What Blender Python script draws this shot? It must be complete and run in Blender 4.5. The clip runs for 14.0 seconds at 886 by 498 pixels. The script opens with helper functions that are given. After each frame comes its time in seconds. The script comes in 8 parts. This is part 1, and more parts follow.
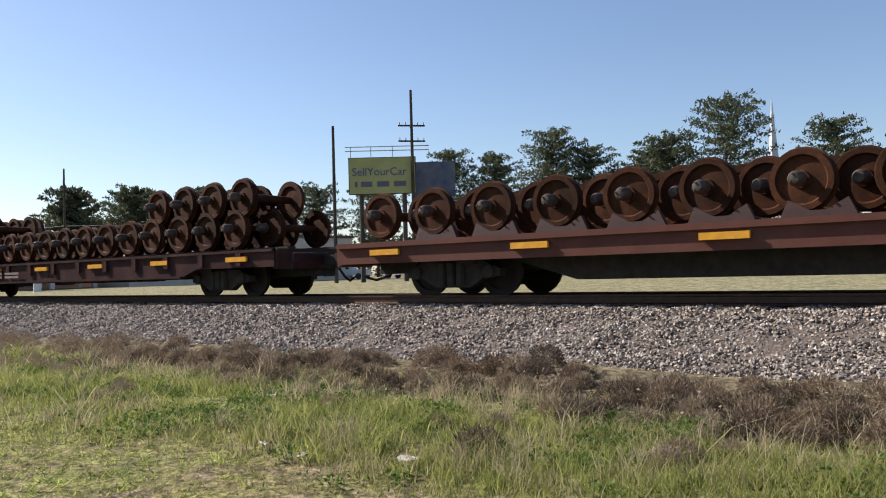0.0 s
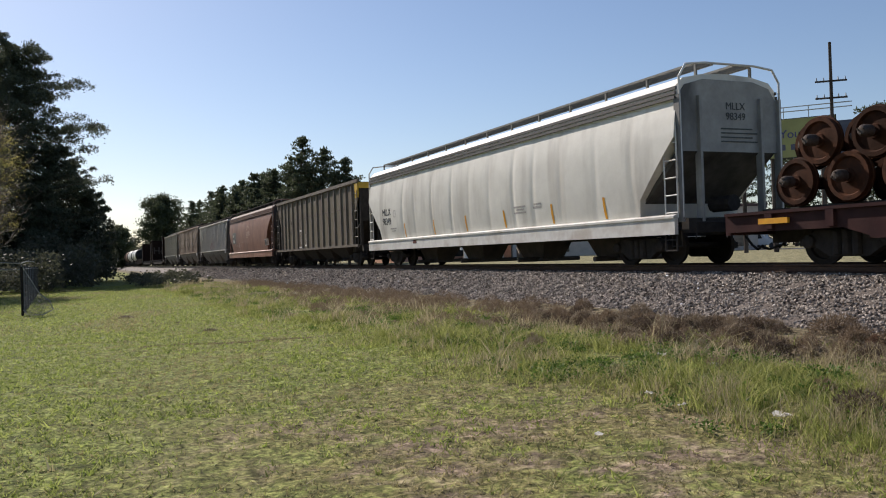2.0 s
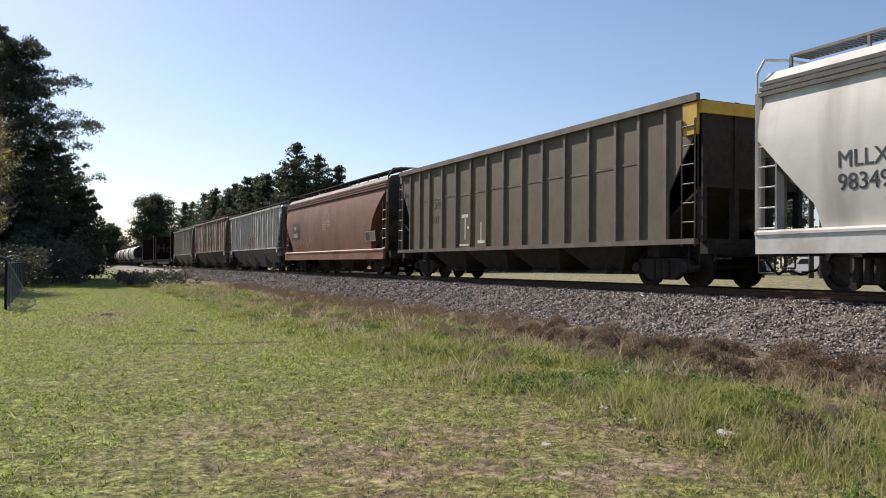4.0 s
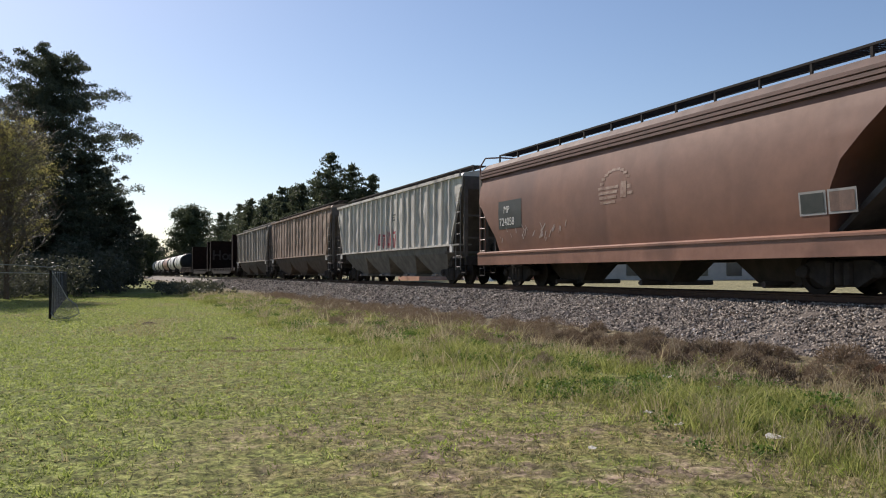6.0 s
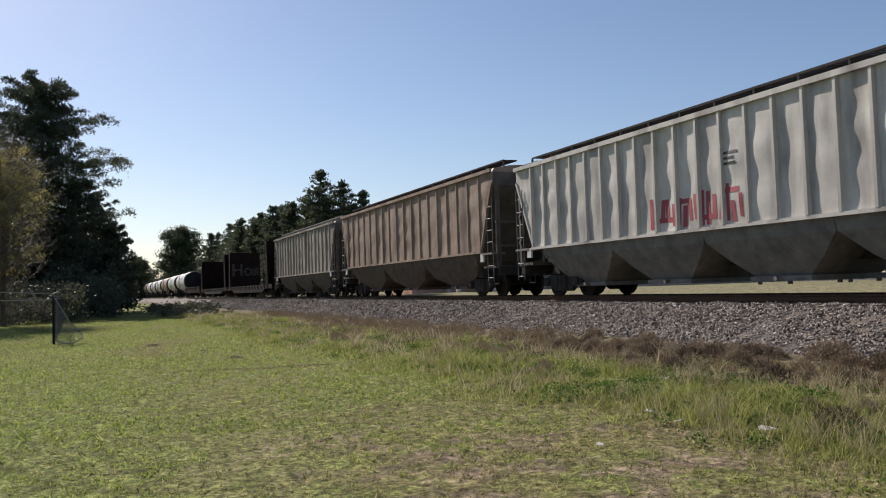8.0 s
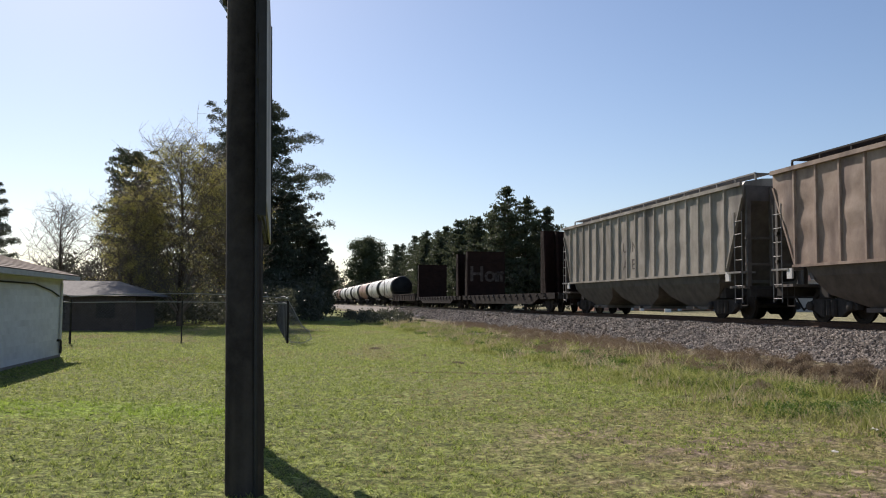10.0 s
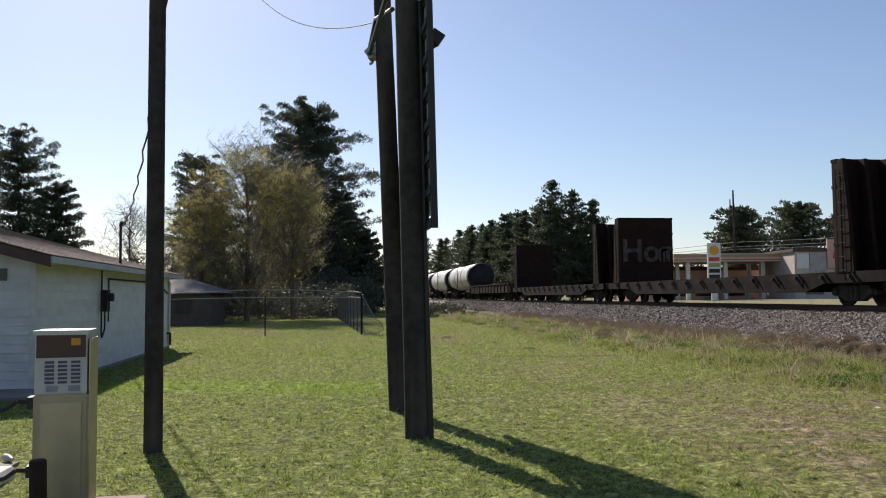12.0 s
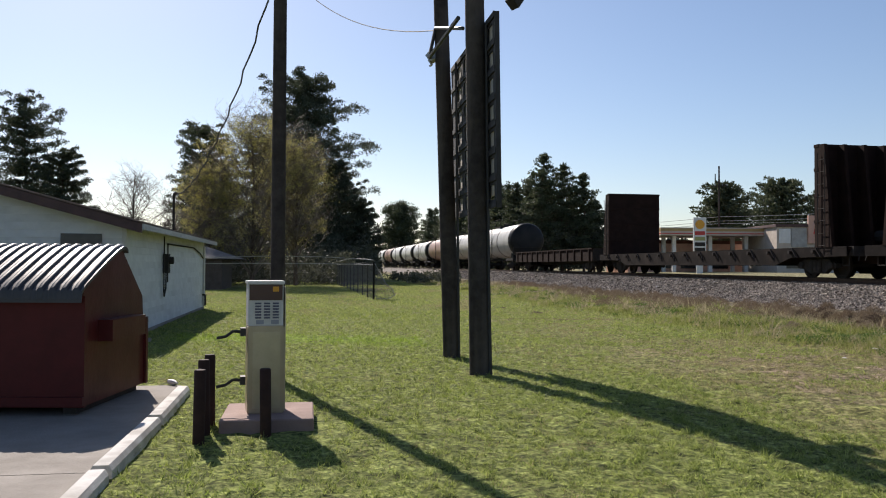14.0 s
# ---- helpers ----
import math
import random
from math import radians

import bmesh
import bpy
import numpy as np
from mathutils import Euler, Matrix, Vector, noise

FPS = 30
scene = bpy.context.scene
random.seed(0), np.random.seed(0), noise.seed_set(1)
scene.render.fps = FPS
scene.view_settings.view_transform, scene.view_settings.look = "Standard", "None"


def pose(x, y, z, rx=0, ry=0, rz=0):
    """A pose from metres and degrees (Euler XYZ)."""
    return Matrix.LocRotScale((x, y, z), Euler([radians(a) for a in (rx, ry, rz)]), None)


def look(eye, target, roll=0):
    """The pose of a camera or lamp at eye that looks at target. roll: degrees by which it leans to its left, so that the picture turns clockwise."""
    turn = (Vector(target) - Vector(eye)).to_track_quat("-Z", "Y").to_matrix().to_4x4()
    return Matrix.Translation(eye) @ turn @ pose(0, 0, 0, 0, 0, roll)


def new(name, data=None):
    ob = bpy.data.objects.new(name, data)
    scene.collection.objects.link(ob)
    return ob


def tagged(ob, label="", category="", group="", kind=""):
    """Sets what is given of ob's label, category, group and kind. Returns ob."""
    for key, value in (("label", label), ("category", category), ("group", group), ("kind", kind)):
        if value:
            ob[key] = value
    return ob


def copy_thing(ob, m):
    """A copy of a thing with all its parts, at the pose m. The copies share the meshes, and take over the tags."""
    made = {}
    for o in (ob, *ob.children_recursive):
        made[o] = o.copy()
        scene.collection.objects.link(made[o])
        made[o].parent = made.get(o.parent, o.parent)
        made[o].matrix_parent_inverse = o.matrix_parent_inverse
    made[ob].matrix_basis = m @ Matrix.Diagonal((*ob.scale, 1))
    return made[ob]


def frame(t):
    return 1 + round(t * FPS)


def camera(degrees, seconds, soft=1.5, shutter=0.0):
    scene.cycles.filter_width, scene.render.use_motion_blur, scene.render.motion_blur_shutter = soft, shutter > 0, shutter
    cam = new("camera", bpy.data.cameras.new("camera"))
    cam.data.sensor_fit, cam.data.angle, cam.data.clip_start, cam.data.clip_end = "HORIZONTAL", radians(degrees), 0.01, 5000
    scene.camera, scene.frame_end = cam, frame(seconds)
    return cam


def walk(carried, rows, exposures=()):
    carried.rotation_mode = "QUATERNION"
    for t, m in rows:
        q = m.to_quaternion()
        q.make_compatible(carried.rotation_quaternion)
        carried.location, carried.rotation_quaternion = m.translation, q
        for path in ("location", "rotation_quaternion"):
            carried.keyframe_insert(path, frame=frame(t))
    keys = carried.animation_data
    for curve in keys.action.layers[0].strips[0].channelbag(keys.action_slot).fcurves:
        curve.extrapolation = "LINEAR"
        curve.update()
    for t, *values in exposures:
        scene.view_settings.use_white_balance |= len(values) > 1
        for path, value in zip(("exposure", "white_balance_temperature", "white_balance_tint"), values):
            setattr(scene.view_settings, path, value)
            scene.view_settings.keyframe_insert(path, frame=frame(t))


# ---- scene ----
cam = camera(55.9, 14.0, 1.05)
PATH = [
    (0, (0.210, 0.837, 1.683), (1.770, 2.087, 1.737), -1.6),
    (0.1, (0.157, 0.778, 1.678), (1.596, 2.167, 1.698), -1.7),
    (0.2, (0.057, 0.707, 1.663), (1.352, 2.229, 1.633), -1.8),
    (0.3, (-0.004, 0.680, 1.654), (1.208, 2.269, 1.589), -1.6),
    (0.4, (0.005, 0.663, 1.651), (1.145, 2.304, 1.559), -1.5),
    (0.5, (-0.044, 0.617, 1.664), (1.054, 2.285, 1.560), -1.5),
    (1, (-0.053, 0.292, 1.645), (0.868, 2.067, 1.592), -0.4),
    (1.5, (-0.080, 0.126, 1.666), (0.777, 1.933, 1.684), -1.4),
    (2, (-0.236, -0.130, 1.651), (0.568, 1.701, 1.664), -1.9),
    (2.5, (-0.153, -0.247, 1.690), (0.620, 1.597, 1.693), -1.8),
    (3, (-0.028, -0.342, 1.668), (0.773, 1.491, 1.706), -0.1),
    (5.5, (-0.168, -0.517, 1.610), (0.659, 1.304, 1.651), 0.7),
    (6, (-0.172, -0.455, 1.594), (0.576, 1.399, 1.655), 0.1),
    (6.5, (-0.178, -0.387, 1.581), (0.550, 1.475, 1.650), -2.1),
    (7, (-0.199, -0.472, 1.577), (0.606, 1.358, 1.654), -2.6),
    (9.5, (-1.794, -2.026, 1.696), (-1.227, -0.113, 1.834), 0.9),
    (10, (-2.200, -2.450, 1.682), (-1.825, -0.489, 1.811), 0.4),
    (10.5, (-2.612, -3.050, 1.645), (-2.402, -1.062, 1.725), 0.9),
    (11, (-2.950, -3.475, 1.648), (-2.755, -1.486, 1.710), 0.4),
    (11.5, (-3.306, -4.017, 1.622), (-3.092, -2.030, 1.703), 0.5),
    (12, (-3.612, -4.563, 1.636), (-3.329, -2.586, 1.749), -0.5),
    (12.5, (-4.003, -5.157, 1.637), (-3.705, -3.183, 1.760), 0.3),
    (13, (-4.302, -5.728, 1.611), (-3.939, -3.762, 1.690), 2),
    (13.5, (-4.728, -6.215, 1.605), (-4.323, -4.257, 1.666), 0.5),
    (14, (-5.036, -6.781, 1.580), (-4.715, -4.807, 1.620), 0.3),
]
EXPOSURE = [(t, e, 6520, 15.5) for t, e in ((0, 0.76), (0.2, 0.5), (0.4, 0.40), (0.8, 0.30), (1, 0.2), (1.5, 0.25), (2.3, 0.35), (3, 0.55), (5.5, 0.40), (6.1, 0.34), (6.5, 0.22), (7, 0.18), (9.5, 0.33), (14, 0.36))]
walk(cam, [(t, look(eye, target, roll)) for t, eye, target, roll in PATH], EXPOSURE)

# ---- light ----
SUN_AZ, SUN_EL = 15.8, 37.0
world = bpy.data.worlds.new("sky")
scene.world = world
world.use_nodes = True
wn = world.node_tree.nodes
sky = wn.new("ShaderNodeTexSky")
sky.sky_type = "NISHITA"
sky.sun_disc = False
sky.sun_elevation, sky.sun_rotation = radians(SUN_EL), radians(-SUN_AZ)
sky.air_density, sky.dust_density, sky.ozone_density = 1.0, 0.52, 2.9
wn["Background"].inputs[1].default_value = 0.086
world.node_tree.links.new(sky.outputs[0], wn["Background"].inputs[0])
sun = new("sun", bpy.data.lights.new("sun", "SUN"))
sun.data.energy, sun.data.angle, sun.data.color = 4.7, radians(0.53), (1.0, 0.93, 0.82)
a, e = radians(SUN_AZ), radians(SUN_EL)
sun.matrix_world = look((-math.sin(a) * math.cos(e) * 100, math.cos(a) * math.cos(e) * 100, math.sin(e) * 100), (0, 0, 0))


# ---- materials ----
MATS = {}


def mat(name, c1, c2=None, scale=3.0, rough=0.7, metal=0.0, bump=0.15, bscale=40.0, stain=None, sscale=0.7, samt=0.5,
        streak=1.0, rnd=0.0, coord="Object", trans=0.0):
    """Two-tone noise surface with stains at a second scale and a fine relief; streak > 1 draws the stains out downwards."""
    if name in MATS:
        return MATS[name]
    m = bpy.data.materials.new(name)
    m.use_nodes = True
    nt = m.node_tree
    n, l = nt.nodes, nt.links
    b = n["Principled BSDF"]
    b.inputs["Metallic"].default_value = metal
    c2 = c2 or tuple(v * 0.7 for v in c1)
    tc = n.new("ShaderNodeTexCoord")
    src = tc.outputs[coord]
    if rnd:
        oi = n.new("ShaderNodeObjectInfo")
        ad = n.new("ShaderNodeVectorMath")
        sc = n.new("ShaderNodeVectorMath")
        sc.operation = "SCALE"
        sc.inputs[0].default_value = (37.0, 91.0, 53.0)
        l.new(oi.outputs["Random"], sc.inputs["Scale"])
        l.new(src, ad.inputs[0])
        l.new(sc.outputs[0], ad.inputs[1])
        src = ad.outputs[0]
    n1 = n.new("ShaderNodeTexNoise")
    n1.inputs["Scale"].default_value, n1.inputs["Detail"].default_value, n1.inputs["Roughness"].default_value = scale, 6, 0.65
    l.new(src, n1.inputs["Vector"])
    r1 = n.new("ShaderNodeValToRGB")
    r1.color_ramp.elements[0].position, r1.color_ramp.elements[1].position = 0.35, 0.65
    r1.color_ramp.elements[0].color, r1.color_ramp.elements[1].color = (*c1, 1), (*c2, 1)
    l.new(n1.outputs[0], r1.inputs[0])
    col = r1.outputs[0]
    if stain:
        mp = n.new("ShaderNodeMapping")
        mp.inputs["Scale"].default_value = (1, 1, 1 / streak)
        l.new(src, mp.inputs[0])
        n2 = n.new("ShaderNodeTexNoise")
        n2.inputs["Scale"].default_value, n2.inputs["Detail"].default_value = sscale, 8
        l.new(mp.outputs[0], n2.inputs["Vector"])
        r2 = n.new("ShaderNodeValToRGB")
        r2.color_ramp.elements[0].position, r2.color_ramp.elements[1].position = 0.48, 0.68
        r2.color_ramp.elements[0].color, r2.color_ramp.elements[1].color = (0, 0, 0, 1), (samt, samt, samt, 1)
        l.new(n2.outputs[0], r2.inputs[0])
        mx = n.new("ShaderNodeMix")
        mx.data_type = "RGBA"
        mx.inputs["B"].default_value = (*stain, 1)
        l.new(r2.outputs[0], mx.inputs["Factor"])
        l.new(col, mx.inputs["A"])
        col = mx.outputs["Result"]
    if rnd:
        hv = n.new("ShaderNodeHueSaturation")
        mr = n.new("ShaderNodeMapRange")
        mr.inputs["To Min"].default_value, mr.inputs["To Max"].default_value = 1 - rnd, 1 + rnd
        l.new(oi.outputs["Random"], mr.inputs["Value"])
        l.new(mr.outputs[0], hv.inputs["Value"])
        l.new(col, hv.inputs["Color"])
        col = hv.outputs[0]
    l.new(col, b.inputs["Base Color"])
    rr = n.new("ShaderNodeMapRange")
    rr.inputs["To Min"].default_value, rr.inputs["To Max"].default_value = max(0.05, rough - 0.12), min(1, rough + 0.12)
    l.new(n1.outputs[0], rr.inputs["Value"])
    l.new(rr.outputs[0], b.inputs["Roughness"])
    if bump:
        n3 = n.new("ShaderNodeTexNoise")
        n3.inputs["Scale"].default_value, n3.inputs["Detail"].default_value = bscale, 4
        l.new(src, n3.inputs["Vector"])
        bp = n.new("ShaderNodeBump")
        bp.inputs["Strength"].default_value, bp.inputs["Distance"].default_value = bump, 0.02
        l.new(n3.outputs[0], bp.inputs["Height"])
        l.new(bp.outputs[0], b.inputs["Normal"])
    MATS[name] = m
    return m


def leaf_mat(name, c1, c2, trans=0.35, rough=0.6):
    """Foliage: colour varied leaf by leaf, with some light passing through."""
    m = bpy.data.materials.new(name)
    m.use_nodes = True
    nt = m.node_tree
    n, l = nt.nodes, nt.links
    b = n["Principled BSDF"]
    b.inputs["Roughness"].default_value = rough
    b.inputs["Specular IOR Level"].default_value = 0.2
    g = n.new("ShaderNodeNewGeometry")
    r = n.new("ShaderNodeValToRGB")
    r.color_ramp.elements[0].color, r.color_ramp.elements[1].color = (*c1, 1), (*c2, 1)
    l.new(g.outputs["Random Per Island"], r.inputs[0])
    l.new(r.outputs[0], b.inputs["Base Color"])
    t = n.new("ShaderNodeBsdfTranslucent")
    l.new(r.outputs[0], t.inputs[0])
    mx = n.new("ShaderNodeMixShader")
    mx.inputs[0].default_value = trans
    l.new(b.outputs[0], mx.inputs[1])
    l.new(t.outputs[0], mx.inputs[2])
    l.new(mx.outputs[0], n["Material Output"].inputs[0])
    MATS[name] = m
    return m


M_WHITE = mat("weathered_white_paint", (0.70, 0.68, 0.61), (0.61, 0.59, 0.53), 1.2, 0.55, 0, 0.08, 12, (0.27, 0.24, 0.205), 1.1, 0.55, 7.0)
M_WHITEB = mat("white_sill_paint", (0.74, 0.73, 0.68), (0.60, 0.58, 0.54), 2.0, 0.45, 0, 0.05, 20, (0.35, 0.27, 0.2), 1.5, 0.5)
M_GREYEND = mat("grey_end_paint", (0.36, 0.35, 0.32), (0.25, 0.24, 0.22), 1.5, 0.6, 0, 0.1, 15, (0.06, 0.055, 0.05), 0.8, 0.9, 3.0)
M_BAND = mat("dark_roof_band", (0.06, 0.055, 0.05), (0.09, 0.08, 0.075), 5, 0.6)
M_UNDER = mat("grimy_black_steel", (0.036, 0.033, 0.031), (0.058, 0.052, 0.047), 5, 0.85, 0, 0.2, 30)
M_WHEEL = mat("truck_wheel_steel", (0.032, 0.027, 0.024), (0.050, 0.040, 0.034), 8, 0.65, 0.3, 0.1, 40)
M_MP = mat("faded_boxcar_red", (0.225, 0.104, 0.064), (0.165, 0.074, 0.046), 1.0, 0.6, 0, 0.06, 10, (0.10, 0.048, 0.036), 0.5, 0.6, 5.0)
M_MPSILL = mat("faded_sill_red", (0.31, 0.16, 0.11), (0.22, 0.105, 0.07), 1.5, 0.45, 0, 0.08, 15, (0.12, 0.06, 0.04), 0.8, 0.6)
M_FGREY = mat("pale_grey_hopper_paint", (0.64, 0.61, 0.55), (0.50, 0.47, 0.42), 1.2, 0.55, 0, 0.1, 15, (0.13, 0.11, 0.095), 1.3, 0.8, 5.0)
M_GBROWN = mat("rusty_tan_hopper_paint", (0.36, 0.265, 0.20), (0.23, 0.155, 0.11), 1.6, 0.65, 0, 0.1, 18, (0.115, 0.07, 0.052), 1.2, 0.9, 2.5)
M_HGREY = mat("dingy_beige_hopper_paint", (0.36, 0.32, 0.265), (0.25, 0.22, 0.18), 1.3, 0.6, 0, 0.1, 16, (0.08, 0.065, 0.05), 1.0, 0.8, 5.0)
M_DBROWN = mat("dark_brown_hopper_paint", (0.115, 0.075, 0.06), (0.075, 0.05, 0.042), 1.5, 0.65, 0, 0.1, 16, (0.28, 0.24, 0.21), 1.4, 0.6, 7.0)
M_DRIB = mat("worn_primer_grey", (0.17, 0.14, 0.105), (0.10, 0.08, 0.062), 2.0, 0.6, 0, 0.1, 18, (0.08, 0.055, 0.045), 1.4, 0.7, 6.0)
M_DTAN = mat("tan_hopper_paint", (0.135, 0.108, 0.064), (0.095, 0.075, 0.046), 1.4, 0.62, 0, 0.1, 16, (0.075, 0.042, 0.032), 0.8, 0.7, 4.0)
M_DLET = mat("faded_brown_lettering", (0.06, 0.045, 0.035), (0.10, 0.075, 0.052), 9, 0.6)
M_HOPB = mat("grimy_hopper_bottom", (0.075, 0.058, 0.046), (0.042, 0.034, 0.028), 2.5, 0.8)
M_LADDER = mat("dull_ladder_steel", (0.24, 0.23, 0.21), (0.15, 0.14, 0.13), 4, 0.6)
M_WINCH = mat("dusty_winch_steel", (0.055, 0.046, 0.042), (0.026, 0.022, 0.02), 6, 0.7)
M_GRATE = mat("dull_grey_grating", (0.17, 0.17, 0.15), (0.11, 0.11, 0.10), 4, 0.6)
M_SOOT = mat("sooty_grey_paint", (0.10, 0.095, 0.088), (0.045, 0.042, 0.04), 1.2, 0.7)
M_CHORD = mat("pale_top_chord", (0.40, 0.39, 0.37), (0.30, 0.29, 0.27), 2, 0.55)
M_YELLOW = mat("safety_yellow", (0.62, 0.40, 0.03), (0.5, 0.3, 0.03), 4, 0.5)
M_ORANGE = mat("reflector_amber", (0.75, 0.36, 0.02), (0.62, 0.28, 0.02), 6, 0.4)
M_FLATA = mat("faded_oxide_deck", (0.135, 0.056, 0.042), (0.10, 0.04, 0.03), 1.5, 0.7, 0, 0.1, 20, (0.11, 0.055, 0.045), 0.9, 0.6)
M_FLATB = mat("maroon_deck_paint", (0.046, 0.018, 0.018), (0.031, 0.014, 0.014), 2.0, 0.5, 0, 0.1, 20, (0.10, 0.05, 0.04), 1.2, 0.4)
M_RUST = mat("fresh_wheel_rust", (0.074, 0.027, 0.012), (0.036, 0.016, 0.009), 5, 0.75, 0.1, 0.25, 60, (0.035, 0.018, 0.012), 2.0, 0.7, rnd=0.3)
M_CAP = mat("bearing_end_cap", (0.12, 0.098, 0.083), (0.065, 0.05, 0.041), 12, 0.55, 0.5, 0.1, 60)
M_BULK = mat("soot_brown_bulkhead", (0.030, 0.016, 0.013), (0.019, 0.011, 0.009), 2, 0.9, 0, 0.15, 25, (0.02, 0.015, 0.014), 0.8, 0.7, 3)
# bulkhead brown darkened: weaker sun on the deck sills is put into the colour
M_SHADESILL = mat("shaded_deck_sill", (0.016, 0.012, 0.011), (0.010, 0.008, 0.0075), 2, 0.9, 0, 0.15, 25, (0.05, 0.036, 0.03), 1.2, 0.5, 1)
M_GRAF = mat("faded_graffiti_paint", (0.12, 0.098, 0.086), (0.034, 0.024, 0.021), 3, 0.7)
M_TANKW = mat("tank_white", (0.62, 0.61, 0.58), (0.5, 0.49, 0.46), 1, 0.45, 0, 0.03, 8, (0.2, 0.17, 0.14), 0.8, 0.5, 4)
M_TANKR = mat("tank_rust", (0.33, 0.17, 0.11), (0.24, 0.12, 0.08), 1, 0.5, 0, 0.03, 8, (0.11, 0.07, 0.05), 0.8, 0.5, 4)
M_TANKK = mat("tank_black", (0.02, 0.02, 0.021), (0.032, 0.03, 0.03), 1, 0.4)
M_LETW = mat("white_lettering", (0.72, 0.70, 0.66), (0.6, 0.58, 0.54), 9, 0.5)
M_LETK = mat("black_lettering", (0.03, 0.03, 0.03), (0.05, 0.05, 0.05), 9, 0.5)
M_REDP = mat("red_spray_paint", (0.42, 0.045, 0.06), (0.30, 0.07, 0.08), 6, 0.6)
M_PATCH = mat("dark_green_patch", (0.03, 0.038, 0.034), (0.045, 0.05, 0.045), 5, 0.5)
M_TIE = mat("creosote_timber", (0.045, 0.034, 0.027), (0.08, 0.06, 0.047), 6, 0.85, 0, 0.4, 40, rnd=0.2)
M_RAIL = mat("rail_steel", (0.10, 0.055, 0.035), (0.07, 0.04, 0.028), 8, 0.5, 0.6, 0.1, 40)

# grimy steel hardly shines
for dull in (M_BULK, M_SHADESILL, M_WINCH, M_FLATA, M_FLATB, M_RUST, M_UNDER, M_WHEEL, M_GRAF, M_CAP, M_TANKK, M_SOOT):
    dull.node_tree.nodes["Principled BSDF"].inputs["Specular IOR Level"].default_value = 0.1


# ---- mesh helpers ----
def box(bm, x0, x1, y0, y1, z0, z1):
    vs = [bm.verts.new(p) for p in ((x0, y0, z0), (x1, y0, z0), (x1, y1, z0), (x0, y1, z0), (x0, y0, z1), (x1, y0, z1), (x1, y1, z1), (x0, y1, z1))]
    for f in ((3, 2, 1, 0), (4, 5, 6, 7), (0, 1, 5, 4), (1, 2, 6, 5), (2, 3, 7, 6), (3, 0, 4, 7)):
        bm.faces.new([vs[i] for i in f])
    return vs


def prism(bm, pts, a0, a1, axis="y"):
    """A closed outline pushed from a0 to a1: axis y takes (x, z) points, x takes (y, z), z takes (x, y)."""
    def at(p, a):
        return {"y": (p[0], a, p[1]), "x": (a, p[0], p[1]), "z": (p[0], p[1], a)}[axis]
    r0, r1 = [bm.verts.new(at(p, a0)) for p in pts], [bm.verts.new(at(p, a1)) for p in pts]
    k = len(pts)
    for i in range(k):
        bm.faces.new((r0[i], r0[(i + 1) % k], r1[(i + 1) % k], r1[i]))
    bm.faces.new(r0[::-1])
    bm.faces.new(r1)


def tube(bm, p0, p1, r0, r1=None, k=8, caps=True):
    r1 = r0 if r1 is None else r1
    p0, p1 = Vector(p0), Vector(p1)
    d = (p1 - p0).normalized()
    u = d.orthogonal().normalized()
    v = d.cross(u)
    rings = [[bm.verts.new(p + (u * math.cos(2 * math.pi * i / k) + v * math.sin(2 * math.pi * i / k)) * r) for i in range(k)]
             for p, r in ((p0, r0), (p1, r1))]
    for i in range(k):
        bm.faces.new((rings[0][i], rings[0][(i + 1) % k], rings[1][(i + 1) % k], rings[1][i]))
    if caps:
        bm.faces.new(rings[0][::-1])
        bm.faces.new(rings[1])


def rod(bm, pts, r, k=6):
    for p, q in zip(pts, pts[1:]):
        tube(bm, p, q, r, r, k)


def lathe(bm, prof, axis_pt, axis="x", k=24):
    """Turns (along, radius) points about an axis through axis_pt."""
    o = Vector(axis_pt)
    rings = []
    for a, r in prof:
        ring = []
        for i in range(k):
            c, s = math.cos(2 * math.pi * i / k) * r, math.sin(2 * math.pi * i / k) * r
            ring.append(bm.verts.new(o + Vector({"x": (a, c, s), "y": (c, a, s), "z": (c, s, a)}[axis])))
        rings.append(ring)
    for q, w in zip(rings, rings[1:]):
        for i in range(k):
            bm.faces.new((q[i], q[(i + 1) % k], w[(i + 1) % k], w[i]))
    bm.faces.new(rings[0][::-1])
    bm.faces.new(rings[-1])


def mesh_of(name, bm, material, smooth=False):
    bmesh.ops.recalc_face_normals(bm, faces=bm.faces)
    me = bpy.data.meshes.new(name)
    bm.to_mesh(me)
    bm.free()
    me.materials.append(material)
    if smooth:
        for p in me.polygons:
            p.use_smooth = True
        me.set_sharp_from_angle(angle=radians(38))
    return me


def part(name, bm, material, parent=None, label="", smooth=False):
    ob = new(name, mesh_of(name, bm, material, smooth))
    ob.parent = parent
    return tagged(ob, label)


def thing(name, label, category, m=None, group="", kind=""):
    ob = new(name)
    ob.empty_display_size = 0.2
    if m is not None:
        ob.matrix_basis = m
    return tagged(ob, label, category, group, kind)


def piece(name, me, parent, loc=(0, 0, 0), rot=(0, 0, 0), scale=(1, 1, 1)):
    ob = new(name, me)
    ob.parent = parent
    ob.location, ob.rotation_euler, ob.scale = loc, [radians(v) for v in rot], scale
    return ob


def raw(name, verts, faces, material, parent=None):
    me = bpy.data.meshes.new(name)
    me.from_pydata(verts, [], faces)
    me.materials.append(material)
    ob = new(name, me)
    ob.parent = parent
    return ob


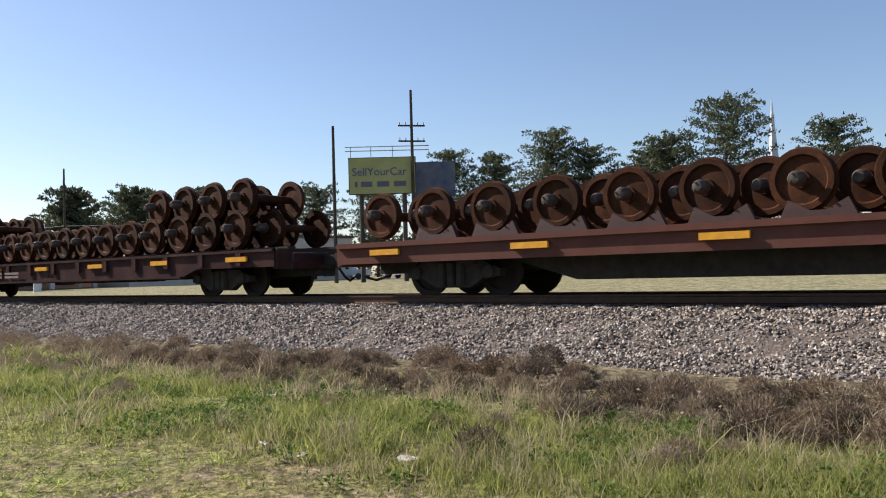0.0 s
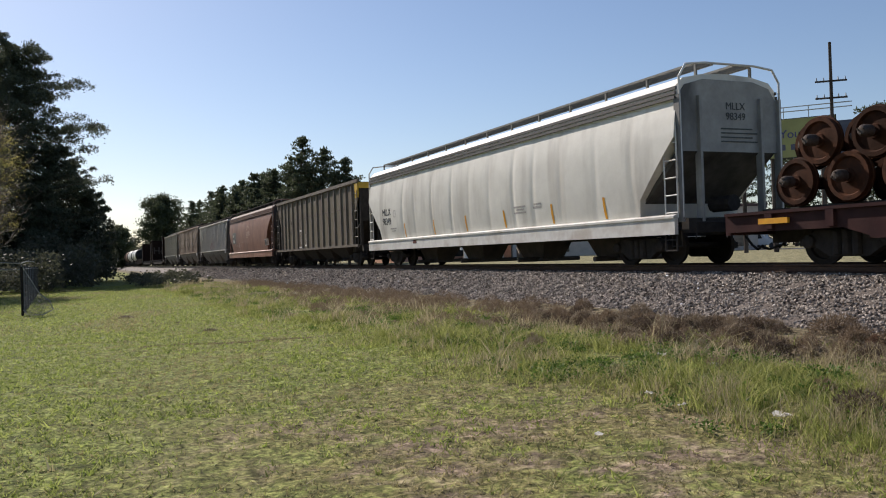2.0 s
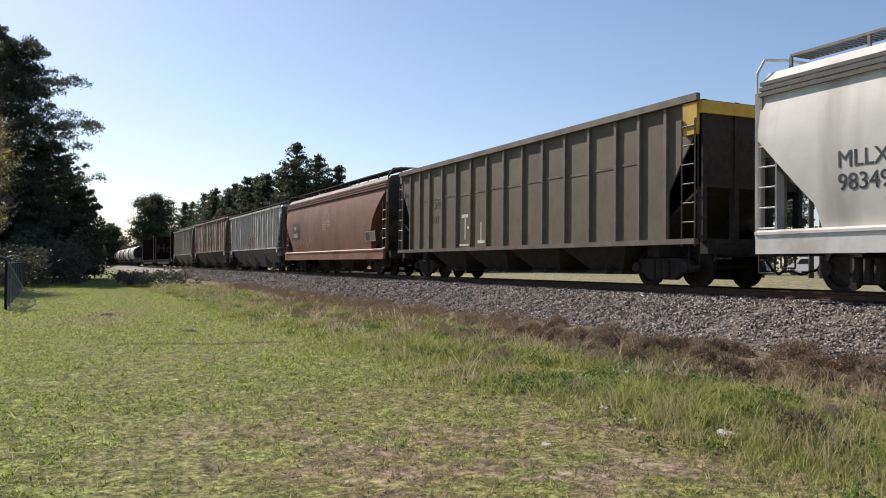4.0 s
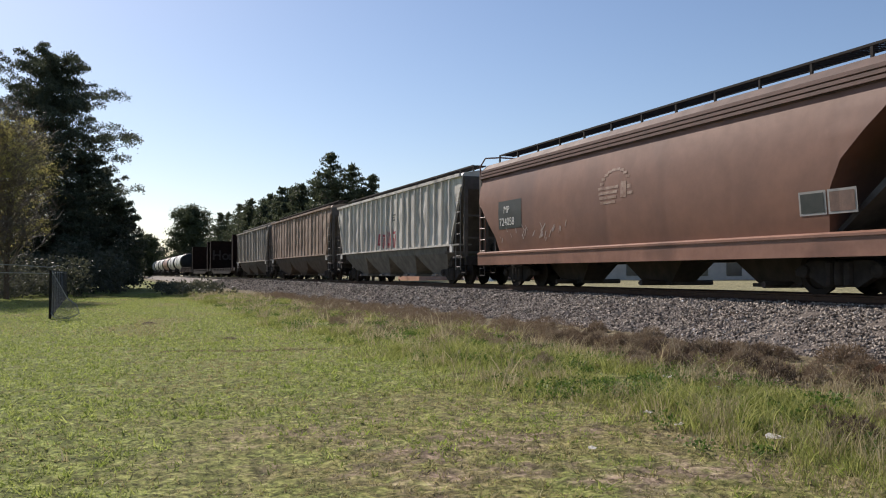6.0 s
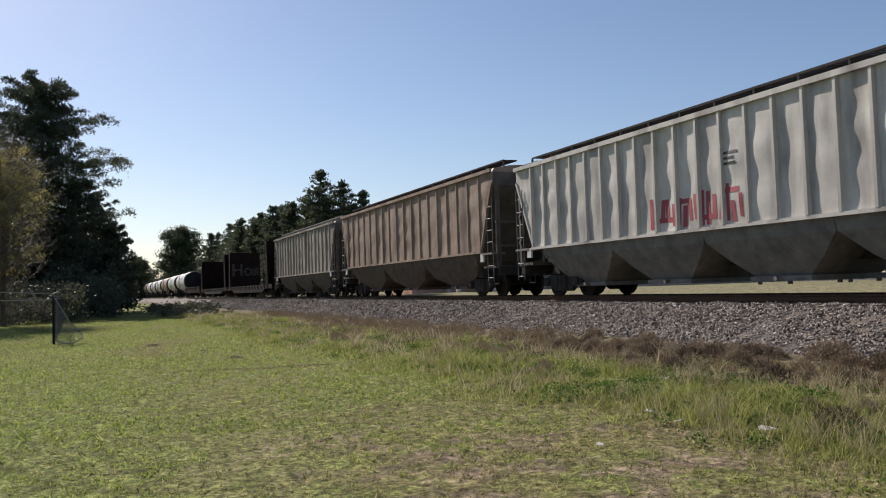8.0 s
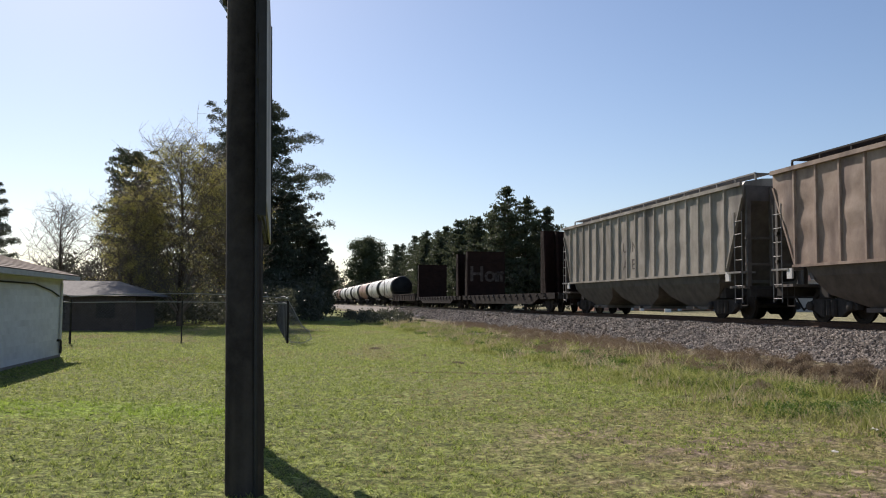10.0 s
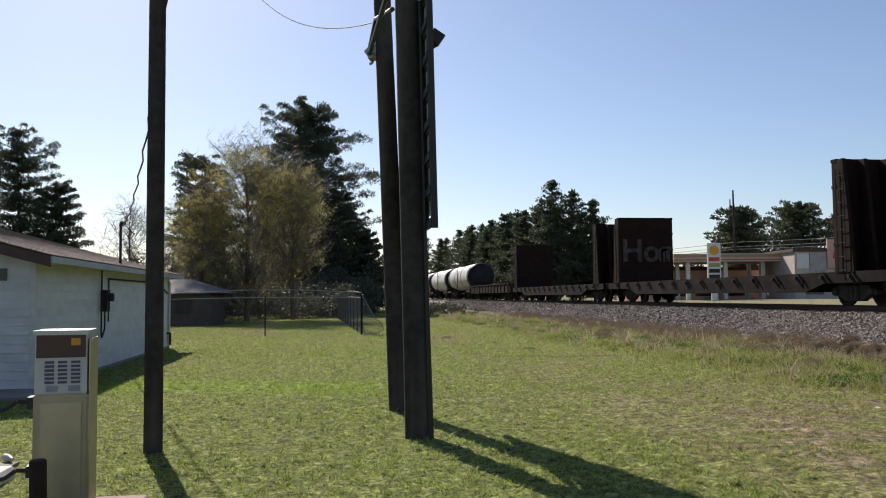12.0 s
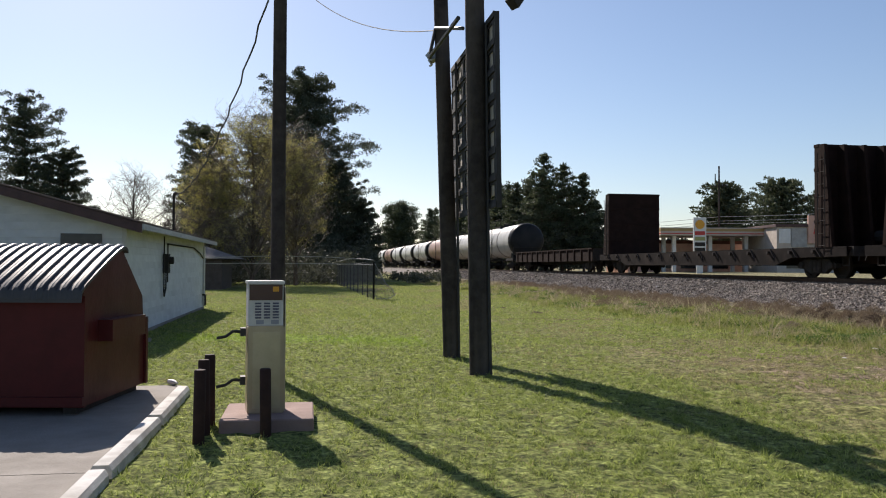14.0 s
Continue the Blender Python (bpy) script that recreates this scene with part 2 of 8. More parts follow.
def lettering(text, size, material, parent, m, name="lettering", bold=0.0):
    cu = bpy.data.curves.new(name, "FONT")
    cu.body, cu.size, cu.extrude, cu.offset = text, size, 0.004, bold
    tmp = new(name + "_src", cu)
    me = bpy.data.meshes.new_from_object(tmp.evaluated_get(bpy.context.evaluated_depsgraph_get()))
    bpy.data.objects.remove(tmp)
    me.materials.clear()
    me.materials.append(material)
    ob = new(name, me)
    ob.parent = parent
    ob.matrix_basis = m
    return ob

# ---- ground and track ----
TRACK_X, RAIL_Z, SPEED = 13.87, 1.21, 11.95


def ease(a, b, v):
    t = min(1.0, max(0.0, (v - a) / (b - a)))
    return t * t * (3 - 2 * t)


def ground_z(x, y):
    z = 0.12 * ease(4.3, 8.5, x) + 0.20 * ease(8.3, 10.4, x) + 0.35 * ease(15, 19, x) + 0.38 * ease(19, 40, x)
    if abs(x) < 60 and -40 < y < 150:
        z += 0.035 * noise.noise((x * 0.16, y * 0.16, 3)) + 0.012 * noise.noise((x * 0.9, y * 0.9, 7))
        z += 0.05 * noise.noise((x * 0.5, y * 0.5, 1)) * ease(4, 7, x) * (1 - ease(11, 14, x))
    f = ease(-7.5, -6, x) * (1 - ease(4.6, 6.5, x)) * ease(-4, -2, y) * (1 - ease(11, 15.5, y))
    if f > 0:
        z += f * (0.022 * noise.noise((x * 4.5, y * 4.5, 12)) + 0.021 * noise.noise((x * 10, y * 10, 13)))
    return z


def spaced(lo, hi, step, far):
    """Even steps between lo and hi that then widen out to the horizon."""
    v = list(np.arange(lo, hi + step / 2, step))
    a, d = hi, step
    while a < far:
        d *= 1.35
        a += d
        v.append(a)
    a, d = lo, step
    while a > -far:
        d *= 1.35
        a -= d
        v.insert(0, a)
    return v


def ground_material():
    m = bpy.data.materials.new("lawn_soil")
    m.use_nodes = True
    nt = m.node_tree
    n, l = nt.nodes, nt.links
    b = n["Principled BSDF"]
    b.inputs["Roughness"].default_value = 0.95
    b.inputs["Specular IOR Level"].default_value = 0.1
    g = n.new("ShaderNodeNewGeometry")

    def nz(scale, detail=5, rough=0.6):
        t = n.new("ShaderNodeTexNoise")
        t.inputs["Scale"].default_value, t.inputs["Detail"].default_value, t.inputs["Roughness"].default_value = scale, detail, rough
        l.new(g.outputs["Position"], t.inputs["Vector"])
        return t.outputs[0]

    def ramp(src, p0, p1, c0, c1):
        r = n.new("ShaderNodeValToRGB")
        r.color_ramp.elements[0].position, r.color_ramp.elements[1].position = p0, p1
        r.color_ramp.elements[0].color, r.color_ramp.elements[1].color = (*c0, 1), (*c1, 1)
        l.new(src, r.inputs[0])
        return r.outputs[0]

    def mix(f, a, c):
        x = n.new("ShaderNodeMix")
        x.data_type = "RGBA"
        l.new(f, x.inputs["Factor"])
        l.new(a, x.inputs["A"])
        l.new(c, x.inputs["B"])
        return x.outputs["Result"]

    def math2(op, a, c):
        x = n.new("ShaderNodeMath")
        x.operation = op
        x.use_clamp = True
        for i, v in enumerate((a, c)):
            if isinstance(v, (int, float)):
                x.inputs[i].default_value = v
            else:
                l.new(v, x.inputs[i])
        return x.outputs[0]

    def span(src, a, c):
        x = n.new("ShaderNodeMapRange")
        x.interpolation_type = "SMOOTHSTEP"
        x.inputs["From Min"].default_value, x.inputs["From Max"].default_value = a, c
        l.new(src, x.inputs["Value"])
        return x.outputs[0]

    def signed(src, a, other, slope, zero):
        """src - a - slope * (other - zero), unclamped."""
        p = n.new("ShaderNodeMath")
        p.operation = "MULTIPLY_ADD"
        l.new(other, p.inputs[0])
        p.inputs[1].default_value, p.inputs[2].default_value = -slope, slope * zero - a
        q = n.new("ShaderNodeMath")
        q.operation = "ADD"
        l.new(src, q.inputs[0])
        l.new(p.outputs[0], q.inputs[1])
        w = n.new("ShaderNodeMath")
        w.operation = "ABSOLUTE"
        l.new(q.outputs[0], w.inputs[0])
        return w.outputs[0]

    green = mix(nz(4.5, 3, 0.5), ramp(nz(15, 3, 0.55), 0.43, 0.57, (0.048, 0.074, 0.017), (0.195, 0.24, 0.056)), ramp(nz(23, 3, 0.55), 0.43, 0.57, (0.086, 0.110, 0.026), (0.30, 0.32, 0.092)))
    dry = ramp(nz(17, 4, 0.6), 0.42, 0.58, (0.092, 0.076, 0.030), (0.32, 0.262, 0.115))
    # bare worn soil towards the place where the verge begins
    sx = n.new("ShaderNodeSeparateXYZ")
    l.new(g.outputs["Position"], sx.inputs[0])
    Y = sx.outputs[1]
    wob = n.new("ShaderNodeMath")
    wob.operation = "MULTIPLY_ADD"
    wob.inputs[1].default_value = 1.6
    l.new(nz(0.7, 4, 0.6), wob.inputs[0])
    l.new(sx.outputs[0], wob.inputs[2])
    X0 = n.new("ShaderNodeMath")
    X0.operation = "SUBTRACT"
    X0.inputs[1].default_value = 0.8
    l.new(wob.outputs[0], X0.inputs[0])
    X = X0.outputs[0]
    east = math2("ADD", 0.12, math2("MULTIPLY", math2("MULTIPLY", 0.88, span(X, -1.5, 2.2)), math2("SUBTRACT", 1.0, math2("MULTIPLY", 0.7, span(Y, 7.0, 12.0)))))
    col = mix(math2("MULTIPLY", east, ramp(nz(0.7, 8, 0.75), 0.38, 0.56, (0.08, 0.08, 0.08), (0.72, 0.72, 0.72))), green, dry)
    near = math2("MULTIPLY", math2("SUBTRACT", span(X, -0.8, 2.2), span(X, 4.6, 6.0)), math2("SUBTRACT", 1.0, span(Y, 6.5, 11.5)))
    bare = math2("MULTIPLY", near, ramp(nz(1.1, 7, 0.7), 0.46, 0.60, (0, 0, 0), (1, 1, 1)))
    soil = ramp(nz(9, 4, 0.6), 0.40, 0.60, (0.115, 0.086, 0.054), (0.34, 0.255, 0.185))
    col = mix(bare, col, soil)
    # weedy verge with earth and dead stalks, and the tan field beyond the line
    verge = math2("SUBTRACT", span(X, 7.4, 9.4), span(X, 17.0, 20.0))
    col = mix(verge, col, ramp(nz(9, 6), 0.35, 0.65, (0.095, 0.078, 0.046), (0.215, 0.178, 0.11)))
    field = ramp(nz(3, 8, 0.7), 0.35, 0.65, (0.20, 0.185, 0.095), (0.28, 0.255, 0.145))
    col = mix(span(X, 17.5, 21.0), col, field)
    # damp lush strip across the lawn
    dy = math2("SUBTRACT", 1.0, span(signed(Y, 11.2, X, -0.30, -4.6), 0.4, 1.5))
    lush = math2("MULTIPLY", math2("MULTIPLY", dy, math2("SUBTRACT", span(X, -8.6, -7.0), span(X, -3.4, -2.0))), ramp(nz(1.6, 5, 0.6), 0.36, 0.56, (0, 0, 0), (0.85, 0.85, 0.85)))
    col = mix(lush, col, ramp(nz(13, 3), 0.40, 0.60, (0.12, 0.19, 0.022), (0.28, 0.37, 0.05)))
    # broad lighter and darker drifts
    hv = n.new("ShaderNodeHueSaturation")
    hv.inputs["Saturation"].default_value = 0.96
    mr = n.new("ShaderNodeMapRange")
    mr.inputs["From Min"].default_value, mr.inputs["From Max"].default_value = 0.36, 0.64
    mr.inputs["To Min"].default_value, mr.inputs["To Max"].default_value = 0.60, 1.36
    l.new(nz(2.6, 5, 0.75), mr.inputs["Value"])
    mf = n.new("ShaderNodeMapRange")
    mf.inputs["From Min"].default_value, mf.inputs["From Max"].default_value = 0.38, 0.62
    mf.inputs["To Min"].default_value, mf.inputs["To Max"].default_value = 0.62, 1.38
    l.new(nz(7.5, 3, 0.6), mf.inputs["Value"])
    both = n.new("ShaderNodeMath")
    both.operation = "MULTIPLY"
    l.new(mr.outputs[0], both.inputs[0])
    l.new(mf.outputs[0], both.inputs[1])
    l.new(both.outputs[0], hv.inputs["Value"])
    l.new(col, hv.inputs["Color"])
    col = hv.outputs[0]
    l.new(col, b.inputs["Base Color"])
    bp = n.new("ShaderNodeBump")
    bp.inputs["Strength"].default_value, bp.inputs["Distance"].default_value = 0.9, 0.03
    l.new(nz(28, 4, 0.65), bp.inputs["Height"])
    l.new(bp.outputs[0], b.inputs["Normal"])
    return m


def build_ground():
    xs, ys = spaced(-16, 26, 0.5, 2600), spaced(-14, 70, 0.7, 2600)
    xs = sorted([v for v in xs if not -6.6 < v < 6.1] + list(np.arange(-6.6, 6.1, 0.075)))
    ys = sorted([v for v in ys if not -2.1 < v < 15.1] + list(np.arange(-2.1, 15.1, 0.085)))
    verts = [(x, y, ground_z(x, y)) for y in ys for x in xs]
    k = len(xs)
    faces = [(j * k + i, j * k + i + 1, (j + 1) * k + i + 1, (j + 1) * k + i) for j in range(len(ys) - 1) for i in range(k - 1)]
    ob = raw("ground", verts, faces, ground_material())
    for p in ob.data.polygons:
        p.use_smooth = True
    return tagged(ob, "patchy yellow-green mown lawn with bare soil and a weedy verge", "ground", kind="structure")


def ballast_z(x, y):
    d = abs(x - TRACK_X)
    return 0.30 + 0.70 * (1 - ease(1.15, 3.75, d))


def build_track():
    rng = random.Random(5)
    xs = list(np.arange(TRACK_X - 4.2, TRACK_X + 4.3, 0.3))
    ys = list(np.arange(-200, -30, 5.0)) + list(np.arange(-30, 60, 0.5)) + list(np.arange(60, 500, 4.0))
    verts = [(x + 0.1 * noise.noise((x, y, 2)), y, ballast_z(x, y) - 0.16 * ease(3.3, 4.2, abs(x - TRACK_X)) + 0.05 * noise.noise((x * 2.3, y * 2.3, 0))) for y in ys for x in xs]
    k = len(xs)
    faces = [(j * k + i, j * k + i + 1, (j + 1) * k + i + 1, (j + 1) * k + i) for j in range(len(ys) - 1) for i in range(k - 1)]
    bed = raw("ballast_bed", verts, faces, mat("ballast_fines", (0.105, 0.082, 0.066), (0.055, 0.043, 0.036), 14, 0.9, 0, 0.8, 22, (0.30, 0.25, 0.21), 26, 0.5))
    tagged(bed, "grey crushed granite ballast bank under the railway track", "ballast", kind="structure")
    track = thing("railway_track", "steel rails on dark timber sleepers in grey ballast", "railway track", kind="structure")
    prof = [(-0.075, 0), (0.075, 0), (0.075, 0.015), (0.012, 0.035), (0.012, 0.13), (0.036, 0.14), (0.036, 0.172), (-0.036, 0.172), (-0.036, 0.14), (-0.012, 0.13), (-0.012, 0.035), (-0.075, 0.015)]
    for s in (-1, 1):
        bm = bmesh.new()
        prism(bm, [(TRACK_X + s * 0.755 + p[0], RAIL_Z - 0.172 + p[1]) for p in prof], -200, 520)
        part("rail", bm, M_RAIL, track, "worn steel rail")
    bm = bmesh.new()
    box(bm, -1.3, 1.3, -0.115, 0.115, -0.18, 0)
    tie = mesh_of("sleeper", bm, M_TIE)
    for i in range(250):
        piece("sleeper", tie, track, (TRACK_X + rng.uniform(-0.05, 0.05), -18 + i * 0.52, RAIL_Z - 0.172 + rng.uniform(-0.012, 0.0)), (0, 0, rng.uniform(-1, 1)))
    # loose stones on the near shoulder and the top of the bank
    verts, faces = [], []
    r = np.random.RandomState(4)
    base = np.array([(1, 0, 0), (-1, 0, 0), (0, 1, 0), (0, -1, 0), (0, 0, 1), (0, 0, -1)], float)
    tri = np.array([(0, 2, 4), (2, 1, 4), (1, 3, 4), (3, 0, 4), (2, 0, 5), (1, 2, 5), (3, 1, 5), (0, 3, 5)])
    V, F, off = [], [], 0
    for (y0, y1, count, lo, hi) in ((-2, 12, 23000, 0.018, 0.040), (12, 26, 21000, 0.021, 0.046), (26, 50, 15000, 0.03, 0.062), (50, 100, 9000, 0.05, 0.10)):
        x = r.uniform(TRACK_X - 4.1, TRACK_X - 0.85, count)
        y = r.uniform(y0, y1, count)
        keep = r.rand(count) < np.clip((x - (TRACK_X - 4.2)) / 0.9, 0.05, 1)
        x, y = x[keep], y[keep]
        for xi, yi in zip(x, y):
            s = r.uniform(lo, hi)
            q = base * (r.uniform(0.6, 1.25, (6, 1)) * s) * r.uniform(0.6, 1.2, 3)
            th, ph = r.uniform(0, 6.28), r.uniform(-1, 1)
            c, d = math.cos(th), math.sin(th)
            rot = np.array([(c, -d, 0), (d, c, 0), (0, 0, 1)]) @ np.array([(1, 0, 0), (0, math.cos(ph), -math.sin(ph)), (0, math.sin(ph), math.cos(ph))])
            V.append(q @ rot.T + (xi, yi, ballast_z(xi, yi) - 0.14 * ease(3.3, 4.2, abs(xi - TRACK_X)) + 0.05 * noise.noise((xi * 2.3, yi * 2.3, 0)) + s * 0.42))
            F.append(tri + off)
            off += 6
    stones = raw("ballast_stones", np.concatenate(V).tolist(), np.concatenate(F).tolist(), stone_material())
    tagged(stones, "loose angular grey and tan granite ballast stones", "ballast", kind="stuff")


def stone_material():
    m = bpy.data.materials.new("granite_chips")
    m.use_nodes = True
    n, l = m.node_tree.nodes, m.node_tree.links
    b = n["Principled BSDF"]
    b.inputs["Roughness"].default_value = 0.85
    g = n.new("ShaderNodeNewGeometry")
    r = n.new("ShaderNodeValToRGB")
    for p, c in ((0.0, (0.050, 0.037, 0.029)), (0.35, (0.155, 0.112, 0.088)), (0.75, (0.26, 0.198, 0.158)), (1.0, (0.50, 0.43, 0.36))):
        e = r.color_ramp.elements[0] if p == 0 else (r.color_ramp.elements[1] if p == 1.0 else r.color_ramp.elements.new(p))
        e.position, e.color = p, (*c, 1)
    l.new(g.outputs["Random Per Island"], r.inputs[0])
    l.new(r.outputs[0], b.inputs["Base Color"])
    t = n.new("ShaderNodeTexNoise")
    t.inputs["Scale"].default_value = 60
    l.new(g.outputs["Position"], t.inputs["Vector"])
    bp = n.new("ShaderNodeBump")
    bp.inputs["Strength"].default_value, bp.inputs["Distance"].default_value = 0.4, 0.01
    l.new(t.outputs[0], bp.inputs["Height"])
    l.new(bp.outputs[0], b.inputs["Normal"])
    return m


build_ground()
build_track()

# ---- yard things ----
M_POLE = mat("creosoted_pole", (0.066, 0.056, 0.050), (0.038, 0.032, 0.029), 5, 0.9, 0, 0.6, 25, (0.15, 0.125, 0.105), 3, 0.5, 8)
M_BOARD = mat("weathered_plywood", (0.56, 0.53, 0.47), (0.42, 0.39, 0.345), 3, 0.85, 0, 0.3, 30, (0.09, 0.075, 0.065), 1.4, 0.6, 4)
M_SIGNBACK = mat("dark_sign_frame", (0.040, 0.038, 0.036), (0.026, 0.024, 0.023), 4, 0.75, 0, 0.2, 25)
M_STEEL = mat("galvanised_steel", (0.42, 0.43, 0.43), (0.32, 0.33, 0.33), 6, 0.45, 0.6, 0.1, 40)
M_SIDING = mat("white_clapboard", (0.66, 0.67, 0.66), (0.57, 0.58, 0.57), 2.5, 0.6, 0, 0.1, 20, (0.42, 0.42, 0.40), 0.9, 0.4, 3, rnd=0.04)
M_SHINGLE = mat("brown_shingles", (0.20, 0.145, 0.105), (0.13, 0.095, 0.072), 5, 0.9, 0, 0.5, 30, (0.27, 0.21, 0.16), 1.0, 0.5, rnd=0.12)
M_FASCIA = mat("maroon_fascia", (0.085, 0.040, 0.035), (0.06, 0.03, 0.027), 4, 0.6)
M_GREYROOF = mat("grey_shingles", (0.15, 0.14, 0.135), (0.10, 0.095, 0.09), 5, 0.9)
M_DUMP = mat("dumpster_red", (0.095, 0.017, 0.016), (0.07, 0.014, 0.013), 2.5, 0.45, 0, 0.12, 18, (0.08, 0.022, 0.018), 1.0, 0.7, 2)
M_LID = mat("black_lid_plastic", (0.022, 0.022, 0.023), (0.036, 0.036, 0.037), 4, 0.42, 0, 0.06, 20)
M_CONC = mat("pale_concrete", (0.275, 0.245, 0.21), (0.21, 0.185, 0.155), 2.0, 0.85, 0, 0.35, 40, (0.22, 0.19, 0.165), 0.6, 0.5)
M_STOP = mat("whitewashed_kerb", (0.66, 0.64, 0.60), (0.5, 0.48, 0.44), 4, 0.8, 0, 0.35, 45, (0.30, 0.26, 0.22), 3, 0.6)
M_BOLL = mat("rust_brown_post", (0.0510, 0.0270, 0.0210), (0.0330, 0.0180, 0.0150), 5, 0.7, 0, 0.25, 40)
M_PUMP = mat("aged_cream_enamel", (0.47, 0.385, 0.255), (0.39, 0.315, 0.205), 3, 0.35, 0.1, 0.06, 25, (0.28, 0.22, 0.15), 1.6, 0.5, 3)
M_PUMPD = mat("brushed_pump_steel", (0.52, 0.45, 0.32), (0.42, 0.36, 0.25), 3, 0.38, 0.5, 0.05, 30, (0.30, 0.25, 0.17), 1.8, 0.5, 3)
M_PUMPG = mat("grey_pump_window", (0.30, 0.31, 0.36), (0.24, 0.25, 0.30), 6, 0.35)
M_PUMPW = mat("pump_face_white", (0.62, 0.61, 0.58), (0.52, 0.51, 0.48), 5, 0.4)
M_PUMPB = mat("pump_header_brown", (0.055, 0.026, 0.02), (0.08, 0.035, 0.025), 4, 0.4)
M_SLAB = mat("stained_pink_slab", (0.36, 0.24, 0.20), (0.27, 0.18, 0.15), 3, 0.85, 0, 0.3, 40, (0.18, 0.12, 0.10), 1.2, 0.5)
M_RUBBER = mat("black_rubber", (0.02, 0.02, 0.02), (0.035, 0.033, 0.032), 8, 0.6)
M_BLUEBAR = mat("dark_print", (0.07, 0.07, 0.11), (0.1, 0.1, 0.14), 8, 0.5)

for dull in (M_DUMP, M_BOLL, M_POLE):
    dull.node_tree.nodes["Principled BSDF"].inputs["Specular IOR Level"].default_value = 0.15


def wavy(p, q, sag, k=14, wob=0.0):
    p, q = Vector(p), Vector(q)
    return [p.lerp(q, i / k) + Vector((wob * math.sin(i * 2.1), 0, -sag * 4 * (i / k) * (1 - i / k))) for i in range(k + 1)]


def wire(name, label, pts, r, material=None):
    bm = bmesh.new()
    rod(bm, pts, r, 5)
    return tagged(part(name, bm, material or M_RUBBER, None), label, "cable")


def timber_pole(name, label, x, y, h, r, lean=(0, 0)):
    p = thing(name, label, "pole", pose(x, y, ground_z(x, y) - 0.06))
    bm = bmesh.new()
    k, n = 9, 16
    rings = [[bm.verts.new((lean[0] * a + math.cos(6.2832 * j / n) * r * (1.08 - 0.22 * a), lean[1] * a + math.sin(6.2832 * j / n) * r * (1.08 - 0.22 * a), h * a)) for j in range(n)] for a in [i / k for i in range(k + 1)]]
    for q, w in zip(rings, rings[1:]):
        for j in range(n):
            bm.faces.new((q[j], q[(j + 1) % n], w[(j + 1) % n], w[j]))
    bm.faces.new(rings[0][::-1])
    bm.faces.new(rings[-1])
    part("shaft", bm, M_POLE, p, "", True)
    return p


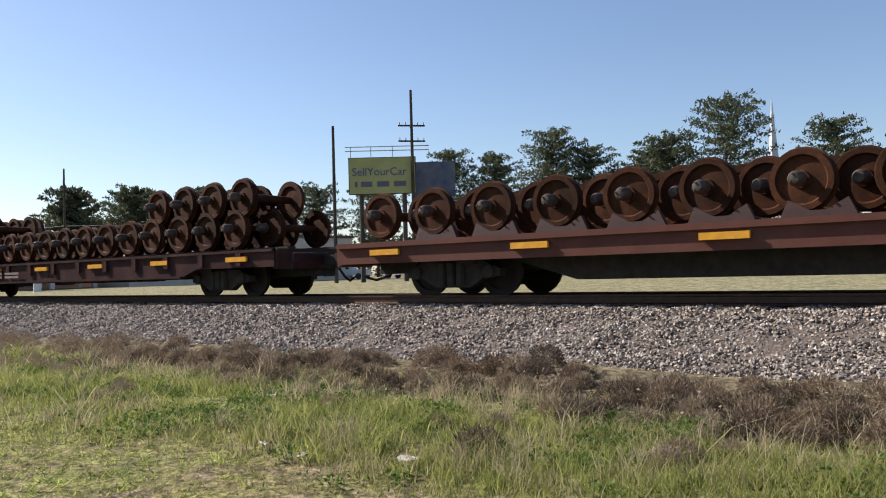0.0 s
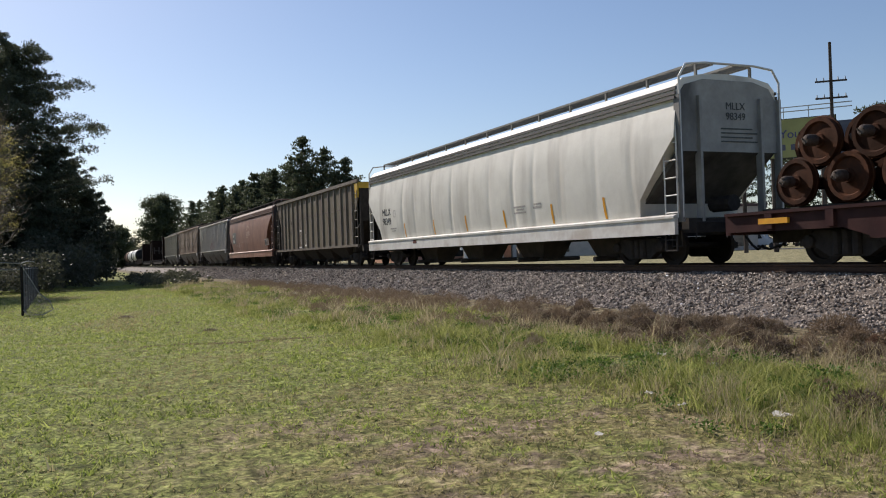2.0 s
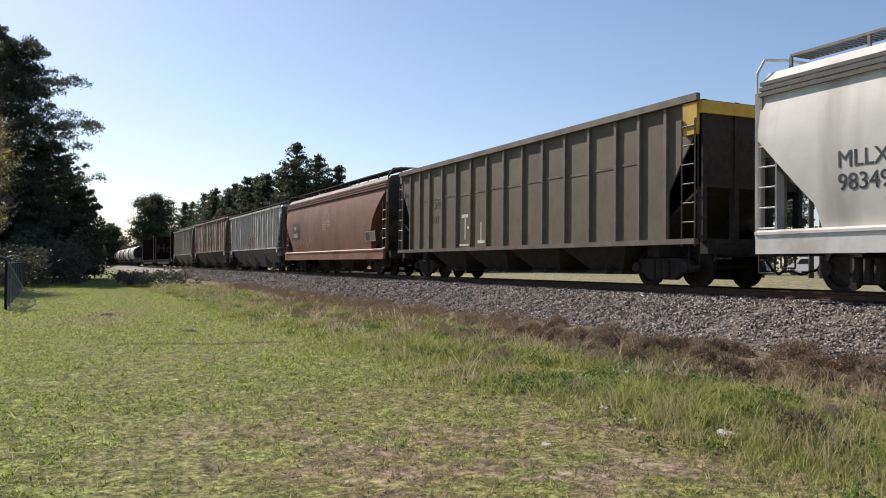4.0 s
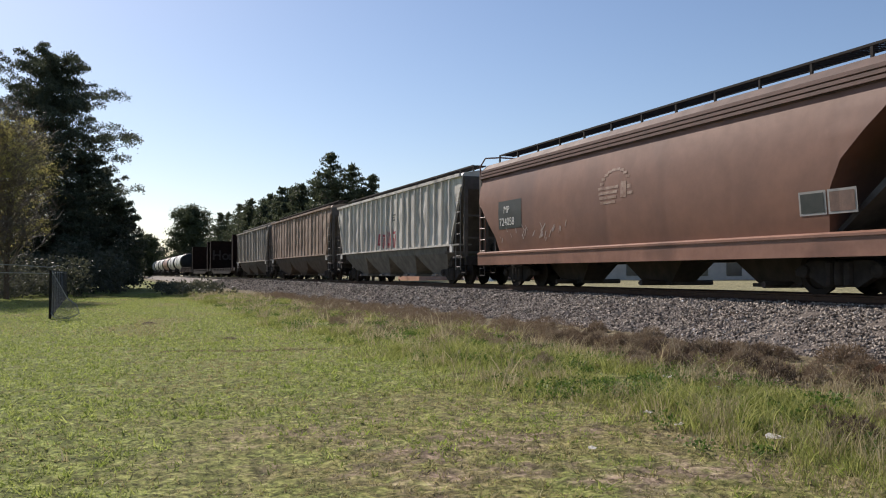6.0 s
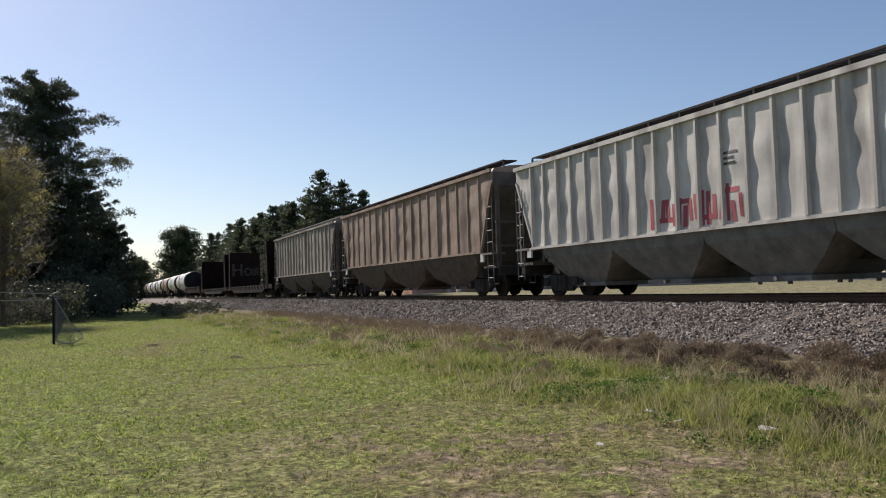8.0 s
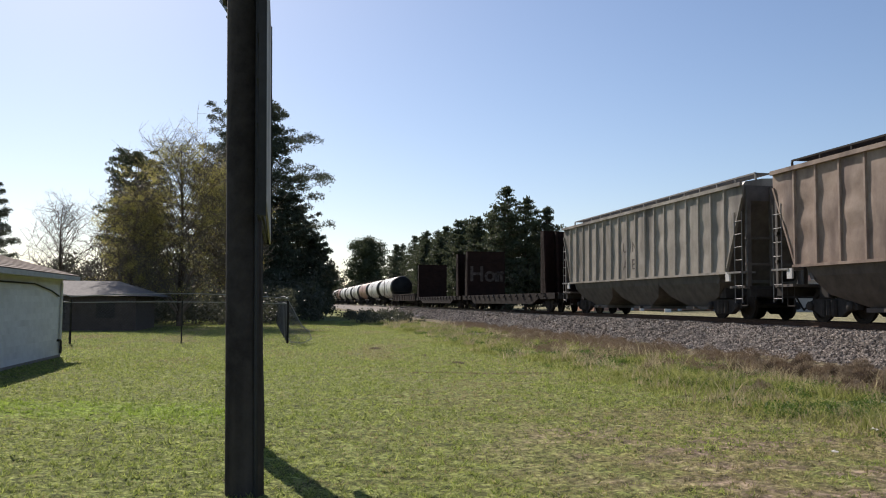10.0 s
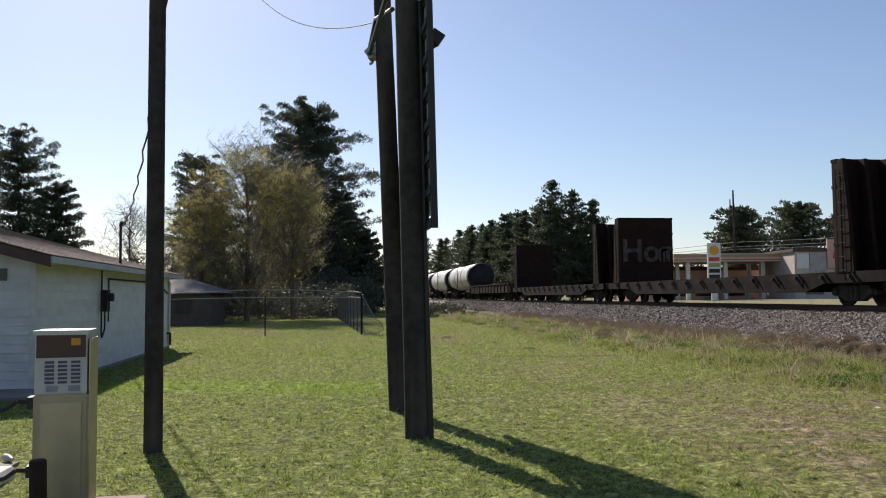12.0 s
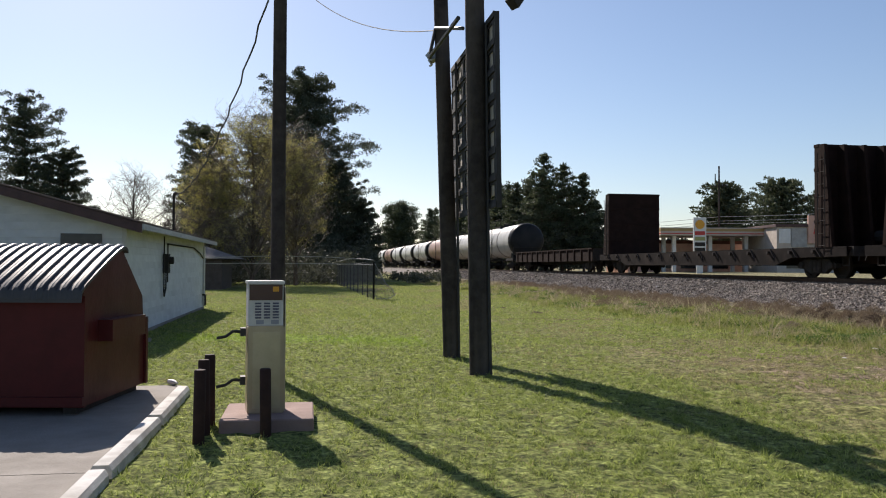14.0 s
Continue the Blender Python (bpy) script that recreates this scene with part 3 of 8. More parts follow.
def build_yard():
    timber_pole("utility_pole", "dark creosoted timber service pole on the lawn", -5.43, 4.87, 9.0, 0.094, (0.0, 0))
    n2 = timber_pole("sign_pole", "dark timber pole carrying the old sign", -2.52, 7.65, 7.6, 0.142, (-0.28, 0))
    n3 = timber_pole("sign_pole", "dark timber pole carrying the old sign", -2.50, 5.27, 7.2, 0.158, (-0.16, 0))
    for p, y in ((n2, 7.65), (n3, 5.27)):
        bm = bmesh.new()
        tube(bm, (0.10, -0.15, 0.0), (0.02, -0.14, 5.2), 0.022, 0.022, 6)
        part("conduit", bm, M_RUBBER, p, "dark conduit pipe")
    # sign board: rows of openings in a dark timber grid, plywood on the outer face
    sg = thing("roadside_sign", "disused sign board seen edge-on with open panels in a dark frame", "sign", pose(-2.35, 0, 0, 0, -1.0, 0))
    y0, y1, z0, z1 = 4.65, 8.2, 2.45, 5.14
    gaps = [(4.84, 5.16), (5.6, 5.95), (6.72, 7.05), (7.32, 7.68)]
    rows = 7
    step = (z1 - z0) / rows
    bm = bmesh.new()
    edge = y0
    for ga, gb in gaps + [(y1, y1)]:
        box(bm, -0.010, 0.010, edge, ga, z0, z1)
        edge = gb
    for ga, gb in gaps:
        for i in range(rows + 1):
            z = z0 + step * i
            box(bm, -0.010, 0.010, ga, gb, max(z0, z - 0.085), min(z1, z + 0.085))
    part("panel_grid", bm, M_SIGNBACK, sg)
    for i in range(rows + 1):
        bm = bmesh.new()
        z = z0 + step * i
        box(bm, -0.035, -0.011, y0, y1, z - 0.04, z + 0.04)
        part("batten", bm, M_SIGNBACK, sg)
    for y in (y0, y1):
        bm = bmesh.new()
        box(bm, -0.022, 0.045, y - 0.02, y + 0.02, z0 - 0.05, z1 + 0.03)
        part("edge_trim", bm, M_SIGNBACK, sg, "bent dark metal edge trim")
    bm = bmesh.new()
    prism(bm, [(4.72, 2.62), (8.15, 2.40), (8.15, 5.11), (4.72, 5.11)], 0.014, 0.034, "x")
    part("face_sheet", bm, M_BOARD, sg, "weathered grey plywood face")
    bm = bmesh.new()
    rod(bm, [(-0.35, 5.3, 5.1), (-0.4, 7.6, 5.75), (-0.5, 7.62, 5.3)], 0.03, 6)
    tube(bm, (-0.42, 5.3, 5.25), (-0.5, 7.65, 5.25), 0.035, 0.035, 6)
    part("brace", bm, M_RUBBER, sg)
    for x, y, z, d in ((-2.87, 7.75, 5.28, -1), (-1.9, 5.7, 5.68, 1), (-2.14, 6.4, 5.1, 1)):
        fl = thing("flood_light", "small grey flood light bracketed to the sign pole", "flood light", pose(x, y, z, 0, d * 35, 20 * d), "flood lights on the sign poles")
        bm = bmesh.new()
        prism(bm, [(-0.10, -0.07), (0.08, -0.10), (0.08, 0.10), (-0.10, 0.07)], -0.10, 0.10)
        part("lamp_head", bm, M_STEEL if d < 0 else M_UNDER, fl)
        bm = bmesh.new()
        box(bm, 0.081, 0.09, -0.085, 0.085, -0.085, 0.085)
        part("lens", bm, M_PUMPW, fl)
        bm = bmesh.new()
        rod(bm, [(-0.1, 0, 0), (-0.2 if d > 0 else -0.1, 0, -0.12), (-d * 0.1 - 0.25, 0, -0.1)] + ([(-0.5, -0.25, -0.25)] if y == 5.7 else []), 0.018, 6)
        part("bracket", bm, M_STEEL, fl)
    wire("overhead_cable", "black overhead cable sagging to the sign pole", wavy((-2.85, 7.6, 5.70), (-5.35, 16.5, 9.35), 0.42), 0.010)
    wire("service_drop", "twisted black service cable from house to pole", [(-8.75 + 5.55 * u + 0.025 * math.sin(k * 2.1), 17.9 - 19.8 * u, 3.55 - 1.0 * u + 9.6 * u * u) for k, u in [(k, k * 0.02) for k in range(41)]], 0.016)
    build_pump()
    build_bollards()
    build_dumpster()
    build_house()
    build_fence()


def build_bollards():
    for x, y, h in ((-5.97, 0.86, 0.70), (-5.96, 1.22, 0.72), (-5.97, 1.74, 0.74), (-5.40, 1.13, 0.66)):
        b = thing("bollard", "short rusty brown steel bollard by the old pump", "bollard", pose(x, y, ground_z(x, y) - 0.03, random.uniform(-2, 2), random.uniform(-2, 2), 0), "bollards round the pump")
        bm = bmesh.new()
        lathe(bm, [(0, 0.052), (h - 0.01, 0.052), (h, 0.045), (h + 0.004, 0.01)], (0, 0, 0), "z", 14)
        part("post", bm, M_BOLL, b, "", True)


def build_pump():
    s = thing("pump_island", "stained pinkish concrete plinth in the grass", "concrete slab", pose(-5.40, 1.78, 0))
    bm = bmesh.new()
    box(bm, -0.44, 0.44, -0.50, 0.50, -0.05, 0.12)
    bmesh.ops.bevel(bm, geom=bm.edges[:], offset=0.012, segments=1, affect="EDGES")
    part("plinth", bm, M_SLAB, s)
    p = thing("fuel_pump", "old cream fuel pump with a dark header panel", "fuel pump", pose(-5.45, 1.82, 0.12, 0, 0, 7))
    bm = bmesh.new()
    box(bm, -0.178, 0.178, -0.20, 0.20, 0, 0.86)
    bmesh.ops.bevel(bm, geom=bm.edges[:], offset=0.01, segments=2, affect="EDGES")
    part("cabinet", bm, M_PUMP, p)
    bm = bmesh.new()
    box(bm, -0.175, 0.165, -0.18, 0.20, 0.86, 1.27)
    box(bm, -0.185, 0.175, -0.20, 0.21, 1.27, 1.30)
    part("head", bm, M_PUMPW, p, "white pump head")
    bm = bmesh.new()
    box(bm, -0.165, 0.155, -0.187, -0.18, 1.11, 1.265)
    part("header_panel", bm, M_PUMPB, p, "dark brown header panel")
    bm = bmesh.new()
    box(bm, 0.06, 0.12, -0.190, -0.187, 1.195, 1.245)
    part("header_badge", bm, M_ORANGE, p)
    for c in range(3):
        for r in range(6):
            bm = bmesh.new()
            box(bm, -0.11 + c * 0.085, -0.05 + c * 0.085, -0.188, -0.18, 0.93 + r * 0.028, 0.947 + r * 0.028)
            part("price_bar", bm, M_BLUEBAR, p)
    for z in (0.30, 0.78):
        bm = bmesh.new()
        box(bm, -0.24, -0.19, -0.08, 0.06, z - 0.03, z + 0.05)
        rod(bm, [(-0.23, -0.02, z + 0.01), (-0.31, -0.04, z + 0.02), (-0.38, -0.05, z - 0.03), (-0.47, -0.06, z - 0.045)], 0.016, 6)
        part("nozzle", bm, M_RUBBER, p, "black nozzle hung on the side")
    bm = bmesh.new()
    box(bm, -0.130, 0.135, -0.207, -0.199, 0.05, 0.80)
    part("front_door", bm, M_PUMPD, p, "brushed steel lower door")
    for x in (-0.10, 0.045):
        bm = bmesh.new()
        box(bm, x, x + 0.075, -0.187, -0.18, 0.875, 0.915)
        part("price_window", bm, M_PUMPG, p)
    bm = bmesh.new()
    box(bm, 0.179, 0.188, -0.19, 0.19, 0.02, 1.24)
    part("side_panel", bm, M_PUMPD, p, "pale steel side panel")


def build_dumpster():
    d = thing("dumpster", "dark red steel dumpster with a ribbed black lid", "dumpster", pose(-7.31, 2.25, 0.03, 0, 0, -9))
    prof = [(0.0, 0.08), (0.0, 1.28), (0.95, 1.72), (1.1, 1.70), (1.75, 1.16), (1.9, 0.08)]
    bm = bmesh.new()
    prism(bm, prof, -2.2, 0, "x")
    part("body", bm, M_DUMP, d)
    for z in (0.1, 1.22):
        bm = bmesh.new()
        box(bm, -2.24, 0.04, -0.05, 0.03, z, z + 0.09)
        part("front_rail", bm, M_DUMP, d)
    for y, z in ((0.0, 1.26), (1.80, 0.9)):
        bm = bmesh.new()
        box(bm, 0.0, 0.035, y, y + 0.07, 0.08, z)
        part("corner_post", bm, M_DUMP, d)
    bm = bmesh.new()
    box(bm, 0.0, 0.16, 0.42, 1.42, 0.72, 0.95)
    bmesh.ops.delete(bm, geom=[f for f in bm.faces if abs(f.normal.y) > 0.9], context="FACES_ONLY")
    bmesh.ops.solidify(bm, geom=bm.faces[:], thickness=0.012)
    part("fork_sleeve", bm, M_DUMP, d, "open steel fork sleeve")
    for x in (-2.05, -0.15, -1.1):
        bm = bmesh.new()
        box(bm, x - 0.07, x + 0.07, 0.1, 1.8, 0.0, 0.08)
        part("skid", bm, M_UNDER, d)
    # domed lid with rounded ribs that run down its slope
    arch = [(-0.12, 1.19), (-0.10, 1.28), (-0.02, 1.335), (0.25, 1.46), (0.55, 1.59), (0.85, 1.71), (1.0, 1.75), (1.08, 1.75), (1.14, 1.71)]
    bm = bmesh.new()
    prism(bm, arch + [(y, z - 0.035) for y, z in arch[::-1]], -2.25, 0.05, "x")
    part("lid", bm, M_LID, d, "ribbed black plastic lid", True)
    for i in range(19):
        x = -2.19 + i * 0.121
        bm = bmesh.new()
        rings = [[bm.verts.new((x + 0.036 * math.cos(q), y, z + 0.034 * math.sin(q) - 0.004)) for q in [math.pi * j / 6 for j in range(7)]] for y, z in arch]
        for p, q in zip(rings, rings[1:]):
            for j in range(6):
                bm.faces.new((p[j], p[j + 1], q[j + 1], q[j]))
        bm.faces.new(rings[0])
        bm.faces.new(rings[-1][::-1])
        part("lid_rib", bm, M_LID, d, "", True)
    bm = bmesh.new()
    box(bm, -1.55, -1.0, -0.012, 0.0, 0.85, 1.15)
    part("notice_plate", bm, M_PUMPW, d, "white notice plate")
    for z in (0.92, 1.0, 1.07):
        bm = bmesh.new()
        box(bm, -1.5, -1.08, -0.016, -0.012, z, z + 0.03)
        part("notice_bar", bm, M_FLATA, d)
    # yard paving and wheel stops
    bm = bmesh.new()
    for i in range(4):
        box(bm, -16, -6.62, -14 + i * 4.6, -14 + i * 4.6 + 4.585, -0.1, 0.028)
    tagged(part("pavement", bm, M_CONC), "pale stained concrete paving of the yard", "pavement", kind="structure")
    for y0, y1, rz in ((1.75, 3.72, 0.5), (-0.34, 1.62, -0.6), (-2.4, -0.46, 0.4), (-4.5, -2.5, 0)):
        w = thing("wheel_stop", "whitewashed concrete wheel stop at the edge of the paving", "wheel stop", pose(-6.50, (y0 + y1) / 2, 0.0, 0, 0, rz), "wheel stops along the paving")
        h = (y1 - y0) / 2
        bm = bmesh.new()
        prism(bm, [(-0.085, -0.05), (0.085, -0.05), (0.08, 0.07), (0.055, 0.11), (-0.055, 0.11), (-0.08, 0.07)], -h, h)
        part("block", bm, M_STOP, w)
    bt = thing("bottle", "small clear bottle lying beside the dumpster", "bottle", pose(-6.78, 4.45, 0.065, 90, 0, 40))
    bm = bmesh.new()
    lathe(bm, [(0, 0.035), (0.11, 0.037), (0.15, 0.02), (0.19, 0.015)], (0, 0, 0), "z", 10)
    part("glass", bm, M_PUMPW, bt, "", True)


def build_house():
    X, Y0, Y1, Z = -8.75, 11.3, 24.4, 2.42
    XW = -21.0
    ridge_x, ridge_z = -14.9, Z + (14.9 - 8.75) * 0.27
    h = thing("house", "low white clapboard house with a brown shingle roof", "house", pose(0, 0, 0))
    bm = bmesh.new()
    prism(bm, [(XW, -0.1), (X - 0.02, -0.1), (X - 0.02, Z), (ridge_x, ridge_z), (XW, Z)], Y0 + 0.02, Y1 - 0.02)
    part("wall_core", bm, M_SIDING, h)
    # clapboards: east wall and south gable
    n = 15
    for i in range(n):
        z = 0.06 + i * 0.158
        bm = bmesh.new()
        prism(bm, [(X - 0.02, z), (X + 0.022, z), (X + 0.004, z + 0.165), (X - 0.02, z + 0.165)], Y0 + 0.06, Y1 - 0.06)
        part("clapboard", bm, M_SIDING, h)
    for i in range(22):
        z = 0.06 + i * 0.158
        xr = X - max(0.0, (z + 0.1 - Z) / 0.27) - 0.06
        bm = bmesh.new()
        prism(bm, [(Y0 + 0.02, z), (Y0 - 0.022, z), (Y0 - 0.004, z + 0.165), (Y0 + 0.02, z + 0.165)], max(XW, ridge_x * 2 - xr), xr, "x")
        part("clapboard", bm, M_SIDING, h)
    bm = bmesh.new()
    box(bm, X - 0.06, X + 0.035, Y0 - 0.035, Y0 + 0.06, 0, Z)
    part("corner_board", bm, M_PUMPW, h)
    bm = bmesh.new()
    box(bm, X - 0.06, X + 0.035, Y1 - 0.06, Y1 + 0.035, 0, Z)
    part("corner_board", bm, M_PUMPW, h)
    bm = bmesh.new()
    box(bm, X - 0.03, X + 0.05, Y0 + 0.03, Y1 - 0.03, -0.1, 0.07)
    part("footing", bm, M_CONC, h)
    # roof: decking, fascia, shingle courses
    o, k = 0.42, 0.27
    for sgn in (1, -1):
        def px(d):
            return ridge_x + sgn * d
        half = (14.9 - 8.75) + o
        bm = bmesh.new()
        prism(bm, [(px(0), ridge_z + 0.02), (px(half), ridge_z - half * k + 0.02), (px(half), ridge_z - half * k + 0.10), (px(0), ridge_z + 0.10)], Y0 - 0.45, Y1 + 0.35)
        part("roof_deck", bm, M_FASCIA, h)
        bm = bmesh.new()
        box(bm, min(px(half), px(half) + sgn * 0.03), max(px(half), px(half) + sgn * 0.03), Y0 - 0.47, Y1 + 0.37, ridge_z - half * k - 0.03, ridge_z - half * k + 0.09)
        part("fascia", bm, M_STEEL if sgn > 0 else M_FASCIA, h, "pale metal gutter board")
        bm = bmesh.new()
        prism(bm, [(px(0), ridge_z - 0.10), (px(half), ridge_z - half * k - 0.10), (px(half), ridge_z - half * k + 0.09), (px(0), ridge_z + 0.09)], Y0 - 0.49, Y0 - 0.45)
        part("rake_board", bm, M_FASCIA, h, "dark maroon barge board")
        if sgn > 0:
            c = 0
            d = half
            while d > 0.05:
                z = ridge_z - d * k + 0.105
                bm = bmesh.new()
                d2 = max(0, d - 0.26)
                prism(bm, [(px(d) + 0.02, z), (px(d) + 0.02, z + 0.018), (px(d2), ridge_z - d2 * k + 0.112), (px(d2), ridge_z - d2 * k + 0.105)], Y0 - 0.5, Y1 + 0.4)
                part("shingle_course", bm, M_SHINGLE, h)
                d -= 0.24
    # window strip in the gable, vent, meter, mast, pipes
    bm = bmesh.new()
    box(bm, -10.0, -9.2, Y0 - 0.05, Y0 - 0.02, 1.98, 2.2)
    part("window", bm, mat("dark_window", (0.03, 0.03, 0.035), (0.04, 0.04, 0.045), 3, 0.2), h, "narrow dark high window")
    bm = bmesh.new()
    box(bm, X + 0.02, X + 0.16, 15.75, 16.05, 1.35, 1.85)
    lathe(bm, [(X + 0.16, 0.10), (X + 0.27, 0.10), (X + 0.28, 0.03)], (0, 15.9, 1.68), "x", 14)
    part("electric_meter", bm, M_UNDER, h, "dark electric meter box")
    bm = bmesh.new()
    rod(bm, [(X + 0.08, 15.9, 1.35), (X + 0.08, 15.9, 0.95), (X + 0.08, 15.65, 0.75), (X + 0.08, 15.6, 0.9), (X + 0.08, 15.6, 2.3)], 0.02, 6)
    rod(bm, [(X + 0.05, 16.3, 2.12), (X + 0.05, 21.5, 2.12), (X + 0.05, 23.2, 1.95), (X + 0.05, 24.0, 1.8)], 0.022, 6)
    rod(bm, [(X + 0.05, 16.35, 1.1), (X + 0.05, 16.35, 2.12)], 0.02, 6)
    part("conduit", bm, M_UNDER, h, "dark conduit run along the wall")
    bm = bmesh.new()
    tube(bm, (X - 0.05, 17.9, 2.2), (X - 0.05, 17.9, 3.52), 0.035, 0.035, 8)
    rod(bm, [(X - 0.05, 17.9, 3.52), (X - 0.02, 17.85, 3.6), (X + 0.08, 17.8, 3.57)], 0.045, 8)
    rod(bm, [(X + 0.05, 17.8, 3.55), (X + 0.3, 17.85, 3.3), (X + 0.15, 18.05, 3.2), (X, 17.95, 3.4)], 0.012, 5)
    part("service_mast", bm, M_UNDER, h, "service mast with weatherhead")
    for y in (12.3, 24.0):
        bm = bmesh.new()
        rod(bm, [(X + 0.03, y, 0.5), (X + 0.14, y, 0.5), (X + 0.14, y, 0.12)], 0.035, 8)
        part("drain_pipe", bm, M_UNDER, h)
    bm = bmesh.new()
    tube(bm, (X + 0.06, 24.25, 0.1), (X + 0.06, 24.25, 2.2), 0.04, 0.04, 8)
    part("downspout", bm, M_PUMPW, h)
    bm = bmesh.new()
    box(bm, -13.2, -12.4, Y0 + 1.6, Y0 + 2.4, 3.2, 3.55)
    part("roof_vent", bm, M_UNDER, h)
    bm = bmesh.new()
    box(bm, -9.6, -8.2, 9.9, 11.25, -0.1, 0.06)
    tagged(part("door_slab", bm, M_CONC), "concrete slab at the corner of the house", "slab", kind="structure")
    # house beyond the fence
    g = thing("far_house", "low house with a grey hip roof beyond the fence", "house", pose(-13.5, 50, 0))
    bm = bmesh.new()
    box(bm, -5.5, 3.2, -3, 4, -0.1, 1.9)
    part("wall", bm, mat("shaded_brick", (0.075, 0.055, 0.047), (0.05, 0.038, 0.033), 4, 0.9), g)
    bm = bmesh.new()
    v = [bm.verts.new(p) for p in ((-6, -3.5, 1.95), (4.2, -3.5, 1.95), (4.2, 4.5, 1.95), (-6, 4.5, 1.95), (-2.0, 0.5, 2.85), (1.6, 0.5, 2.85))]
    for f in ((0, 1, 5, 4), (1, 2, 5), (2, 3, 4, 5), (3, 0, 4), (3, 2, 1, 0)):
        bm.faces.new([v[i] for i in f])
    part("roof", bm, M_GREYROOF, g)
    for x in (-3.5, -1.0, 1.6):
        bm = bmesh.new()
        box(bm, x - 0.5, x + 0.5, -3.03, -3.0, 0.7, 1.6)
        part("window", bm, M_UNDER, g)


def build_fence():
    f = thing("chain_link_fence", "galvanised chain-link fence round the next yard", "fence", pose(0, 0, 0))
    H = 1.72
    M_FENCE = mat("weathered_fence_pipe", (0.30, 0.30, 0.29), (0.20, 0.20, 0.195), 5, 0.5, 0.2)
    runs = [((-10.3, 24.6), (-10.2, 31.9)), ((-10.2, 31.9), (-1.98, 32.0)), ((-1.98, 32.0), (-2.6, 62.0))]
    for (xa, ya), (xb, yb) in runs:
        L = math.hypot(xb - xa, yb - ya)
        n = max(2, int(L / 2.75))
        for i in range(n + 1):
            t = i / n
            x, y = xa + (xb - xa) * t, ya + (yb - ya) * t
            bm = bmesh.new()
            tube(bm, (x, y, -0.1), (x, y, H), 0.045 if i in (0, n) else 0.03, None, 8)
            part("post", bm, M_UNDER, f)
        for hi, sag in ((H + 0.10, 0.16), (H - 0.12, 0.05)):
            bm = bmesh.new()
            rod(bm, wavy((xa, ya, hi), (xb, yb, hi), -sag, 10), 0.017, 6)
            part("top_rail", bm, M_FENCE, f, "bowed pipe rail")
        bm = bmesh.new()
        u = Vector((xb - xa, yb - ya, 0)).normalized()
        k = int(L / 0.13)
        for i in range(-int(H / 0.13), k):
            for sg in (1, -1):
                a0 = i * 0.13
                z0, z1 = (0.03, H) if sg > 0 else (H, 0.03)
                s0, s1 = max(0, a0), min(L, a0 + H)
                if s1 <= s0:
                    continue
                zz0 = z0 + (z1 - z0) * (s0 - a0) / H
                zz1 = z0 + (z1 - z0) * (s1 - a0) / H
                p, q = Vector((xa, ya, zz0)) + u * s0, Vector((xa, ya, zz1)) + u * s1
                tube(bm, p, q, 0.0022, None, 3, False)
        part("mesh_fabric", bm, mat("dull_fence_wire", (0.14, 0.14, 0.14), (0.09, 0.09, 0.09), 5, 0.7, 0.3), f, "fine woven wire mesh")
    # a loose end of wire mesh curling from the corner post to the grass
    hem = [(-1.98, 32.0, 1.75), (-1.70, 31.95, 1.25), (-1.42, 31.9, 0.72), (-1.12, 31.85, 0.50), (-1.02, 31.8, 0.20), (-1.35, 31.8, 0.03), (-1.80, 31.85, 0.04), (-1.98, 32.0, 0.25)]
    bm = bmesh.new()
    rod(bm, hem, 0.016, 6)
    part("loose_hem", bm, M_FENCE, f, "bent wire hem of the loose mesh")
    bm = bmesh.new()
    post = [(-1.98, 32.0, 1.75 - 1.72 * i / 40) for i in range(41)]

    def along(pts, u):
        k = min(len(pts) - 2, int(u * (len(pts) - 1)))
        return Vector(pts[k]).lerp(Vector(pts[k + 1]), u * (len(pts) - 1) - k)
    for i in range(44):
        for sg in (-0.16, 0.16):
            u, v = i / 43, min(1.0, max(0.0, i / 43 + sg))
            tube(bm, along(post, u), along(hem, v * 0.98), 0.0045, None, 3, False)
    part("loose_mesh", bm, mat("dull_fence_wire", (0.14, 0.14, 0.14), (0.09, 0.09, 0.09), 5, 0.7, 0.3), f, "torn wire mesh hanging from the corner post")


build_yard()

# ---- beyond the track ----
M_ROAD = mat("worn_asphalt", (0.075, 0.072, 0.07), (0.05, 0.049, 0.048), 1.5, 0.85, 0, 0.3, 20, (0.11, 0.105, 0.10), 0.4, 0.6)
M_STUCCO = mat("pale_stucco", (0.54, 0.47, 0.40), (0.45, 0.39, 0.33), 1.5, 0.8)
M_PINK = mat("salmon_sign_face", (0.66, 0.40, 0.30), (0.58, 0.34, 0.26), 2, 0.6)
M_REDSIGN = mat("red_sign_shape", (0.55, 0.05, 0.035), (0.45, 0.04, 0.03), 3, 0.5)
M_CANOPY = mat("yellow_canopy_band", (0.40, 0.27, 0.10), (0.33, 0.22, 0.08), 2, 0.5)
M_LIME = mat("lime_billboard_face", (0.33, 0.335, 0.13), (0.28, 0.285, 0.11), 0.8, 0.6)
M_BLUE = mat("blue_lettering", (0.03, 0.03, 0.16), (0.05, 0.05, 0.2), 3, 0.6)
M_NAVY = mat("navy_poster", (0.03, 0.045, 0.11), (0.12, 0.13, 0.16), 0.6, 0.6)
M_CARW = mat("white_car_paint", (0.68, 0.68, 0.67), (0.6, 0.6, 0.59), 2, 0.25, 0, 0.0)
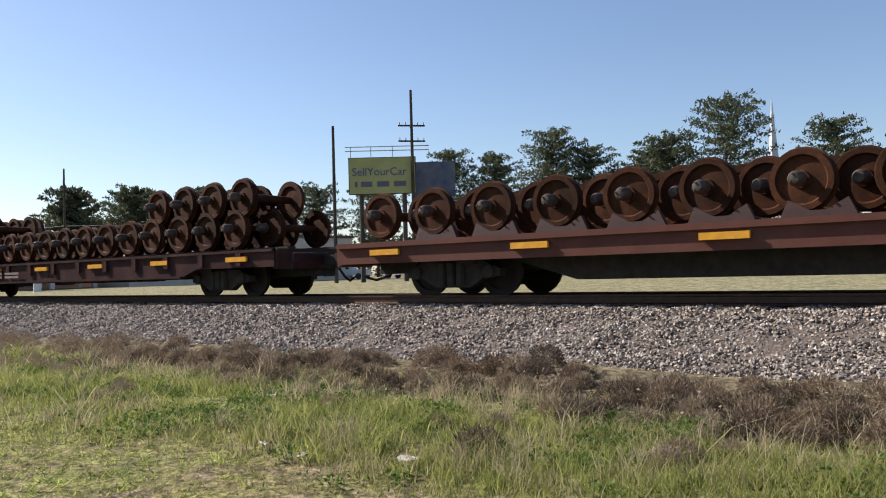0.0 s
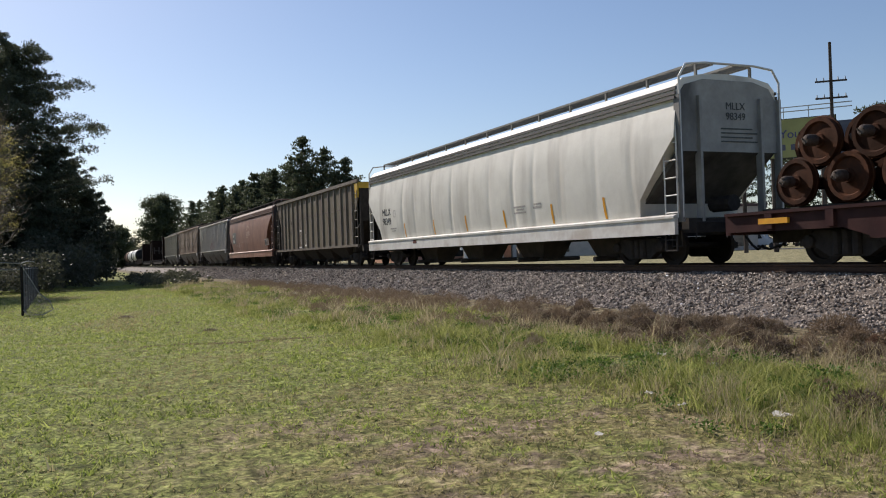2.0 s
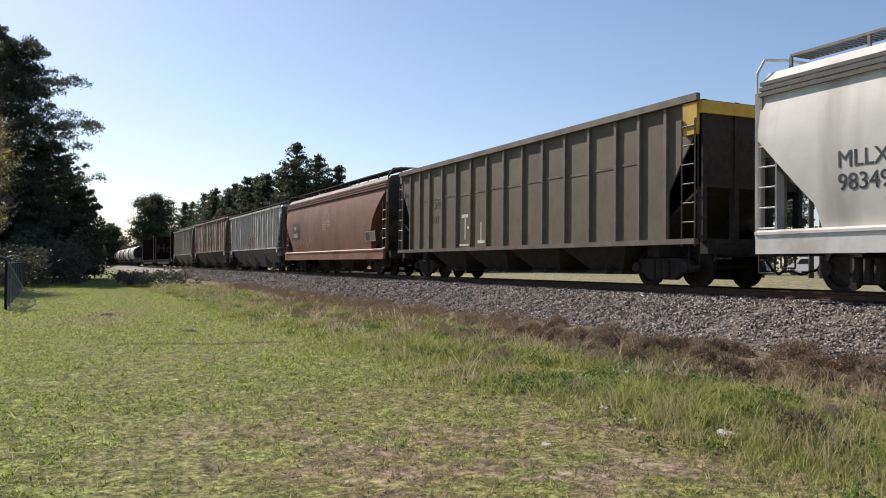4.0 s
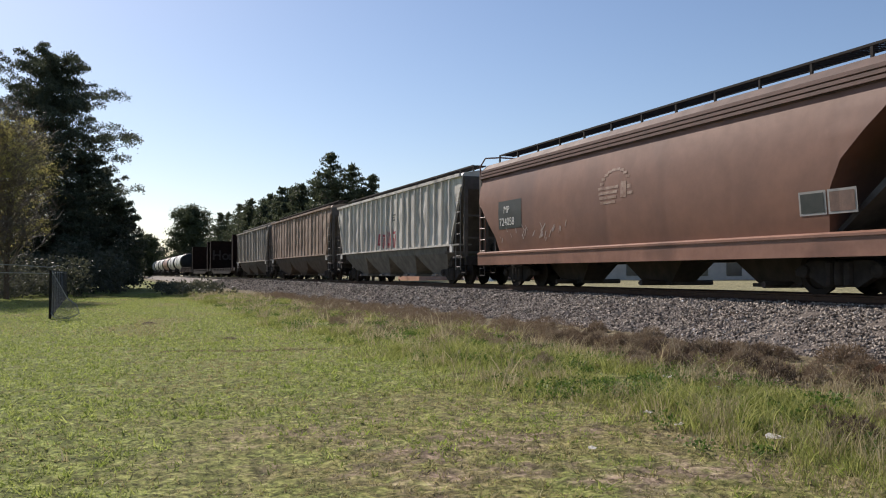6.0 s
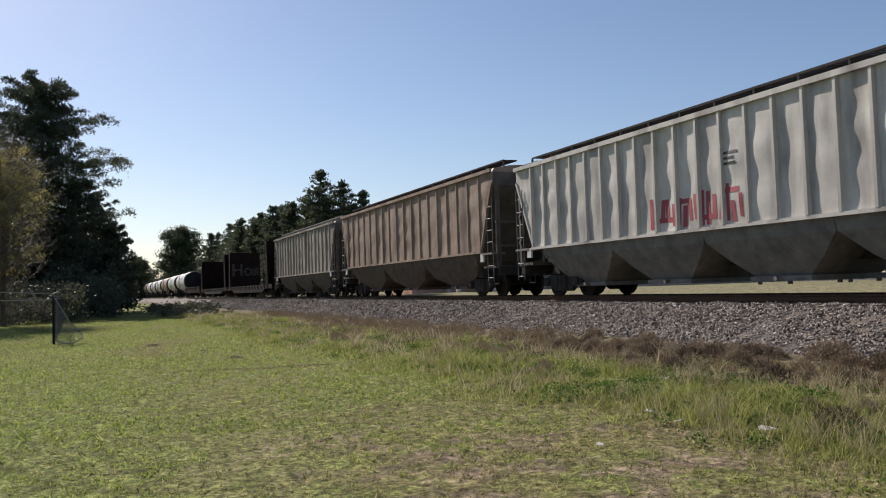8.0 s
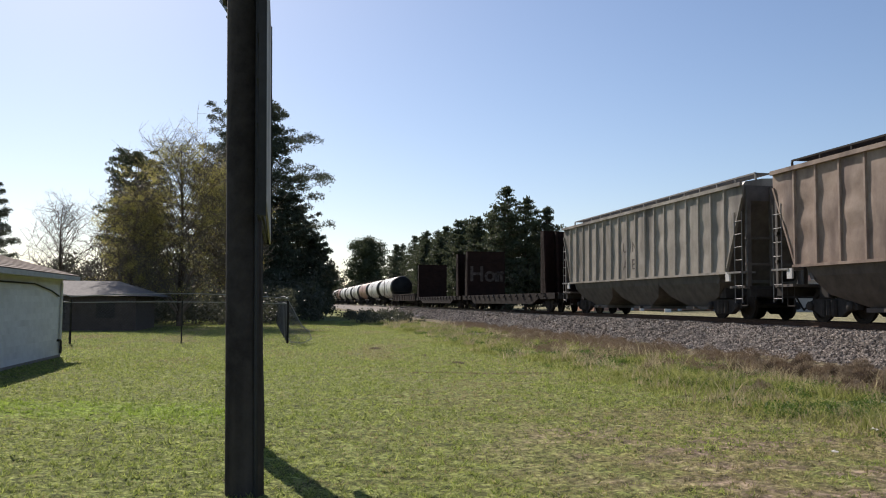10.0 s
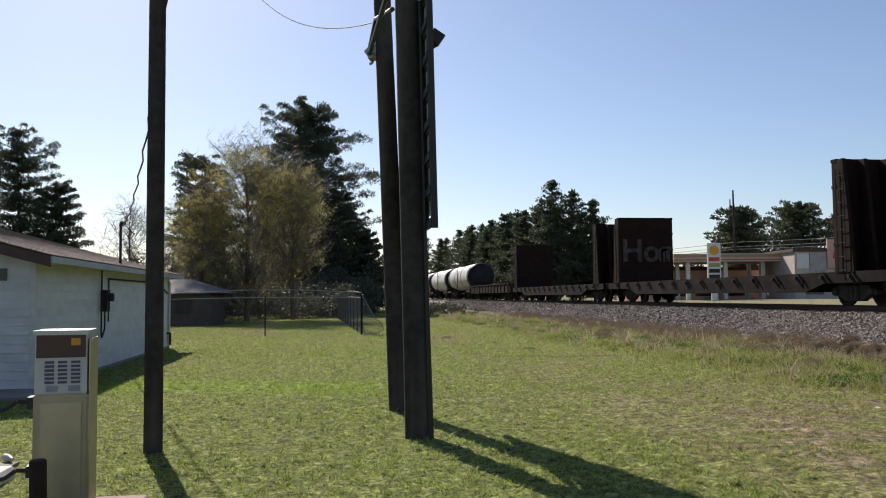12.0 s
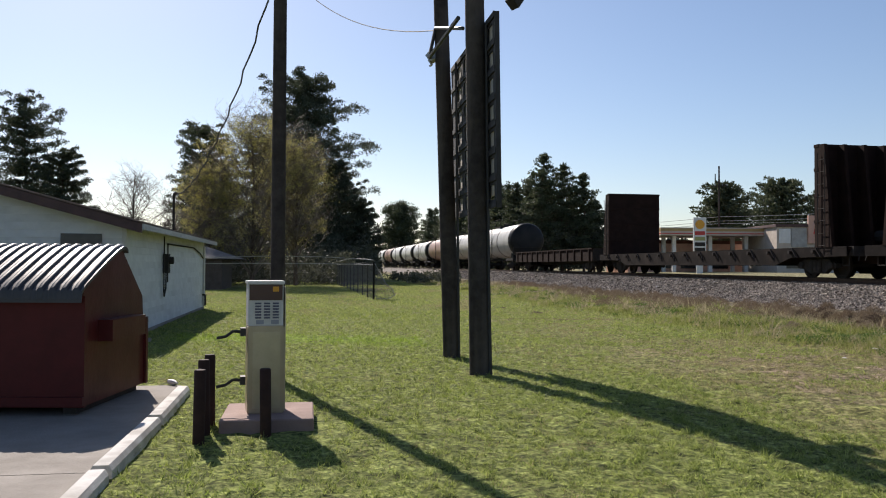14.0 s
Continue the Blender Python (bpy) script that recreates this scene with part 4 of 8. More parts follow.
M_CARG = mat("grey_car_paint", (0.2, 0.2, 0.21), (0.15, 0.15, 0.16), 2, 0.25, 0, 0.0)
M_GLASS = mat("dark_car_glass", (0.02, 0.022, 0.025), (0.03, 0.03, 0.035), 2, 0.08)


def across_pole(x, y, h, arms, label):
    z = ground_z(x, y)
    p = thing("power_pole", label, "power pole", pose(x, y, z - 0.1, 0, 0, -40), "power poles beyond the track")
    bm = bmesh.new()
    tube(bm, (0, 0, 0), (0, 0, h - z + 0.1), 0.16, 0.10, 10)
    part("shaft", bm, M_POLE, p)
    for i in range(arms):
        bm = bmesh.new()
        zz = h - z - 2.6 - i * 1.15
        box(bm, -1.0, 1.0, -0.06, 0.06, zz, zz + 0.11)
        part("crossarm", bm, M_POLE, p)
        for q in (-0.9, -0.45, 0.45, 0.9):
            bm = bmesh.new()
            tube(bm, (q, 0, zz + 0.11), (q, 0, zz + 0.32), 0.05, 0.03, 6)
            part("insulator", bm, M_STEEL, p)
    return p


def vehicle(x, y, rz, paint, label, pickup):
    c = thing("parked_" + ("pickup_truck" if pickup else "van"), label, "pickup truck" if pickup else "van", pose(x, y, ground_z(x, y) + 0.01, 0, 0, rz))
    bm = bmesh.new()
    if pickup:
        prof = [(-2.6, 0.45), (2.7, 0.45), (2.75, 0.85), (2.6, 1.05), (1.35, 1.12), (0.75, 1.72), (-0.45, 1.75), (-0.75, 1.15), (-0.8, 1.12), (-2.6, 1.12)]
    else:
        prof = [(-2.4, 0.4), (2.5, 0.4), (2.55, 0.8), (2.4, 1.0), (1.6, 1.15), (0.9, 1.85), (-2.2, 1.9), (-2.4, 1.2)]
    prism(bm, prof, -0.92, 0.92, "x")
    bmesh.ops.bevel(bm, geom=bm.edges[:], offset=0.06, segments=2, affect="EDGES")
    part("body", bm, paint, c, "", True)
    for s in (-1, 1):
        bm = bmesh.new()
        prism(bm, [(1.2, 1.15), (0.7, 1.64), (-0.35, 1.66), (-0.6, 1.18)], s * 0.93 - 0.01, s * 0.93 + 0.01, "x")
        part("side_window", bm, M_GLASS, c)
        for y2 in (-1.65, 1.75):
            bm = bmesh.new()
            lathe(bm, [(s * 0.70, 0.05), (s * 0.70, 0.36), (s * 0.93, 0.36), (s * 0.94, 0.24), (s * 0.94, 0.05)], (0, y2, 0.36), "x", 16)
            part("wheel", bm, M_RUBBER, c)
    bm = bmesh.new()
    prism(bm, [(1.36, 1.14), (0.80, 1.70), (0.83, 1.70), (1.40, 1.14)], -0.8, 0.8, "x")
    part("windscreen", bm, M_GLASS, c)


def build_far_side():
    bm = bmesh.new()
    ys = [-400 + i * 20 for i in range(46)]
    for a, b in zip(ys, ys[1:]):
        vs = [bm.verts.new((xx, yy, 1.075)) for xx, yy in ((61, a), (74, a), (74, b), (61, b))]
        bm.faces.new(vs)
    bmesh.ops.remove_doubles(bm, verts=bm.verts[:], dist=0.001)
    tagged(part("road", bm, M_ROAD), "worn grey two-lane road beyond the field", "road", kind="structure")
    bm = bmesh.new()
    for i in range(80):
        box(bm, 67.4, 67.6, -200 + i * 6, -197 + i * 6, 1.076, 1.082)
    tagged(part("lane_marking", bm, M_YELLOW), "yellow dashed centre line on the road", "lane marking", kind="stuff")
    vehicle(68.7, 70.0, 25, M_CARW, "white pickup truck on the road beyond the track", True)
    vehicle(68.0, 60.5, 0, M_CARW, "white van on the road beyond the track", False)
    vehicle(66.0, 36.0, 0, M_CARG, "grey pickup truck on the road beyond the track", True)
    vehicle(46.0, 110, 70, M_CARW, "white car parked by the filling station", False)
    # billboard on two posts
    b = thing("billboard", "lime-green billboard with dark blue lettering on posts", "billboard", pose(45.75, 42.9, 0, 0, 0, -50))
    w = 2.5
    bm = bmesh.new()
    box(bm, -w, w, -0.08, 0.12, 7.55, 10.3)
    part("frame", bm, M_SIGNBACK, b)
    bm = bmesh.new()
    box(bm, -w + 0.06, w - 0.06, -0.10, -0.08, 7.6, 10.25)
    part("poster", bm, M_LIME, b, "lime-green printed poster")
    lettering("SellYourCar", 0.82, M_BLUE, b, Matrix.Translation((-2.25, -0.112, 8.95)) @ pose(0, 0, 0, 90, 0, 0))
    for x0, x1 in ((-2.05, -1.85), (-1.6, -0.75), (-0.4, 0.5), (0.85, 1.75)):
        bm = bmesh.new()
        box(bm, x0, x1, -0.112, -0.10, 8.1, 8.5)
        part("print_bar", bm, M_BLUEBAR, b)
    for z in (10.75, 11.05):
        bm = bmesh.new()
        tube(bm, (-w - 0.2, -0.3, z), (w + 1.0, -0.3, z), 0.035, 0.035, 6)
        part("catwalk_rail", bm, M_STEEL, b)
    for x in (-2.3, -0.8, 0.8, 2.3):
        bm = bmesh.new()
        tube(bm, (x, -0.3, 10.2), (x, -0.3, 11.05), 0.03, 0.03, 6)
        part("catwalk_post", bm, M_STEEL, b)
    for x in (-1.6, 1.6):
        bm = bmesh.new()
        tube(bm, (x, 0.25, 0.9), (x, 0.25, 10.0), 0.18, 0.16, 8)
        part("post", bm, M_POLE, b)
    n = thing("navy_billboard", "dark navy billboard beyond the lime one", "billboard", pose(50.3, 41.5, 0, 0, 0, -50))
    bm = bmesh.new()
    box(bm, -1.8, 1.5, -0.1, 0.1, 7.5, 10.2)
    part("panel", bm, M_NAVY, n)
    bm = bmesh.new()
    tube(bm, (0, 0.2, 0.9), (0, 0.2, 7.6), 0.2, 0.2, 8)
    part("post", bm, M_POLE, n)
    across_pole(43.4, 45.6, 12.7, 0, "dark bare timber pole beside the billboard")
    across_pole(47.0, 41.0, 15.2, 2, "tall timber power pole with two crossarms")
    across_pole(74.5, 147.3, 20.0, 1, "far timber power pole")
    across_pole(48.4, 95.7, 14.9, 1, "timber power pole by the filling station")
    across_pole(45.4, 136.8, 14.2, 1, "timber power pole by the pines")
    for dz in (0.0, 0.55, 0.9):
        wire("power_line", "pale sagging power line beyond the track", wavy((24.0, 160, 9.6 - dz), (48.4, 95.7, 8.2 - dz), 0.9, 14), 0.03, M_STEEL)
        wire("power_line", "pale sagging power line beyond the track", wavy((48.4, 95.7, 8.2 - dz), (78, 55, 10.2 - dz), 0.8, 14), 0.03, M_STEEL)
    # church steeple
    s = thing("church_steeple", "slender white church steeple above the trees", "steeple", pose(128.5, 39.8, 0))
    bm = bmesh.new()
    tube(bm, (0, 0, 14.5), (0, 0, 26.3), 0.95, 0.05, 8)
    part("spire", bm, M_CARW, s)
    bm = bmesh.new()
    box(bm, -1.3, 1.3, -1.3, 1.3, 0.8, 14.5)
    part("tower", bm, M_CARW, s)
    bm = bmesh.new()
    prism(bm, [(-5, 0.8), (5, 0.8), (5, 5), (0, 10), (-5, 5)], 1.4, 18)
    part("nave", bm, M_STUCCO, s)
    # filling station canopy and price sign
    g = thing("filling_station", "filling station canopy with a yellow band on white columns", "filling station", pose(39, 80.5, 1.0, 0, 0, -8))
    bm = bmesh.new()
    box(bm, -6, 6, -3, 5, 4.0, 4.85)
    part("canopy", bm, M_STUCCO, g)
    for z, m in ((4.45, M_CANOPY), (4.15, M_REDSIGN)):
        bm = bmesh.new()
        box(bm, -6.03, 6.03, -3.03, 5.03, z, z + (0.3 if m == M_CANOPY else 0.1))
        part("canopy_band", bm, m, g)
    for x in (-4, 0, 4):
        for y in (-1, 3):
            bm = bmesh.new()
            box(bm, x - 0.2, x + 0.2, y - 0.2, y + 0.2, 0, 4.0)
            part("column", bm, M_CARW, g)
    k = thing("station_shop", "low salmon shop behind the canopy", "shop", pose(39.5, 88.0, 0.9))
    bm = bmesh.new()
    box(bm, -8, 7, -3, 4, 0, 3.4)
    part("wall", bm, M_PINK, k)
    bm = bmesh.new()
    box(bm, -8.2, 7.2, -3.2, 4.2, 3.4, 3.8)
    part("parapet", bm, M_FLATA, k)
    for x in (-5, -1.5, 2):
        bm = bmesh.new()
        box(bm, x, x + 2.4, -3.05, -3.0, 0.5, 2.4)
        part("window", bm, M_GLASS, k)
    p = thing("price_sign", "white roadside price sign with a round orange badge", "sign", pose(33.4, 70.9, 1.0, 0, 0, -12))
    bm = bmesh.new()
    box(bm, -0.62, 0.62, -0.12, 0.12, 1.0, 5.5)
    part("panel", bm, M_CARW, p)
    bm = bmesh.new()
    lathe(bm, [(-0.15, 0.05), (-0.15, 0.46), (-0.12, 0.46)], (0, 0, 4.8), "y", 20)
    part("badge", bm, M_ORANGE, p, "round orange badge")
    for z, m in ((3.75, M_REDSIGN), (3.2, M_LIME), (2.65, M_UNDER), (2.1, M_UNDER)):
        bm = bmesh.new()
        box(bm, -0.5, 0.5, -0.14, -0.12, z, z + 0.38)
        part("price_bar", bm, m, p)
    bm = bmesh.new()
    box(bm, -0.3, 0.3, -0.1, 0.1, -0.2, 1.0)
    part("post", bm, M_CARW, p)
    # liquor shop
    q = thing("liquor_store", "long pale liquor store with a salmon gable sign", "store", pose(43.2, 73.4, 0.9, 0, 0, -9))
    bm = bmesh.new()
    box(bm, 0, 26, 0, 10, 0, 4.9)
    part("wall", bm, M_STUCCO, q)
    bm = bmesh.new()
    box(bm, -0.2, 26.2, -0.2, 10.2, 4.9, 5.2)
    part("parapet", bm, M_FASCIA, q)
    bm = bmesh.new()
    box(bm, 3.2, 6.2, -0.25, -0.02, 3.2, 6.1)
    part("gable_sign", bm, M_PINK, q, "salmon gable sign")
    bm = bmesh.new()
    prism(bm, [(3.7, 4.2), (5.7, 4.2), (5.5, 5.0), (4.7, 5.5), (3.9, 5.0)], -0.29, -0.25)
    part("red_emblem", bm, M_REDSIGN, q)
    bm = bmesh.new()
    box(bm, 0.2, 1.4, -0.1, -0.02, 3.2, 4.7)
    part("poster", bm, M_CARW, q)
    bm = bmesh.new()
    box(bm, 1.5, 3.1, -0.1, -0.02, 2.8, 4.8)
    part("shutter", bm, M_CHORD, q)
    bm = bmesh.new()
    box(bm, 6.3, 8.8, -0.2, -0.02, 3.3, 5.0)
    part("white_sign", bm, M_CARW, q)
    for z in (4.1, 4.45):
        bm = bmesh.new()
        box(bm, 6.7, 8.4, -0.22, -0.2, z, z + 0.2)
        part("print_bar", bm, M_FLATA, q)
    bm = bmesh.new()
    box(bm, 8.9, 20.5, -0.2, -0.02, 3.4, 5.1)
    part("sign_band", bm, M_STUCCO, q)
    for z in (3.85, 4.4):
        bm = bmesh.new()
        box(bm, 9.3, 11.2, -0.22, -0.2, z, z + 0.32)
        part("print_bar", bm, M_FLATA, q)
    lettering("LIQUOR", 1.15, M_UNDER, q, Matrix.Translation((12.0, -0.21, 3.95)) @ pose(0, 0, 0, 90, 0, 0))
    for x in (1, 6.5, 10, 14, 18, 22):
        bm = bmesh.new()
        box(bm, x, x + 1.8, -0.05, 0.0, 0.6, 2.5)
        part("window", bm, M_GLASS, q)


build_far_side()

# ---- train ----
MOVING = []          # (thing, start pose) pairs that run with the train
ROLLING = []         # wheelsets that turn on their bogies
WHEEL_R = 0.457


def car_pose(s, dx=0.0, dz=0.0):
    return pose(TRACK_X + dx, s, RAIL_Z + dz)


def wheel_profile(flip=1):
    return [(0.00 * flip, 0.12), (0.02 * flip, 0.34), (-0.03 * flip, 0.36), (-0.03 * flip, 0.485), (0.005 * flip, 0.485), (0.012 * flip, 0.457), (0.105 * flip, 0.45), (0.105 * flip, 0.37), (0.05 * flip, 0.34), (0.06 * flip, 0.14), (0.10 * flip, 0.12), (0.10 * flip, 0.02)]


def make_truck_meshes():
    out = {}
    bm = bmesh.new()
    lathe(bm, [(-1.0, 0.03), (-0.98, 0.08), (0.98, 0.08), (1.0, 0.03)], (0, 0, 0), "x", 10)
    for s in (-1, 1):
        lathe(bm, [(s * 0.70 + a * -s * -1, r) for a, r in wheel_profile(s)], (0, 0, 0), "x", 22)
    out["axle"] = mesh_of("wheelset", bm, M_WHEEL, True)
    bm = bmesh.new()
    for s in (-1, 1):
        prism(bm, [(-1.12, 0.50), (-0.72, 0.66), (0.72, 0.66), (1.12, 0.50), (1.12, 0.36), (0.80, 0.38), (0.42, 0.16), (-0.42, 0.16), (-0.80, 0.38), (-1.12, 0.36)], s * 1.0 - 0.09, s * 1.0 + 0.09, "x")
        for y in (-0.87, 0.87):
            lathe(bm, [(s * 0.98, 0.02), (s * 0.98, 0.13), (s * 1.16, 0.13), (s * 1.19, 0.09), (s * 1.2, 0.02)], (0, y, 0.457), "x", 12)
        for y in (-0.22, 0, 0.22):
            lathe(bm, [(0.2, 0.05), (0.2, 0.09), (0.62, 0.09), (0.62, 0.05)], (s * 1.12, y, 0.0), "z", 8)
    box(bm, -0.95, 0.95, -0.2, 0.2, 0.42, 0.68)
    out["frame"] = mesh_of("truck", bm, M_UNDER, True)
    return out


TRUCK = make_truck_meshes()


def add_trucks(car, ys, roll=True):
    for y in ys:
        tr = piece("truck", TRUCK["frame"], car, (0, y, 0))
        for d in (-0.87, 0.87):
            ws = piece("wheelset", TRUCK["axle"], tr, (0, d, WHEEL_R))
            if roll:
                ROLLING.append(ws)


def add_couplers(car, half):
    for s in (-1, 1):
        bm = bmesh.new()
        y = s * half
        box(bm, -0.12, 0.12, min(y, y + s * 0.55), max(y, y + s * 0.55), 0.72, 0.94)
        box(bm, -0.17, 0.19, min(y + s * 0.5, y + s * 0.8), max(y + s * 0.5, y + s * 0.8), 0.70, 0.98)
        rod(bm, [(0.35, y, 0.72), (0.33, y + s * 0.3, 0.42), (0.2, y + s * 0.6, 0.32), (0.1, y + s * 0.85, 0.4)], 0.03, 6)
        rod(bm, [(-0.15, y + s * 0.25, 0.98), (-1.2, y + s * 0.25, 0.98), (-1.3, y + s * 0.28, 0.6)], 0.018, 5)
        part("coupler", bm, M_UNDER, car)


def ladder(name, car, x, y0, y1, z0, z1, material, step=0.36, lean=0.0, r=0.02):
    bm = bmesh.new()
    for y in (y0, y1):
        tube(bm, (x, y, z0), (x + lean, y, z1), r, r, 6)
    z = z0 + 0.12
    while z < z1:
        xx = x + lean * (z - z0) / (z1 - z0)
        tube(bm, (xx, y0, z), (xx, y1, z), r * 0.8, r * 0.8, 6)
        z += step
    return part(name, bm, material, car)


def running_board(car, half, z, material, w=0.75, post_z=4.2, posts=12):
    """Roof walk of open grating on posts, with a hoop at either end."""
    bm = bmesh.new()
    for s in (-1, 1):
        box(bm, s * w - 0.03, s * w + 0.03, -half, half, z - 0.05, z)
        for i in range(posts + 1):
            y = -half + 2 * half * i / posts
            box(bm, s * w - 0.025, s * w + 0.025, y - 0.03, y + 0.03, post_z - 0.12, z - 0.05)
    i = 0
    y = -half
    while y < half:
        box(bm, -w, -w + 0.52, y, y + 0.035, z - 0.035, z - 0.008)
        box(bm, w - 0.52, w, y, y + 0.035, z - 0.035, z - 0.008)
        y += 0.11
    box(bm, -w + 0.5, -w + 0.53, -half, half, z - 0.05, z)
    box(bm, w - 0.53, w - 0.5, -half, half, z - 0.05, z)
    return part("running_board", bm, material, car, "open steel roof walkway on posts")


def end_hoop(car, y, top, low, material, w=1.5):
    bm = bmesh.new()
    rod(bm, [(-w, y, low), (-w, y, top - 0.3), (-w + 0.2, y, top), (-0.75, y, top + 0.06), (0.75, y, top + 0.06), (w - 0.2, y, top), (w, y, top - 0.3), (w, y, low)], 0.028, 7)
    part("grab_hoop", bm, material, car)


def hatches(car, half, z, material, count):
    bm = bmesh.new()
    for i in range(count):
        y = -half + (i + 0.5) * 2 * half / count
        box(bm, -0.42, 0.42, y - half / count * 0.85, y + half / count * 0.85, z - 0.1, z + 0.06)
    part("hatch_covers", bm, material, car)


def outlet_hoppers(car, ys, width, z_top, z_bot, material, span, low=0.62, foot=0.85):
    for y in ys:
        bm = bmesh.new()
        a, b = span / 2, low
        top = [bm.verts.new(p) for p in ((-width, y - a, z_top), (width, y - a, z_top), (width, y + a, z_top), (-width, y + a, z_top))]
        bot = [bm.verts.new(p) for p in ((-foot, y - b, z_bot), (foot, y - b, z_bot), (foot, y + b, z_bot), (-foot, y + b, z_bot))]
        for i in range(4):
            bm.faces.new((top[i], top[(i + 1) % 4], bot[(i + 1) % 4], bot[i]))
        bm.faces.new(top)
        bm.faces.new(bot[::-1])
        box(bm, -foot - 0.1, foot + 0.1, y - low - 0.08, y + low + 0.08, z_bot - 0.08, z_bot)
        tube(bm, (-1.15, y - 0.35, z_bot - 0.02), (1.15, y - 0.35, z_bot - 0.02), 0.07, 0.07, 8)
        part("outlet_hopper", bm, material, car)


def underframe(car, half, z0=0.7, z1=1.0):
    bm = bmesh.new()
    box(bm, -0.22, 0.22, -half, half, z0, z1)
    for s in (-1, 1):
        box(bm, -1.35, 1.35, s * half - 0.12, s * half + 0.12, 0.75, 1.08)
        box(bm, -1.2, 1.2, s * (half - 1.9) - 0.2, s * (half - 1.9) + 0.2, 0.7, 1.05)
        tube(bm, (0.3, s * (half - 0.9), 1.45), (0.3, s * (half - 0.2), 1.45), 0.2, 0.2, 10)
        rod(bm, [(-1.25, s * (half - 0.25), 1.05), (-1.25, s * (half - 0.25), 0.45), (-1.25, s * (half - 0.6), 0.45), (-1.25, s * (half - 0.6), 1.05)], 0.018, 5)
    part("underframe", bm, M_UNDER, car)


def bar_rows(car, x, y0, z0, rows, material, name="stencil_bar"):
    """Small unreadable stencilling as plain bars: (dy, dz, length, height)."""
    for dy, dz, ln, h in rows:
        bm = bmesh.new()
        box(bm, x - 0.006, x + 0.004, y0 + dy, y0 + dy + ln, z0 + dz, z0 + dz + h)
        part(name, bm, material, car)


HOPPER_SIDE = [(1.15, 1.50), (1.5, 1.555), (2.0, 1.60), (2.5, 1.615), (3.0, 1.605), (3.4, 1.56), (3.82, 1.49)]


def hopper_wide(z):
    """Half width of the bulged hopper side at a height over the rail."""
    for (za, wa), (zb, wb) in zip(HOPPER_SIDE, HOPPER_SIDE[1:]):
        if z <= zb:
            return wa + (wb - wa) * (z - za) / (zb - za)
    return HOPPER_SIDE[-1][1]


def buckles(h, pitch, depth, crease, seed):
    """How far sheet metal stands off its true line: pillows between the welds and a crease at each weld."""
    rng = random.Random(seed)
    marks, y = [], -h + 1.6
    while y < h - 1.5:
        marks.append((y, depth * rng.uniform(-0.6, 1.0), rng.uniform(0.5, 1.2) * crease, rng.uniform(0, 6.28)))
        y += pitch * rng.uniform(0.75, 1.25)

    def off(y, z):
        d = 0.0
        fade = max(0.0, 1 - ((z - 2.3) / 1.55) ** 2)
        for (ya, amp, cr, ph), (yb, _, _, _) in zip(marks, marks[1:]):
            if ya <= y < yb:
                d += amp * math.sin(math.pi * (y - ya) / (yb - ya)) * (0.7 + 0.3 * math.sin(2.6 * z + ph))
            if abs(y - ya) < 0.5:
                q = (y - ya - 0.04 * math.sin(2 * z + ph)) / 0.10
                d -= cr * math.exp(-q * q)
        return d * fade
    return off


def decal(name, car, y0, y1, z0, z1, surf, material, label="", skew=0.0, lift=0.006):
    """A coat of paint that follows the side sheet."""
    ny, nz = max(1, int(abs(y1 - y0) / 0.07)), max(1, int((z1 - z0) / 0.07))
    bm = bmesh.new()
    grid = []
    for j in range(nz + 1):
        z = z0 + (z1 - z0) * j / nz
        row = []
        for i in range(ny + 1):
            y = y0 + (y1 - y0) * i / ny + skew * (z - z0)
            row.append(bm.verts.new((-surf(y, z) - lift, y, z)))
        grid.append(row)
    for p, q in zip(grid, grid[1:]):
        for i in range(ny):
            bm.faces.new((p[i], p[i + 1], q[i + 1], q[i]))
    return part(name, bm, material, car, label)


def wrap(ob, surf, lift=0.008):
    """Lays flat lettering on the curved side sheet."""
    me = ob.data
    me.transform(ob.matrix_basis)
    ob.matrix_basis = Matrix()
    mid = sum(v.co.x for v in me.vertices) / len(me.vertices)
    for v in me.vertices:
        v.co.x = -surf(v.co.y, v.co.z) - (lift if v.co.x < mid else -0.01)
    return ob


